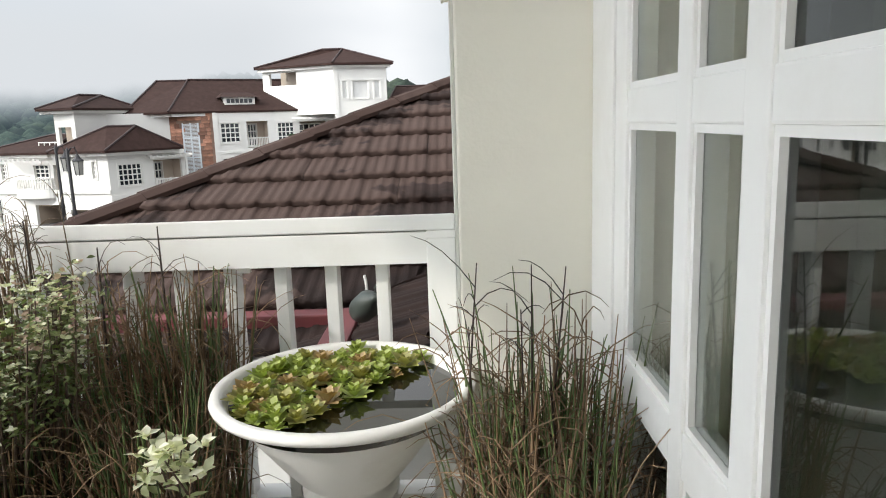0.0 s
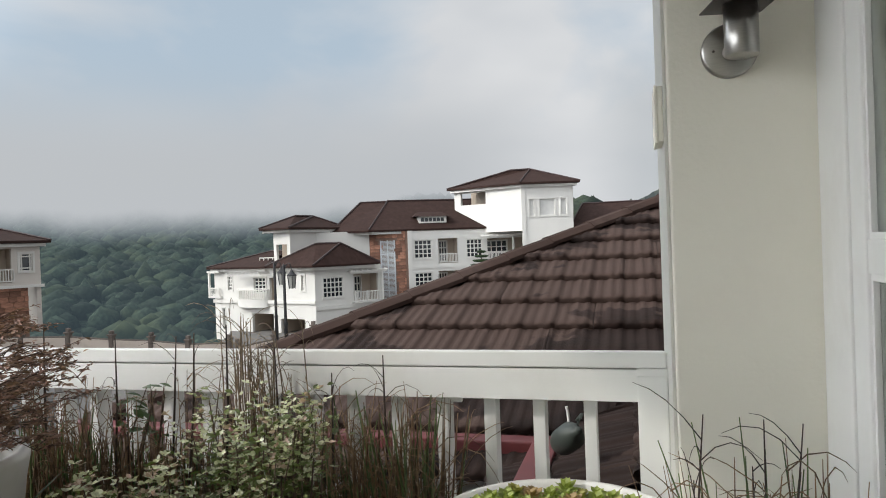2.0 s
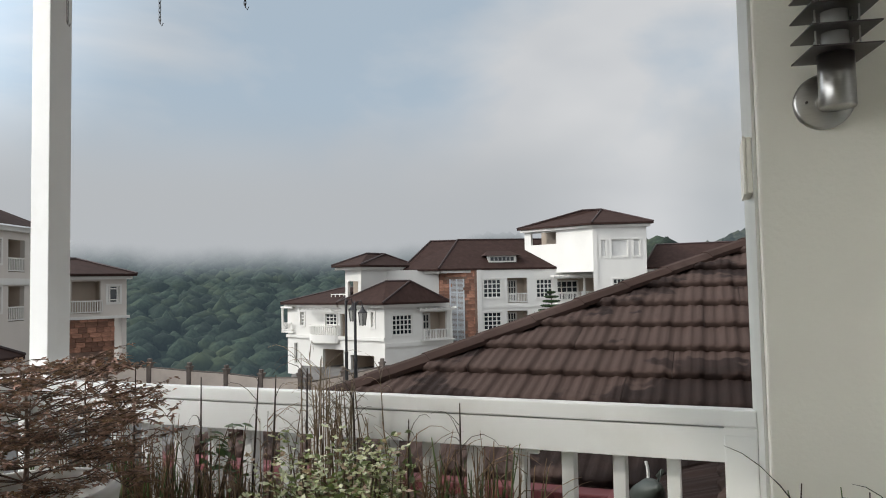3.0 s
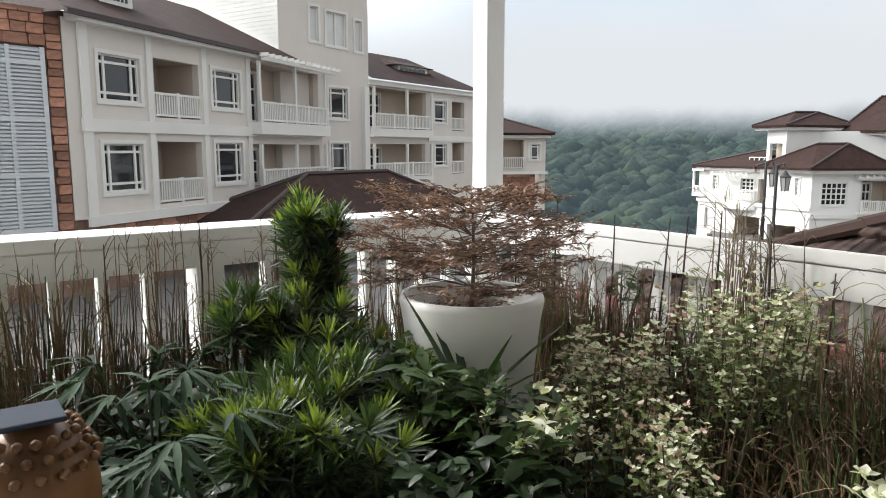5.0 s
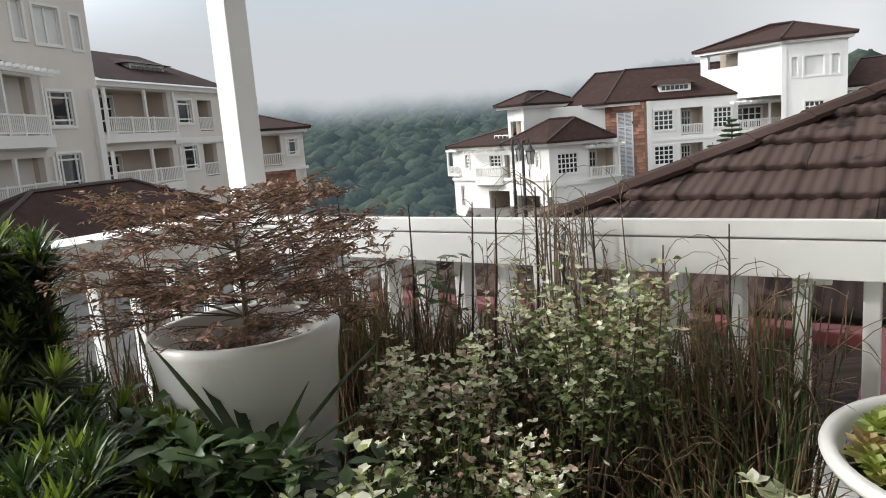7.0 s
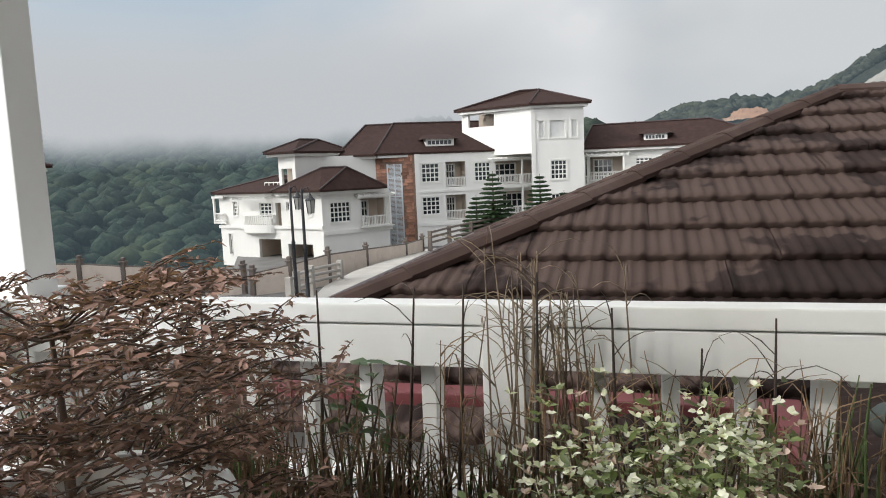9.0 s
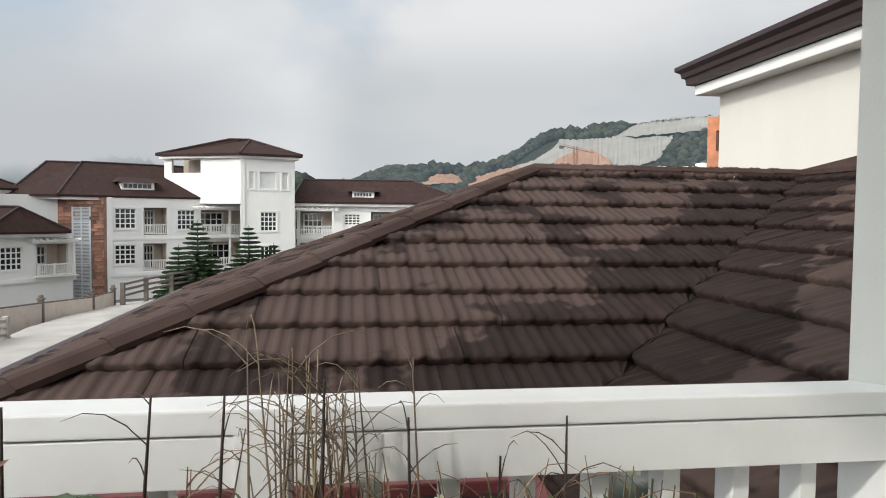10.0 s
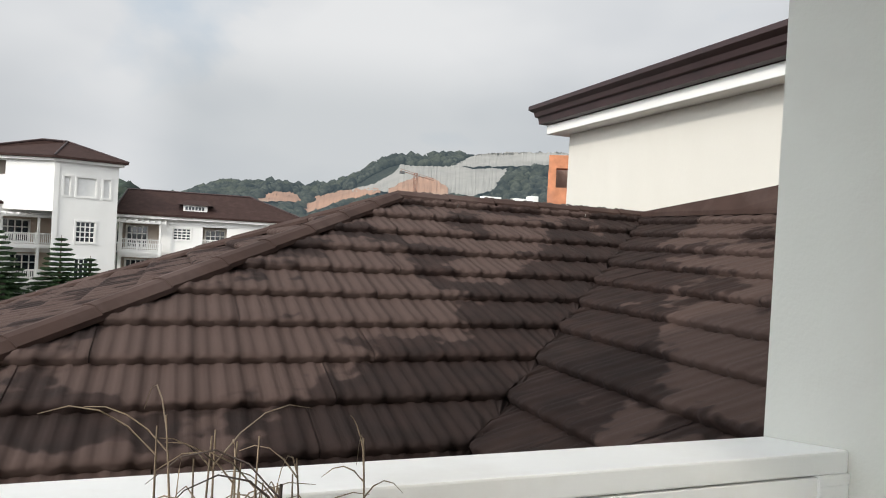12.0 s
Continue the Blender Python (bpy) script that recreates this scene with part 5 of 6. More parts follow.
    hip_roof([(-24.2, 9.8), (-28.6, 24.0), (-34.5, 21.5), (-29.5, 9.0)], -1.15, 1.75, [(-28.4, 14.5), (-30.2, 20.0)], parent=th, name="porch_roof", label="brown hipped porch roof")


house_far()
apartment_left()


# ---- road furniture between the houses ----
def build_fence():
    """Beige panel wall with brown capped posts along the road's edge."""
    th = tagged(empty("road_fence"), "low beige panel fence with brown capped posts beside the road", "fence")
    line = [polar(y, r) for y, r in ((50, 36), (46.2, 34.5), (43.2, 33.6), (40.3, 33), (37.5, 32.5), (34.8, 32), (31.7, 31.8), (31.0, 30.6), (28.1, 31.2), (25.0, 33), (21.9, 37), (18.65, 41.5), (17.25, 44.5))]
    zs = [-2.8, -2.9, -2.96, -3.16, -3.31, -3.53, -3.58, -3.65, -3.48, -3.34, -3.63, -3.94, -4.0]
    for k, ((x, y), z) in enumerate(zip(line, zs)):
        x, y = x - 0.6, y + 1.05
        p = part("post", box(x - 0.11, y - 0.11, z - 0.6, x + 0.11, y + 0.11, z + 1.0, bevel=0.02), FENCE_POST, th)
        part("post_cap", box(x - 0.15, y - 0.15, z + 1.0, x + 0.15, y + 0.15, z + 1.08, bevel=0.02), FENCE_POST, p)
        part("finial", box(x - 0.09, y - 0.09, z + 1.08, x + 0.09, y + 0.09, z + 1.24, bevel=0.04), FENCE_POST, p)
        if k and k not in (7,):
            (x0, y0), z0 = line[k - 1], zs[k - 1]
            x0, y0 = x0 - 0.6, y0 + 1.05
            bm = bmesh.new()
            d = Vector((x - x0, y - y0, 0)).normalized()
            n = Vector((-d.y, d.x, 0)) * 0.07
            vs = [[bm.verts.new(Vector((px, py, pz + h)) + s * n) for s in (-1, 1) for h in (-0.6, 0.82)] for px, py, pz in ((x0, y0, z0), (x, y, z))]
            for a, b, c, e in ((0, 1, 3, 2),):
                bm.faces.new([vs[0][i] for i in (a, b, c, e)])
                bm.faces.new([vs[1][i] for i in (a, b, c, e)])
            for i, j in ((0, 1), (1, 3), (3, 2), (2, 0)):
                bm.faces.new((vs[0][i], vs[0][j], vs[1][j], vs[1][i]))
            bmesh.ops.recalc_face_normals(bm, faces=bm.faces)
            part("panel", bm, FENCE_BEIGE, th)
            bm = bmesh.new()
            tube(bm, [(x0, y0, z0 + 0.85), (x, y, z + 0.85)], 0.045, 5)
            part("coping", bm, FENCE_POST, th)


def build_ramp():
    """A pale concrete drive that climbs towards the house, with a kerb and a timber-coloured rail."""
    bm = bmesh.new()
    pts = [((26.8, 24), (20.7, 21)), ((25.4, 28), (17.7, 26)), ((22.8, 33), (15.3, 33)), ((20.1, 39), (12.4, 42)), ((17.4, 46), (9.4, 50))]
    zs = [-3.05, -3.15, -3.3, -3.65, -4.0]
    rows = []
    for (a, b), z in zip(pts, zs):
        pa, pb = polar(*a), polar(*b)
        rows.append([bm.verts.new((pa[0] - 0.6, pa[1] + 1.05, z)), bm.verts.new((pb[0] - 0.6, pb[1] + 1.05, z))])
    for a, b in zip(rows, rows[1:]):
        bm.faces.new((a[0], a[1], b[1], b[0]))
    bmesh.ops.recalc_face_normals(bm, faces=bm.faces)
    ext = bmesh.ops.extrude_face_region(bm, geom=list(bm.faces))
    bmesh.ops.translate(bm, vec=(0, 0, -0.7), verts=[g for g in ext["geom"] if isinstance(g, bmesh.types.BMVert)])
    bmesh.ops.recalc_face_normals(bm, faces=bm.faces)
    tagged(obj_from("road", bm, CONCRETE), "pale concrete drive ramp up to the house", "road", kind="structure")
    bm = bmesh.new()
    a = [polar(34.6, 25.5), polar(30.6, 26.8), polar(27.3, 28.0)]
    for p, q in zip(a, a[1:]):
        d = Vector((q[0] - p[0], q[1] - p[1], 0)).normalized()
        n = Vector((-d.y, d.x, 0))
        m = Matrix(((d.x, n.x, 0, p[0]), (d.y, n.y, 0, p[1]), (0, 0, 1, -3.6), (0, 0, 0, 1)))
        L = (Vector(q) - Vector(p)).length
        bx(bm, 0, -0.15, -0.1, L, 0.15, 0.28, m)
    bmesh.ops.recalc_face_normals(bm, faces=bm.faces)
    tagged(obj_from("kerb", bm, CONCRETE), "grey concrete kerb of the road", "kerb", kind="structure")
    th = tagged(empty("drive_rail"), "weathered grey post-and-rail barrier beside the drive", "rail")
    line = [(28.2, 24.2, -3.0), (27.6, 26.2, -3.08), (26.4, 28.0, -3.15), (24.05, 30.0, -3.25)]
    prev = None
    for yaw, r, z in line:
        x, y = polar(yaw, r)
        x, y = x - 0.6, y + 1.05
        part("post", box(x - 0.11, y - 0.11, z - 0.5, x + 0.11, y + 0.11, z + 0.85, bevel=0.015), CONCRETE, th)
        if prev:
            for h in (0.2, 0.45, 0.7):
                bm = bmesh.new()
                tube(bm, [(prev[0], prev[1], prev[2] + h), (x, y, z + h)], 0.06, 6)
                part("rail", bm, CONCRETE, th)
        prev = (x, y, z)
    th = tagged(empty("drive_rail"), "brown timber post-and-rail barrier along the upper drive", "rail")
    prev = None
    for yaw, r, z in ((16.6, 44, -3.6), (15.0, 46, -3.5), (13.2, 48, -3.4), (10.9, 50, -3.25)):
        x, y = polar(yaw, r)
        x, y = x - 0.6, y + 1.05
        part("post", box(x - 0.12, y - 0.12, z - 0.8, x + 0.12, y + 0.12, z + 1.0, bevel=0.015), FENCE_POST, th)
        if prev:
            for h in (0.25, 0.58, 0.9):
                bm = bmesh.new()
                tube(bm, [(prev[0], prev[1], prev[2] + h), (x, y, z + h)], 0.07, 6)
                part("rail", bm, FENCE_POST, th)
        prev = (x, y, z)


def street_lamp(yaw, r, top, base, s=1.0):
    x, y = polar(yaw, r)
    x, y = x - 0.6, y + 1.05
    th = tagged(empty("street_lamp", x, y, base), "black iron street lamp with a hanging lantern", "street lamp", "lamps by the road")
    h = top - base
    part("pole", lathe([(0.12, 0), (0.13, 0.25), (0.075, 0.3), (0.06, h * 0.55), (0.075, h * 0.56), (0.05, h * 0.58), (0.045, h - 0.1), (0.0, h)], 0, 0, 10), BLACK_METAL, th, smooth=True)
    bm = bmesh.new()
    tube(bm, [(0, 0, h - 0.25), (0.10, 0, h - 0.05), (0.22, 0, h - 0.02), (0.28, 0, h - 0.2)], 0.025, 5)
    part("arm", bm, BLACK_METAL, th)
    lz = h - 0.85
    p = part("lantern", lathe([(0.0, lz + 0.66), (0.03, lz + 0.62), (0.10, lz + 0.5), (0.17, lz + 0.44), (0.17, lz + 0.42), (0.02, lz + 0.42)], 0.28, 0, 8), BLACK_METAL, th)
    part("lamp_glass", lathe([(0.15, lz + 0.42), (0.10, lz + 0.02), (0.0, lz)], 0.28, 0, 6), CLEAR, p)
    bm = bmesh.new()
    for k in range(6):
        a = 2 * math.pi * k / 6
        tube(bm, [(0.28 + 0.155 * math.cos(a), 0.155 * math.sin(a), lz + 0.43), (0.28 + 0.105 * math.cos(a), 0.105 * math.sin(a), lz)], 0.012, 4)
    part("cage", bm, BLACK_METAL, p)


NEEDLE = leaf_mat("pine_needles", (0.036, 0.070, 0.028), 0.6, 0.4, 0.1)
BARK = mat("bark", (0.10, 0.07, 0.05), 0.9, vary=0.3, scale=12)


def pine(x, y, base, h, seed):
    """A young Norfolk pine: straight trunk, level whorls of drooping fronds."""
    rng = random.Random(seed)
    th = tagged(empty("pine_tree", x, y, base), "young green Norfolk pine with tiered level branches", "tree", "pines before the house")
    bm = bmesh.new()
    tube(bm, [(0, 0, 0), (0, 0, h * 0.5), (0, 0, h)], [0.13, 0.08, 0.015], 7)
    part("trunk", bm, BARK, th)
    verts, faces = [], []
    tiers = int(h / 0.36)
    for t in range(1, tiers):
        z = 0.5 + (h - 0.5) * t / tiers
        R = (h - z) * 0.42 + 0.12
        n = 17
        a0 = rng.random() * 6
        for k in range(n):
            a = a0 + 2 * math.pi * k / n + rng.uniform(-0.15, 0.15)
            L = R * rng.uniform(0.8, 1.1)
            steps = max(3, int(L / 0.09))
            for i in range(1, steps + 1):
                f = i / steps
                px, py, pz = L * f * math.cos(a), L * f * math.sin(a), z + 0.10 * L * math.sin(f * 2.2)
                for sgn in (-1, 1):
                    w = 0.42 * (1 - 0.5 * f)
                    b = a + sgn * 1.0
                    tip = (px + w * math.cos(b), py + w * math.sin(b), pz + 0.06)
                    k0 = len(verts)
                    dx, dy = 0.05 * math.cos(a), 0.05 * math.sin(a)
                    verts += [(px - dx, py - dy, pz - 0.07), (px + dx, py + dy, pz + 0.05), tip, (px, py, pz + 0.13)]
                    faces += [(k0, k0 + 1, k0 + 2), (k0, k0 + 2, k0 + 3)]
    me = bpy.data.meshes.new("crown")
    me.from_pydata(verts, [], faces)
    me.materials.append(NEEDLE)
    ob = new("crown", me)
    ob.parent = th


build_fence()
build_ramp()
street_lamp(26.75, 22.5, 0.93, -3.6)
street_lamp(27.65, 25.0, 0.95, -3.6)
for yaw, r, top, s in ((11.3, 50, 0.95, 1), (12.7, 50.5, -0.7, 2), (7.5, 52, 0.6, 3), (5.6, 53, -0.7, 4)):
    px, py = polar(yaw, r)
    pine(px - 0.6, py + 1.05, -5.2, top + 5.2, s)
cut_face("slope_shotcrete", CUT_MAIN, SHOTCRETE, "pale grey sprayed concrete cut slope on the hill")
cut_face("slope_shotcrete_upper", CUT_UPPER, SHOTCRETE, "pale sprayed concrete terrace high on the hill")
cut_face("slope_earth", CUT_EARTH, EARTH, "bare orange cut earth slope on the hill")
cut_face("slope_earth_upper", CUT_EARTH_UPPER, EARTH, "orange earth heap before the concrete slope", 0.96)
cut_face("slope_earth_lower", CUT_EARTH_LOWER, EARTH, "small bare earth patch among the trees", 0.98)
for yaw, w, el in ((-26.0, 5.0, 4.75), (-28.4, 4.0, 4.7), (-29.4, 2.0, 4.95)):
    sx, sy = polar(yaw, 185)
    sz = 1.4 + 185 * math.tan(radians(el))
    tagged(obj_from("site_shed", box(sx - w / 2, sy, sz - 9, sx + w / 2, sy + 3, sz, bevel=0.1), WHITE_FAR), "low white site shed at the foot of the slope", "shed", "site sheds").matrix_world = NORTH


def crane():
    th = tagged(empty("tower_crane"), "orange tower crane on the far slope", "crane")
    th.matrix_world = NORTH
    x, y = polar(-19.65, 195)
    top = 23.0
    bm = bmesh.new()
    for dx in (-0.4, 0.4):
        for dy in (-0.4, 0.4):
            tube(bm, [(x + dx, y + dy, 8), (x + dx, y + dy, top)], 0.09, 4)
    for k in range(12):
        z = 8 + 1.25 * k
        tube(bm, [(x - 0.4, y - 0.4, z), (x + 0.4, y - 0.4, z + 1.25)], 0.06, 4)
        tube(bm, [(x + 0.4, y + 0.4, z), (x - 0.4, y + 0.4, z + 1.25)], 0.06, 4)
    part("mast", bm, CRANE, th)
    bm = bmesh.new()
    for dz, dy in ((0, -0.3), (0, 0.3), (0.5, 0)):
        tube(bm, [(x - 4.6, y + dy, top + 0.2 + dz), (x + 5.4, y + dy, top - 1.6 + dz)], 0.07, 4)
    part("jib", bm, CRANE, th)
    part("counterweight", box(x - 4.6, y - 0.4, top - 0.6, x - 3.4, y + 0.4, top + 0.1), FENCE_POST, th)


CRANE = mat("orange_crane_paint", (0.36, 0.15, 0.07), 0.6)
crane()


# ---- planting on the terrace ----
STEM_GREEN = leaf_mat("horsetail_green", (0.095, 0.14, 0.045), 0.5, 0.45, 0.05)
STEM_BROWN = leaf_mat("dry_stem_brown", (0.20, 0.13, 0.075), 0.75, 0.5, 0.05)
STRAW = leaf_mat("straw_stalk", (0.22, 0.165, 0.11), 0.7, 0.35, 0.05)
DARK_STEM = leaf_mat("dark_cane", (0.045, 0.03, 0.022), 0.6, 0.4, 0.0)
LEAF_DARK = leaf_mat("dark_green_leaf", (0.032, 0.058, 0.024), 0.4, 0.45, 0.2)
LEAF_BUSH = leaf_mat("light_green_leaf", (0.135, 0.17, 0.06), 0.5, 0.4, 0.3)
LEAF_MID = leaf_mat("mid_green_leaf", (0.054, 0.092, 0.032), 0.42, 0.4, 0.25)
LEAF_TIP = leaf_mat("yellow_green_tip", (0.21, 0.275, 0.06), 0.45, 0.25, 0.3)
LEAF_PALE = leaf_mat("variegated_leaf", (0.34, 0.38, 0.22), 0.5, 0.35, 0.25)
PETAL = leaf_mat("white_petal", (0.72, 0.72, 0.62), 0.6, 0.15, 0.3)
PETAL_PINK = leaf_mat("faded_pink_petal", (0.50, 0.38, 0.33), 0.6, 0.3, 0.25)
DEAD_LEAF = leaf_mat("dead_leaf_brown", (0.29, 0.175, 0.14), 0.8, 0.45, 0.15)
LETTUCE = leaf_mat("water_lettuce_leaf", (0.37, 0.43, 0.12), 0.55, 0.45, 0.3)
LETTUCE_OLIVE = leaf_mat("water_lettuce_olive", (0.36, 0.34, 0.11), 0.55, 0.35, 0.25)
LETTUCE_DRY = leaf_mat("water_lettuce_brown", (0.40, 0.28, 0.13), 0.6, 0.3, 0.2)


class Heap:
    """Gathers many small pieces into one mesh."""

    def __init__(self):
        self.v, self.f = [], []

    def stem(self, pts, radii, sides=4):
        k0 = len(self.v)
        for i, p in enumerate(pts):
            p = Vector(p)
            d = (Vector(pts[min(i + 1, len(pts) - 1)]) - Vector(pts[max(i - 1, 0)])).normalized()
            a = d.orthogonal().normalized()
            b = d.cross(a)
            for s in range(sides):
                t = 2 * math.pi * s / sides
                self.v.append(p + radii[i] * (math.cos(t) * a + math.sin(t) * b))
        for i in range(len(pts) - 1):
            for s in range(sides):
                a, b = k0 + i * sides + s, k0 + i * sides + (s + 1) % sides
                self.f.append((a, b, b + sides, a + sides))

    def leaf(self, base, direction, normal, length, width, droop=0.0, fold=0.25, blunt=0.55):
        """A leaf blade with a folded midrib, in four quads and two tips."""
        d = Vector(direction).normalized()
        n = Vector(normal)
        side = d.cross(n)
        if side.length < 1e-4:
            side = d.orthogonal()
        side.normalize()
        n = side.cross(d)
        base = Vector(base)
        k = len(self.v)
        mid = base + d * length * blunt - Vector((0, 0, droop * length * 0.3))
        tip = base + d * length - Vector((0, 0, droop * length))
        q1 = base + d * length * blunt * 0.45
        self.v += [base, q1 + side * width * 0.36 + n * fold * width * 0.4, q1, q1 - side * width * 0.36 + n * fold * width * 0.4,
                   mid + side * width * 0.5 + n * fold * width * 0.5, mid, mid - side * width * 0.5 + n * fold * width * 0.5, tip]
        self.f += [(k, k + 1, k + 2), (k, k + 2, k + 3), (k + 1, k + 4, k + 5, k + 2), (k + 2, k + 5, k + 6, k + 3), (k + 4, k + 7, k + 5), (k + 5, k + 7, k + 6)]

    def make(self, name, material, parent=None, label="", smooth=True):
        me = bpy.data.meshes.new(name)
        me.from_pydata([tuple(v) for v in self.v], [], self.f)
        me.materials.append(material)
        if smooth:
            me.polygons.foreach_set("use_smooth", [True] * len(me.polygons))
        ob = new(name, me)
        ob["kind"] = "stuff"
        if parent:
            ob.parent = parent
        if label:
            ob["label"] = label
        return ob


def rnd_dir(rng, up=0.3):
    a = rng.random() * 2 * math.pi
    z = rng.uniform(-0.4, 1.0) * 0.8 + up * 0.5
    return Vector((math.cos(a), math.sin(a), z)).normalized()


def reeds(area, count, height, seed, label, brown=0.5, lean=0.10, thick=0.0042):
    """A stand of horsetail: upright jointed stems, green low down and dry above, over a rectangle of planter."""
    rng = random.Random(seed)
    green, dry, fine = Heap(), Heap(), Heap()
    x0, y0, x1, y1 = area
    for _ in range(count):
        x, y = rng.uniform(x0, x1), rng.uniform(y0, y1)
        h = height * rng.uniform(0.62, 1.08) * (0.8 + 0.35 * noise.noise((x * 3.1, y * 3.1, seed)))
        lx, ly = rng.gauss(0, lean) * h, rng.gauss(0, lean * 0.7) * h
        r = thick * rng.uniform(0.6, 1.15)
        pts = [(x + lx * f ** 1.5, y + ly * f ** 1.5, 0.02 + h * f) for f in (0, 0.3, 0.6, 0.85, 1.0)]
        if rng.random() < brown:
            dry.stem(pts, [r, r, r * 0.9, r * 0.7, r * 0.3])
        else:
            green.stem(pts, [r * 1.1, r * 1.1, r, r * 0.8, r * 0.4])
        if rng.random() < 0.75:
            # bent dry side shoots near the head
            for _k in range(rng.randint(1, 3)):
                f0 = rng.uniform(0.55, 0.95)
                p = Vector(pts[0]).lerp(Vector(pts[-1]), f0)
                a = rng.random() * 6.28
                L = rng.uniform(0.06, 0.22)
                b = rng.uniform(-0.5, 1.0)
                arc = [p + Vector((math.cos(a) * L * g, math.sin(a) * L * g, L * (1.4 * g - (1.4 - b) * g * g))) for g in (0, 0.3, 0.6, 0.85, 1.0)]
                fine.stem(arc, [0.0017, 0.0015, 0.0012, 0.0009, 0.0004], 3)
    th = tagged(empty("horsetail_clump", (x0 + x1) / 2, (y0 + y1) / 2, 0), label, "reeds", "horsetail stands", kind="stuff")
    for heap, mtl, nm in ((green, STEM_GREEN, "green_stems"), (dry, STEM_BROWN, "dry_stems"), (fine, STEM_BROWN, "side_shoots")):
        if heap.v:
            rel(heap.make(nm, mtl, th), th.location)
    return th


def planter_trough(x0, y0, x1, y1, h, label):
    th = tagged(empty("planter_trough", (x0 + x1) / 2, (y0 + y1) / 2, 0), label, "planter")
    bm = bmesh.new()
    for a, b, c, d in ((x0, y0, x1, y0 + 0.03), (x0, y1 - 0.03, x1, y1), (x0, y0 + 0.03, x0 + 0.03, y1 - 0.03), (x1 - 0.03, y0 + 0.03, x1, y1 - 0.03)):
        bx(bm, a, b, 0.0, c, d, h)
    bmesh.ops.recalc_face_normals(bm, faces=bm.faces)
    rel(part("box", bm, POT, th), th.location)
    rel(part("soil", box(x0 + 0.03, y0 + 0.03, 0.005, x1 - 0.03, y1 - 0.03, h - 0.04), SOIL, th), th.location)


planter_trough(-1.98, 2.10, -0.14, 2.40, 0.24, "low white trough planted with horsetail along the front railing")
planter_trough(-2.12, -0.9, -1.84, 2.05, 0.24, "low white trough planted with horsetail along the side railing")
planter_trough(0.50, 1.50, 0.73, 1.95, 0.24, "low white trough planted with horsetail beside the windows")
reeds((-1.95, 2.12, -0.16, 2.38), 2300, 0.95, 11, "dense stand of brown and green horsetail stems along the front railing", 0.62)
reeds((-2.10, -0.85, -1.86, 2.03), 2000, 0.97, 12, "dry horsetail stems standing along the side railing", 0.7)
reeds((0.505, 1.50, 0.73, 1.94), 560, 0.95, 13, "green horsetail stems beside the french windows", 0.45, 0.09, 0.0034)
reeds((-0.75, 1.75, -0.14, 2.08), 800, 0.80, 16, "short green horsetail stems beside the white bowl", 0.4)


def tall_stalks(spots, seed, label, material, name="dry_stalk_tuft", r=0.0035):
    """A tuft of tall dead stalks that stands over the railing."""
    rng = random.Random(seed)
    heap = Heap()
    for x, y, z, lx in spots:
        y0 = y + rng.uniform(-0.03, 0.03)
        pts = [(x - lx, y0, 0.05), (x - lx * 0.6, y0, z * 0.5), (x - lx * 0.2, y, z * 0.82), (x, y, z)]
        heap.stem(pts, [r * 1.2, r * 1.1, r, r * 0.5], 5)
        for _ in range(rng.randint(1, 4)):
            f = rng.uniform(0.72, 0.98)
            p = Vector(pts[1]).lerp(Vector(pts[3]), f)
            a, L, e = rng.random() * 6.28, rng.uniform(0.04, 0.15), rng.uniform(-0.2, 0.8)
            arc = [p + Vector((math.cos(a) * L * g, math.sin(a) * L * 0.5 * g, L * (1.3 * g - (1.3 - e) * g * g))) for g in (0, 0.25, 0.5, 0.75, 1.0)]
            heap.stem(arc, [0.0014, 0.0012, 0.001, 0.0008, 0.0004], 3)
    ob = heap.make(name, material)
    tagged(ob, label, "dry stalks", kind="stuff")


rs = random.Random(21)
tall_stalks([(rs.uniform(-1.75, -0.25), 2.2 + rs.gauss(0, 0.06), rs.uniform(0.75, 1.04), rs.gauss(0, 0.10)) for _ in range(130)], 34, "fine dry arching grass among the horsetail", STEM_BROWN, "dry_grass_tuft", r=0.0017)
tall_stalks([(-1.97 + rs.gauss(0, 0.05), rs.uniform(0.3, 1.95), rs.uniform(0.85, 1.12), rs.gauss(0, 0.08)) for _ in range(110)], 35, "fine dry grass along the side railing", STEM_BROWN, "dry_grass_tuft", r=0.0019)
tall_stalks([(-0.73 + rs.gauss(0, 0.065), 2.32 + rs.gauss(0, 0.03), rs.uniform(0.90, 1.20), rs.gauss(0, 0.09)) for _ in range(40)], 31, "tuft of tall pale straw stalks before the railing", STRAW, r=0.0021)
tall_stalks([(-1.17, 2.24, 1.12, 0.01), (-1.42, 2.22, 1.16, 0.03), (-0.86, 2.2, 1.14, 0.05), (-0.98, 2.28, 1.12, 0.07), (-0.32, 2.32, 1.06, 0.0), (-0.45, 2.25, 1.02, 0.02), (-1.62, 2.2, 1.1, -0.02), (-0.72, 2.15, 1.17, 0.02), (-0.60, 2.2, 1.1, -0.02), (-1.75, 2.1, 1.05, 0.03), (-1.95, 1.6, 1.08, 0.02), (-1.98, 1.1, 1.1, -0.03), (-1.96, 0.8, 1.05, 0.04), (-1.94, 1.35, 1.12, -0.05)], 32, "scattered dark tall canes standing among the horsetail", DARK_STEM)
tall_stalks([(0.46 + 0.05 * k + rs.gauss(0, 0.02), 1.75 + rs.gauss(0, 0.06), rs.uniform(0.88, 1.06), rs.gauss(0, 0.05)) for k in range(6)], 33, "tall thin dark horsetail tips beside the pier", DARK_STEM, r=0.0022)


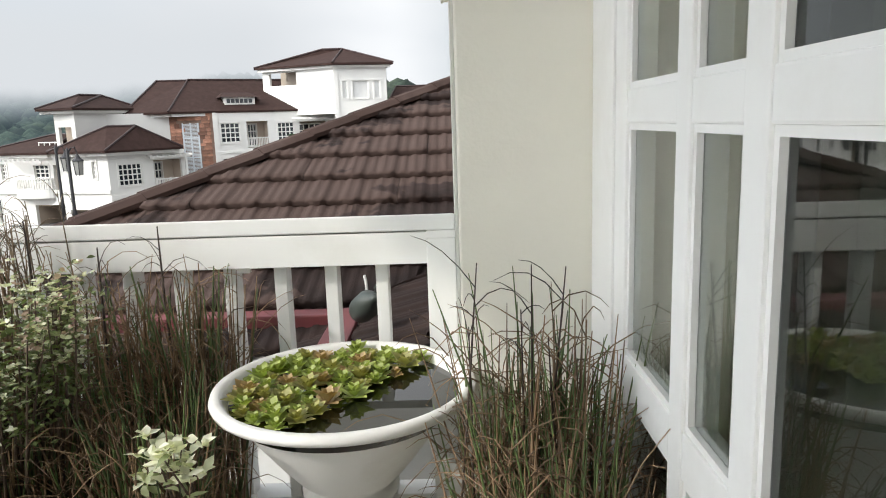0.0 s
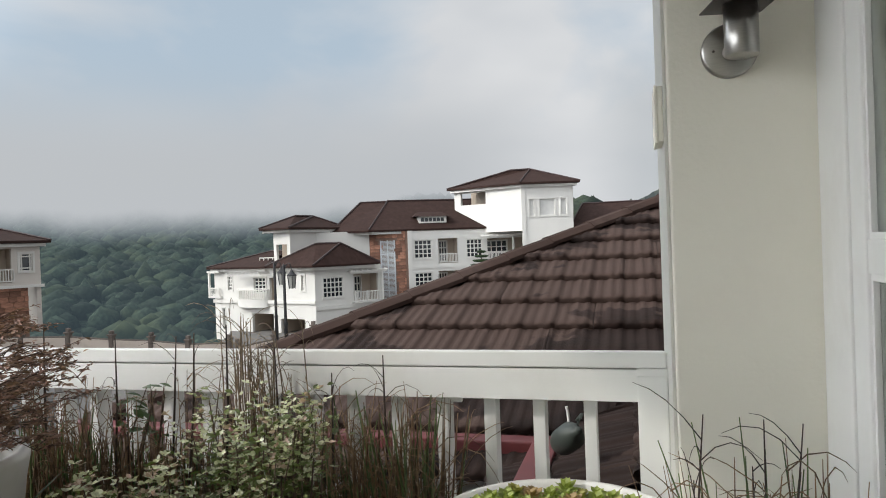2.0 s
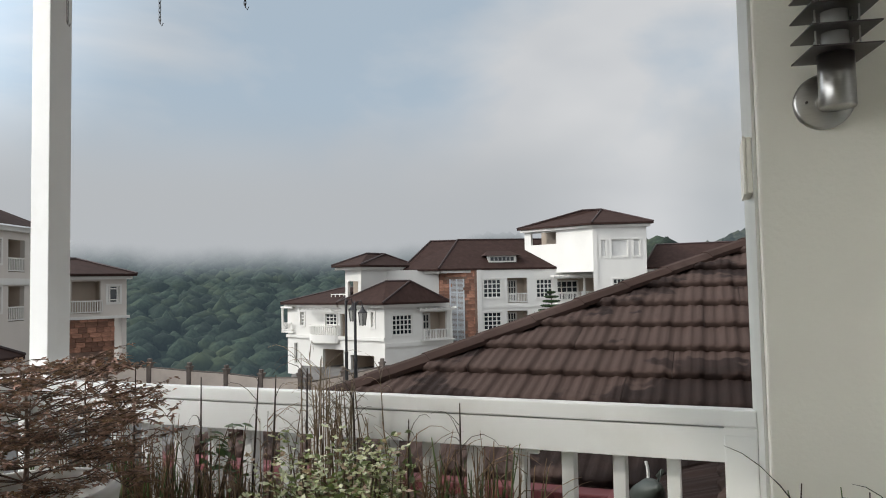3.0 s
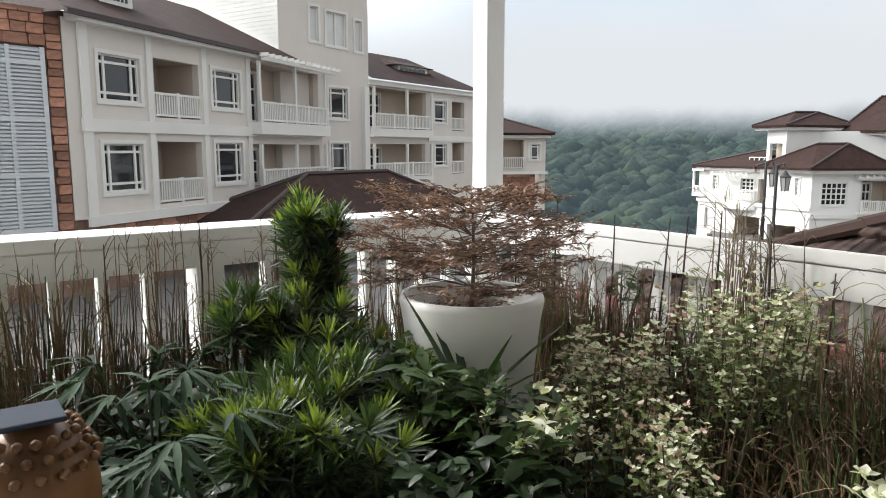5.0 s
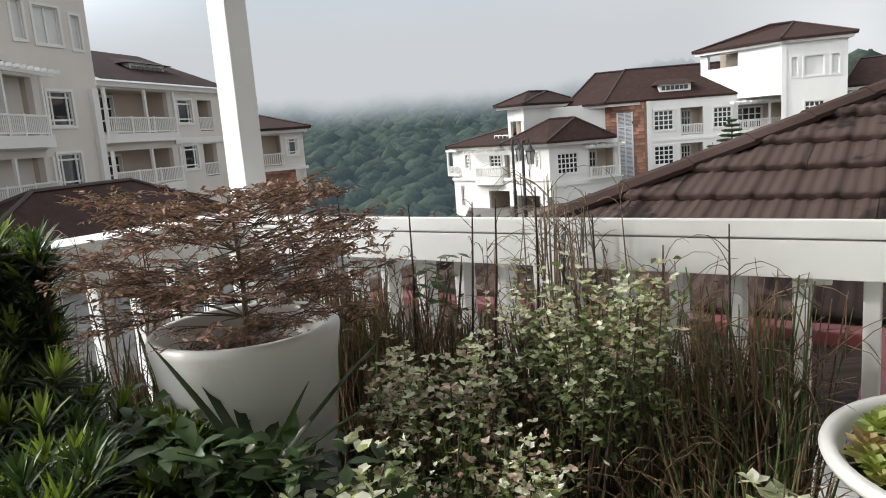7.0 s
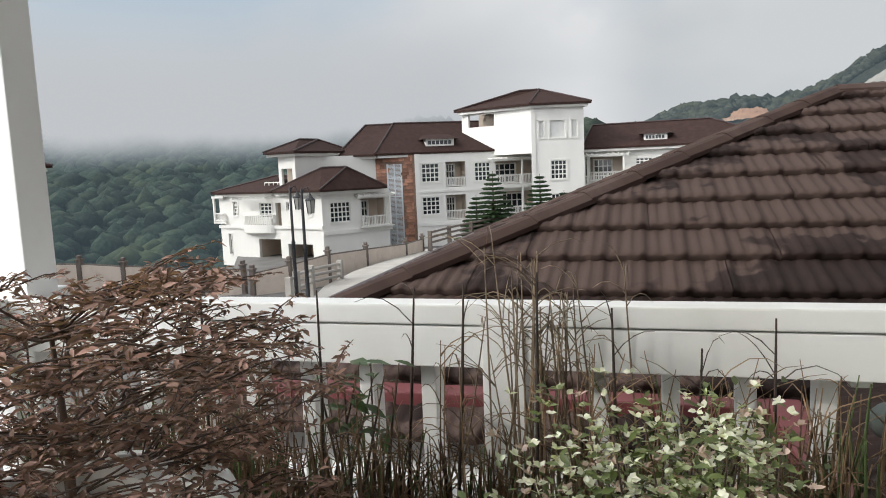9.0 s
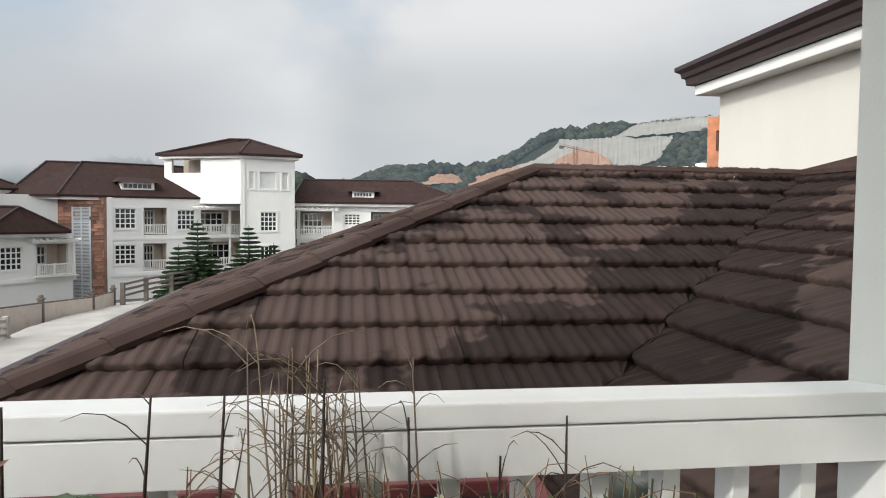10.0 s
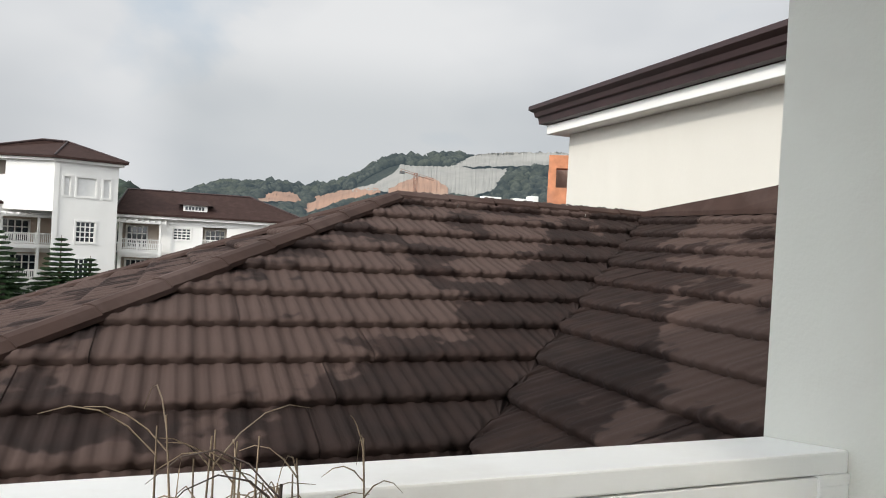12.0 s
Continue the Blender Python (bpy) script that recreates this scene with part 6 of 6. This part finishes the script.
def bush(name, centre, radius, n, leaf, material, seed, label, category="shrub", flowers=(), stems=18, base_z=0.1, width=0.4):
    """A loose leafy shrub: branching stems and leaves in an uneven crown, with blossom where it flowers."""
    rng = random.Random(seed)
    c = Vector(centre)
    th = tagged(empty(name, c.x, c.y, 0), label, category)
    wood, leaves = Heap(), Heap()
    tips = []
    for _ in range(stems):
        d = rnd_dir(rng, 0.5)
        tip = c + Vector((d.x * radius[0], d.y * radius[1], d.z * radius[2])) * rng.uniform(0.6, 1.05)
        foot = Vector((c.x + rng.gauss(0, 0.04), c.y + rng.gauss(0, 0.04), base_z))
        mid = foot.lerp(tip, 0.55) + Vector((rng.gauss(0, 0.03), rng.gauss(0, 0.03), 0.04))
        wood.stem([foot, mid, tip], [0.005, 0.0035, 0.0015], 4)
        tips.append((mid, tip))
    for _ in range(n):
        m, t = rng.choice(tips)
        p = m.lerp(t, rng.uniform(0.25, 1.05)) + Vector((rng.gauss(0, radius[0] * 0.16), rng.gauss(0, radius[1] * 0.16), rng.gauss(0, radius[2] * 0.14)))
        d = rnd_dir(rng, 0.2)
        L = leaf * rng.uniform(0.45, 1.5)
        leaves.leaf(p, d, Vector((rng.gauss(0, 0.4), rng.gauss(0, 0.4), 1)), L, L * width, rng.uniform(0, 0.35))
    rel(wood.make("branch", BARK, th), th.location)
    rel(leaves.make("leaves", material, th), th.location)
    for fm, count, size, nm in flowers:
        fl = Heap()
        for _ in range(count):
            m, t = rng.choice(tips)
            p = m.lerp(t, rng.uniform(0.6, 1.1)) + Vector((rng.gauss(0, radius[0] * 0.15), rng.gauss(0, radius[1] * 0.15), rng.gauss(0.01, radius[2] * 0.12)))
            for _k in range(rng.randint(3, 5)):
                fl.leaf(p, rnd_dir(rng, 0.6), (rng.gauss(0, 0.5), rng.gauss(0, 0.5), 1), size * rng.uniform(0.7, 1.2), size * 0.6, 0.1)
        rel(fl.make(nm, fm, th), th.location)
    return th


bush("jasmine_shrub", (-0.53, 1.98, 0.86), (0.20, 0.12, 0.19), 2300, 0.020, LEAF_BUSH, 41, "loose green shrub with small white flowers among the horsetail", flowers=((LEAF_PALE, 120, 0.015, "pale_leaf"), (PETAL, 330, 0.015, "blossom"), (PETAL_PINK, 120, 0.015, "faded_blossom")), stems=40)
bush("jasmine_shrub", (-0.82, 1.84, 0.73), (0.17, 0.11, 0.16), 900, 0.023, LEAF_BUSH, 42, "straggling shrub with faded white and pink blossom", flowers=((PETAL, 300, 0.017, "blossom"), (PETAL_PINK, 240, 0.017, "faded_blossom")), stems=30)
bush("jasmine_shrub", (-0.60, 1.62, 0.64), (0.24, 0.13, 0.15), 700, 0.023, LEAF_BUSH, 52, "low straggling shrub with pale leaves and small white flowers", flowers=((LEAF_PALE, 60, 0.016, "pale_leaf"), (PETAL, 180, 0.016, "blossom"), (PETAL_PINK, 110, 0.016, "faded_blossom")), stems=34)
bush("ground_shrub", (-1.00, 1.36, 0.48), (0.40, 0.32, 0.25), 2600, 0.062, LEAF_DARK, 43, "dark green broad-leaved planting under the shrubs", stems=60)
bush("ground_shrub", (-0.58, 1.36, 0.44), (0.40, 0.38, 0.22), 2300, 0.05, LEAF_DARK, 44, "dark green broad-leaved planting beside the white bowl", stems=50)
bush("ground_shrub", (-1.48, 0.85, 0.42), (0.44, 0.55, 0.28), 3600, 0.07, LEAF_DARK, 45, "dark green leafy planting along the side railing", stems=60)
bush("ground_shrub", (-1.02, 0.90, 0.36), (0.34, 0.34, 0.20), 1500, 0.06, LEAF_DARK, 40, "dark green low planting in the terrace corner", stems=40)
bush("variegated_shrub", (-0.86, 1.50, 0.68), (0.20, 0.12, 0.09), 170, 0.05, LEAF_MID, 46, "low shrub with white bracts and pale leaves", flowers=((LEAF_PALE, 9, 0.036, "pale_leaf"), (PETAL, 15, 0.036, "white_bract")), stems=16, base_z=0.2)
bush("bougainvillea", (-0.125, 1.78, 0.66), (0.08, 0.06, 0.06), 34, 0.04, LEAF_PALE, 47, "white bougainvillea spray leaning on the white bowl", flowers=((PETAL, 30, 0.034, "white_bract"),), stems=9, base_z=0.2)
bush("bougainvillea", (-0.42, 1.30, 0.55), (0.12, 0.10, 0.07), 120, 0.04, LEAF_MID, 48, "green shrub with a few white bracts low in the planting", flowers=((PETAL, 16, 0.036, "white_bract"),), stems=10, base_z=0.2)
bush("ground_shrub", (-1.16, 1.50, 0.66), (0.27, 0.13, 0.14), 950, 0.065, LEAF_MID, 54, "green broad-leaved shrub at the foot of the tall pot", stems=20)
bush("leafy_climber", (-1.1, 2.26, 0.92), (0.14, 0.05, 0.10), 46, 0.05, LEAF_MID, 49, "few green climbing leaves before the railing", stems=8, base_z=0.3)


def narrow_leaf_shrub(name, regions, label, seed):
    """An evergreen of strap leaves in dense rosettes at the shoot ends: regions of centre, spread and number."""
    rng = random.Random(seed)
    x, y = regions[0][0][0], regions[0][0][1]
    th = tagged(empty(name, x, y, 0), label, "shrub")
    wood, dark, mid, tip = Heap(), Heap(), Heap(), Heap()
    for (cx, cy, cz), (sx, sy, sz), count in regions:
        for _ in range(count):
            d = Vector((rng.gauss(0, 1), rng.gauss(0, 1), rng.gauss(0, 1))).normalized() * rng.random() ** 0.4
            p = Vector((cx + d.x * sx, cy + d.y * sy, cz + d.z * sz))
            foot = Vector((cx + d.x * sx * 0.25, cy + d.y * sy * 0.25, max(0.03, p.z - 0.30)))
            wood.stem([foot, foot.lerp(p, 0.6) + Vector((0, 0, 0.02)), p], [0.005, 0.004, 0.003], 4)
            out = Vector((d.x * 0.7, d.y * 0.7, 1.0)).normalized()
            a1 = out.orthogonal().normalized()
            a2 = out.cross(a1)
            young = d.z > -0.2 and rng.random() < 0.62
            n = 42
            for k in range(n):
                f = k / n
                ang = k * 2.4
                spread = 1.25 - 1.0 * f + rng.gauss(0, 0.08)
                dd = out * math.cos(spread) + (a1 * math.cos(ang) + a2 * math.sin(ang)) * math.sin(spread)
                L = (0.115 - 0.035 * f) * rng.uniform(0.75, 1.15)
                heap = tip if young and f > 0.6 else (mid if f > 0.35 else dark)
                heap.leaf(p - out * 0.05 * (1 - f), dd, out, L * 1.05, 0.0092, rng.uniform(0.0, 0.3), 0.2)
    for heap, m, nm in ((wood, BARK, "stem"), (dark, LEAF_DARK, "old_leaf"), (mid, LEAF_MID, "leaf"), (tip, LEAF_TIP, "young_leaf")):
        if heap.v:
            rel(heap.make(nm, m, th), th.location)


narrow_leaf_shrub("narrow_leaf_shrub", [((-1.775, 1.385, 1.08), (0.075, 0.075, 0.17), 24), ((-1.69, 1.46, 1.05), (0.05, 0.05, 0.12), 9), ((-1.74, 1.40, 0.94), (0.10, 0.10, 0.11), 18), ((-1.68, 1.36, 0.80), (0.20, 0.20, 0.14), 40), ((-1.72, 1.12, 0.82), (0.10, 0.12, 0.10), 18), ((-1.50, 1.32, 0.66), (0.24, 0.26, 0.14), 48)], "tall dark evergreen shrub with strap leaves and yellow-green tips", 51)
narrow_leaf_shrub("narrow_leaf_shrub", [((-1.24, 1.18, 0.63), (0.34, 0.32, 0.14), 90), ((-1.14, 0.96, 0.65), (0.20, 0.16, 0.09), 30), ((-1.28, 1.46, 0.64), (0.14, 0.12, 0.08), 18)], "low strap-leaved evergreen with bright green tufts", 53)


def fan_plant(x, y, z, seed, label):
    """A plant with large deeply cut leaves on long stalks."""
    rng = random.Random(seed)
    th = tagged(empty("split_leaf_plant", x, y, 0), label, "plant")
    wood, lv = Heap(), Heap()
    for k in range(14):
        a = 2 * math.pi * k / 8 + rng.uniform(-0.3, 0.3)
        R = rng.uniform(0.12, 0.24)
        c = Vector((x + R * math.cos(a), y + R * math.sin(a), z + rng.uniform(-0.16, 0.05)))
        wood.stem([(x, y, 0.05), (x + R * 0.3 * math.cos(a), y + R * 0.3 * math.sin(a), z * 0.7), c], [0.006, 0.005, 0.003], 4)
        for j in range(9):
            b = a + (j - 4) * 0.33 + rng.uniform(-0.1, 0.1)
            L = 0.16 * (1 - 0.07 * abs(j - 4)) * rng.uniform(0.85, 1.1)
            lv.leaf(c, (math.cos(b), math.sin(b), rng.uniform(-0.5, 0.5)), (0, 0, 1), L, 0.017, 0.35, 0.3, 0.5)
    rel(wood.make("stalk", LEAF_DARK, th), th.location)
    rel(lv.make("leaves", LEAF_FAN, th), th.location)


LEAF_FAN = leaf_mat("deep_green_fan_leaf", (0.020, 0.048, 0.018), 0.75, 0.45, 0.15)
fan_plant(-1.22, 0.74, 0.74, 61, "green plant with large deeply cut leaves by the statue")
fan_plant(-1.58, 0.84, 0.72, 62, "green plant with deeply cut leaves near the side railing")


def agave(x, y, z, seed):
    rng = random.Random(seed)
    th = tagged(empty("strap_leaf_plant", x, y, 0), "dark green strap-leaved plant beside the tall pot", "plant")
    lv = Heap()
    for k in range(8):
        a = rng.uniform(0, 6.28)
        L = rng.uniform(0.30, 0.46)
        up = rng.uniform(0.6, 1.6)
        d = Vector((math.cos(a), math.sin(a), up)).normalized()
        side = d.cross(Vector((0, 0, 1))).normalized()
        base = Vector((x, y, z))
        k0 = len(lv.v)
        for i in range(6):
            f = i / 5
            p = base + d * L * f - Vector((0, 0, 0.10 * f * f * L / up))
            w = 0.014 * (1 - f ** 2.2) + 0.001
            lv.v += [p - side * w + Vector((0, 0, w * 0.5)), p, p + side * w + Vector((0, 0, w * 0.5))]
        for i in range(5):
            q = k0 + 3 * i
            lv.f += [(q, q + 1, q + 4, q + 3), (q + 1, q + 2, q + 5, q + 4)]
    rel(lv.make("leaves", LEAF_DARK, th), th.location)
    st = Heap()
    st.stem([(x, y, 0.02), (x, y, z + 0.02)], [0.02, 0.02], 6)
    rel(st.make("stem", BARK, th), th.location)


agave(-1.10, 1.56, 0.60, 66)


# ---- pots ----
def bowl_pot():
    """The wide white pedestal bowl with water and floating rosettes."""
    cx, cy, R, Z = 0.20, 2.035, 0.300, 0.724
    th = tagged(empty("water_bowl", cx, cy, 0), "wide white pedestal bowl filled with dark water", "planter")
    prof = [(0.0, 0.0), (0.16, 0.0), (0.165, 0.03), (0.12, 0.06), (0.10, 0.14), (0.085, 0.30), (0.10, 0.44), (0.112, 0.455), (0.114, 0.470), (0.100, 0.480),
            (0.122, 0.502), (0.165, 0.555), (0.212, 0.62), (0.250, 0.68), (0.264, 0.70), (R, 0.704), (R + 0.004, 0.714), (R, Z), (R - 0.018, Z + 0.002), (R - 0.028, 0.714),
            (R - 0.052, 0.672), (0.15, 0.57), (0.08, 0.51), (0.0, 0.49)]
    rel(part("bowl", lathe(prof, cx, cy, 72), POT, th, smooth=True), th.location)
    wz = Z - 0.026
    rel(part("water", lathe([(0.0, wz), (R - 0.031, wz), (R - 0.05, wz - 0.03), (0, wz - 0.03)], cx, cy, 48), WATER, th, "dark still water"), th.location)
    rng = random.Random(71)
    placed = []
    tries = 0
    while len(placed) < 80 and tries < 6000:
        tries += 1
        a, r = rng.random() * 6.28, (R - 0.055) * math.sqrt(rng.random())
        x, y = cx + r * math.cos(a), cy + r * math.sin(a)
        # open water towards the window side of the bowl
        if (x - cx) * 0.86 - (y - cy) * 0.62 > 0.06:
            continue
        if any((x - px) ** 2 + (y - py) ** 2 < 0.036 ** 2 for px, py in placed):
            continue
        placed.append((x, y))
    for x, y in placed:
        dry = rng.random() < 0.42
        t = tagged(empty("water_lettuce", x, y, wz), "yellow-green floating water lettuce rosette" if not dry else "browning floating water lettuce rosette", "water plant", "rosettes on the water")
        lv = Heap()
        s = rng.uniform(0.65, 1.3)
        for ring, (n, up, L) in enumerate(((7, 0.4, 0.040), (6, 1.0, 0.036), (4, 2.0, 0.028))):
            for k in range(n):
                a = 2 * math.pi * k / n + ring * 0.5 + rng.uniform(-0.2, 0.2)
                lv.leaf((0, 0, 0.004 + 0.004 * ring), (math.cos(a), math.sin(a), up + rng.uniform(-0.1, 0.15)), (-math.cos(a), -math.sin(a), 1), L * s * rng.uniform(0.8, 1.2), 0.021 * s, 0.05, 0.3, 0.66)
        lv.make("leaves", LETTUCE_DRY if dry and rng.random() < 0.35 else (LETTUCE_OLIVE if dry else LETTUCE), t)


TWIG = leaf_mat("dry_twig_brown", (0.11, 0.07, 0.052), 0.8, 0.4, 0.0)


def tall_pot():
    """The tall white pot with a dead tiered shrub."""
    cx, cy, Z = -1.335, 1.752, 0.885
    R = 0.232
    th = tagged(empty("tall_pot", cx, cy, 0), "tall tapered white pot with dry soil", "planter")
    prof = [(0.0, 0.0), (0.15, 0.0), (0.16, 0.02), (0.185, 0.45), (R - 0.012, 0.80), (R, Z - 0.02), (R - 0.004, Z), (R - 0.022, Z), (R - 0.03, Z - 0.02), (R - 0.045, 0.74), (0.0, 0.72)]
    rel(part("pot", lathe(prof, cx, cy, 64), POT, th, smooth=True), th.location)
    rel(part("soil", lathe([(0.0, 0.80), (0.1, 0.805), (R - 0.040, 0.79), (R - 0.055, 0.765), (0, 0.765)], cx, cy, 40), SOIL, th), th.location)
    rng = random.Random(81)
    t2 = tagged(empty("dead_shrub", cx, cy, 0.82), "dried brown shrub with level tiered branches in the tall pot", "shrub")
    wood, lv = Heap(), Heap()
    wood.stem([(cx, cy, 0.78), (cx + 0.01, cy, 0.98), (cx - 0.01, cy + 0.01, 1.16)], [0.009, 0.006, 0.003], 7)
    for z, R2, n in ((0.955, 0.33, 16), (0.99, 0.35, 15), (1.05, 0.35, 17), (1.12, 0.34, 17), (1.19, 0.33, 17)):
        for k in range(n):
            a = 2 * math.pi * k / n + rng.uniform(-0.25, 0.25)
            L = R2 * rng.uniform(0.6, 1.12)
            p0 = Vector((cx, cy, z - 0.05))
            p1 = p0 + Vector((math.cos(a) * L * 0.5, math.sin(a) * L * 0.5, 0.03 + rng.gauss(0, 0.03))) + Vector((rng.gauss(0, 0.02), rng.gauss(0, 0.02), 0))
            p2 = p0 + Vector((math.cos(a + 0.15) * L, math.sin(a + 0.15) * L, 0.04 + rng.gauss(0, 0.035)))
            wood.stem([p0, p1, p2], [0.0022, 0.0016, 0.0008], 4)
            for _ in range(11):
                f = rng.uniform(0.0, 1.0)
                q = p1.lerp(p2, f)
                b = a + rng.choice((-1, 1)) * rng.uniform(0.5, 1.2)
                l2 = rng.uniform(0.05, 0.13)
                q2 = q + Vector((math.cos(b) * l2, math.sin(b) * l2, rng.uniform(-0.01, 0.035)))
                wood.stem([q, q.lerp(q2, 0.5) + Vector((0, 0, 0.006)), q2], [0.0018, 0.0013, 0.0006], 3)
                for _k in range(15):
                    pp = q.lerp(q2, rng.uniform(0.2, 1.05))
                    s = rng.uniform(0.009, 0.018)
                    lv.leaf(pp, rnd_dir(rng, 0.1), (rng.gauss(0, 0.5), rng.gauss(0, 0.5), 1), s * 1.35, s * 0.42, 0.2, 0.5)
    rel(wood.make("branch", TWIG, t2), t2.location)
    rel(lv.make("leaves", DEAD_LEAF, t2), t2.location)
    lit = Heap()
    for _ in range(700):
        a, r = rng.random() * 6.28, (R - 0.05) * math.sqrt(rng.random())
        s = rng.uniform(0.01, 0.022)
        lit.leaf((cx + r * math.cos(a), cy + r * math.sin(a), 0.806 + rng.random() * 0.025), rnd_dir(rng, -0.3), (rng.gauss(0, 0.4), rng.gauss(0, 0.4), 1), s * 1.3, s * 0.45, 0.1, 0.5)
    ob = lit.make("leaf_litter", DEAD_LEAF)
    tagged(ob, "fallen brown leaves on the soil of the tall pot", "leaves", kind="stuff")


bowl_pot()
tall_pot()


# ---- small fittings ----
def wall_sconce():
    x, y, z = 0.610, 2.12, 1.782
    th = tagged(empty("wall_light", x, y, z), "brushed steel outdoor wall light with square louvre vanes", "wall light")

    def put(nm, bm, m, lab="", smooth=False):
        return rel(part(nm, bm, m, th, lab, smooth), th.location)

    bm = lathe([(0.0, 0.0), (0.056, 0.0), (0.06, 0.004), (0.06, 0.016), (0.054, 0.02), (0.0, 0.02)], 0, 0, 40)
    bmesh.ops.transform(bm, matrix=pose(x, y - 0.001, z, 90, 0, 0), verts=bm.verts)
    put("backplate", bm, STEEL, "round brushed steel backplate", True)
    for dx in (-0.034, 0.034):
        bm = lathe([(0.0, 0.0), (0.003, 0.0), (0.003, 0.003), (0.0, 0.004)], 0, 0, 10)
        bmesh.ops.transform(bm, matrix=pose(x + dx, y - 0.021, z, 90, 0, 0), verts=bm.verts)
        put("screw", bm, DARK_STEEL)
    bm = bmesh.new()
    tube(bm, [(x, y - 0.018, z - 0.005), (x, y - 0.06, z - 0.005)], 0.016, 12)
    put("arm", bm, STEEL)
    cy = y - 0.085
    x = x + 0.016
    put("body", lathe([(0.0, z - 0.032), (0.033, z - 0.031), (0.035, z - 0.028), (0.035, z + 0.085), (0.0, z + 0.085)], x, cy, 40), STEEL, "steel tube body", True)
    put("diffuser", lathe([(0.027, z + 0.085), (0.027, z + 0.27), (0.0, z + 0.27)], x, cy, 32), CLEAR, "greyish glass cylinder", True)
    put("cap", lathe([(0.034, z + 0.255), (0.034, z + 0.325), (0.030, z + 0.33), (0.0, z + 0.33)], x, cy, 32), STEEL, "", True)
    for k in range(4):
        zz = z + 0.080 + 0.0445 * k
        bm = box(-0.066, -0.066, 0.0, 0.066, 0.066, 0.003)
        bmesh.ops.transform(bm, matrix=pose(x, cy, zz, 0, 0, 12), verts=bm.verts)
        put("vane", bm, DARK_STEEL, "square dark steel vane")
    for dx, dy in ((-0.04, -0.033), (0.04, -0.033), (0.04, 0.04), (-0.033, 0.04)):
        bm = bmesh.new()
        tube(bm, [(x + dx, cy + dy, z + 0.085), (x + dx, cy + dy, z + 0.26)], 0.0018, 6)
        put("rod", bm, STEEL)


def statue_head():
    """A carved head with rows of knobs for hair and a flat slate on top, as one plain mesh."""
    cx, cy, z0 = -0.905, 0.475, 0.600
    bm = bmesh.new()
    bmesh.ops.create_icosphere(bm, subdivisions=4, radius=1.0)
    for v in bm.verts:
        c = v.co
        c.x, c.y, c.z = cx + c.x * 0.105, cy + c.y * 0.10, z0 + 0.17 + c.z * 0.17 * (1.0 if c.z < 0 else 0.78)
    for row in range(3):
        z = z0 + 0.235 + 0.024 * row
        R = 0.103 - 0.014 * row
        for k in range(18):
            a = 2 * math.pi * k / 18 + row * 0.17
            bmesh.ops.create_icosphere(bm, subdivisions=1, radius=0.010, matrix=Matrix.Translation((cx + R * math.cos(a), cy + R * 0.95 * math.sin(a), z)))
    bmesh.ops.create_cone(bm, cap_ends=True, segments=24, radius1=0.13, radius2=0.14, depth=z0, matrix=Matrix.Translation((cx, cy, z0 / 2)))
    tagged(obj_from("head_statue", bm, mat("gilded_terracotta", (0.17, 0.075, 0.025), 0.45, 0.2, vary=0.3, scale=9, stain=(0.06, 0.03, 0.02), stain_amt=0.7, stain_scale=6), True), "gilded brown terracotta head statue on a plinth", "statue")
    tagged(obj_from("slate_slab", box(cx - 0.05, cy - 0.05, z0 + 0.302, cx + 0.05, cy + 0.05, z0 + 0.312, bevel=0.004), mat("blue_slate", (0.018, 0.028, 0.05), 0.85, vary=0.2)), "blue-grey slab lying on the statue's head", "slab")


def rail_tag():
    tagged(obj_from("rail_tag", box(-0.165, 2.455, 0.897, -0.125, 2.475, 0.913, bevel=0.002), WHITE), "small white clip under the railing band", "clip")


def hanging_chain(x, y, z0):
    """A thin steel chain of oval links hanging from the ceiling, with a hook at its end."""
    th = tagged(empty("hanging_chain", x, y, 2.95), "thin steel chain with a hook hanging from the ceiling", "chain", "chains under the ceiling")
    z, k = 2.95, 0
    while z > z0 + 0.03:
        ring = [(math.cos(a) * 0.0045, math.sin(a) * 0.011) for a in [2 * math.pi * i / 10 for i in range(11)]]
        bm = bmesh.new()
        tube(bm, [((u, 0, z - 2.95 - 0.010 + w) if k % 2 else (0, u, z - 2.95 - 0.010 + w)) for u, w in ring], 0.0016, 5)
        part("link", bm, DARK_STEEL, th)
        z -= 0.018
        k += 1
    bm = bmesh.new()
    tube(bm, [(0, 0, z - 2.95 + 0.008), (0.002, 0, z - 2.95 - 0.008), (0.010, 0, z - 2.95 - 0.018), (0.016, 0, z - 2.95 - 0.008)], 0.002, 6)
    part("hook", bm, DARK_STEEL, th)


for spot in ((-1.535, 2.45, 2.39), (-1.15, 2.45, 2.383), (-1.97, 2.42, 2.44)):
    hanging_chain(*spot)
wall_sconce()
statue_head()
rail_tag()
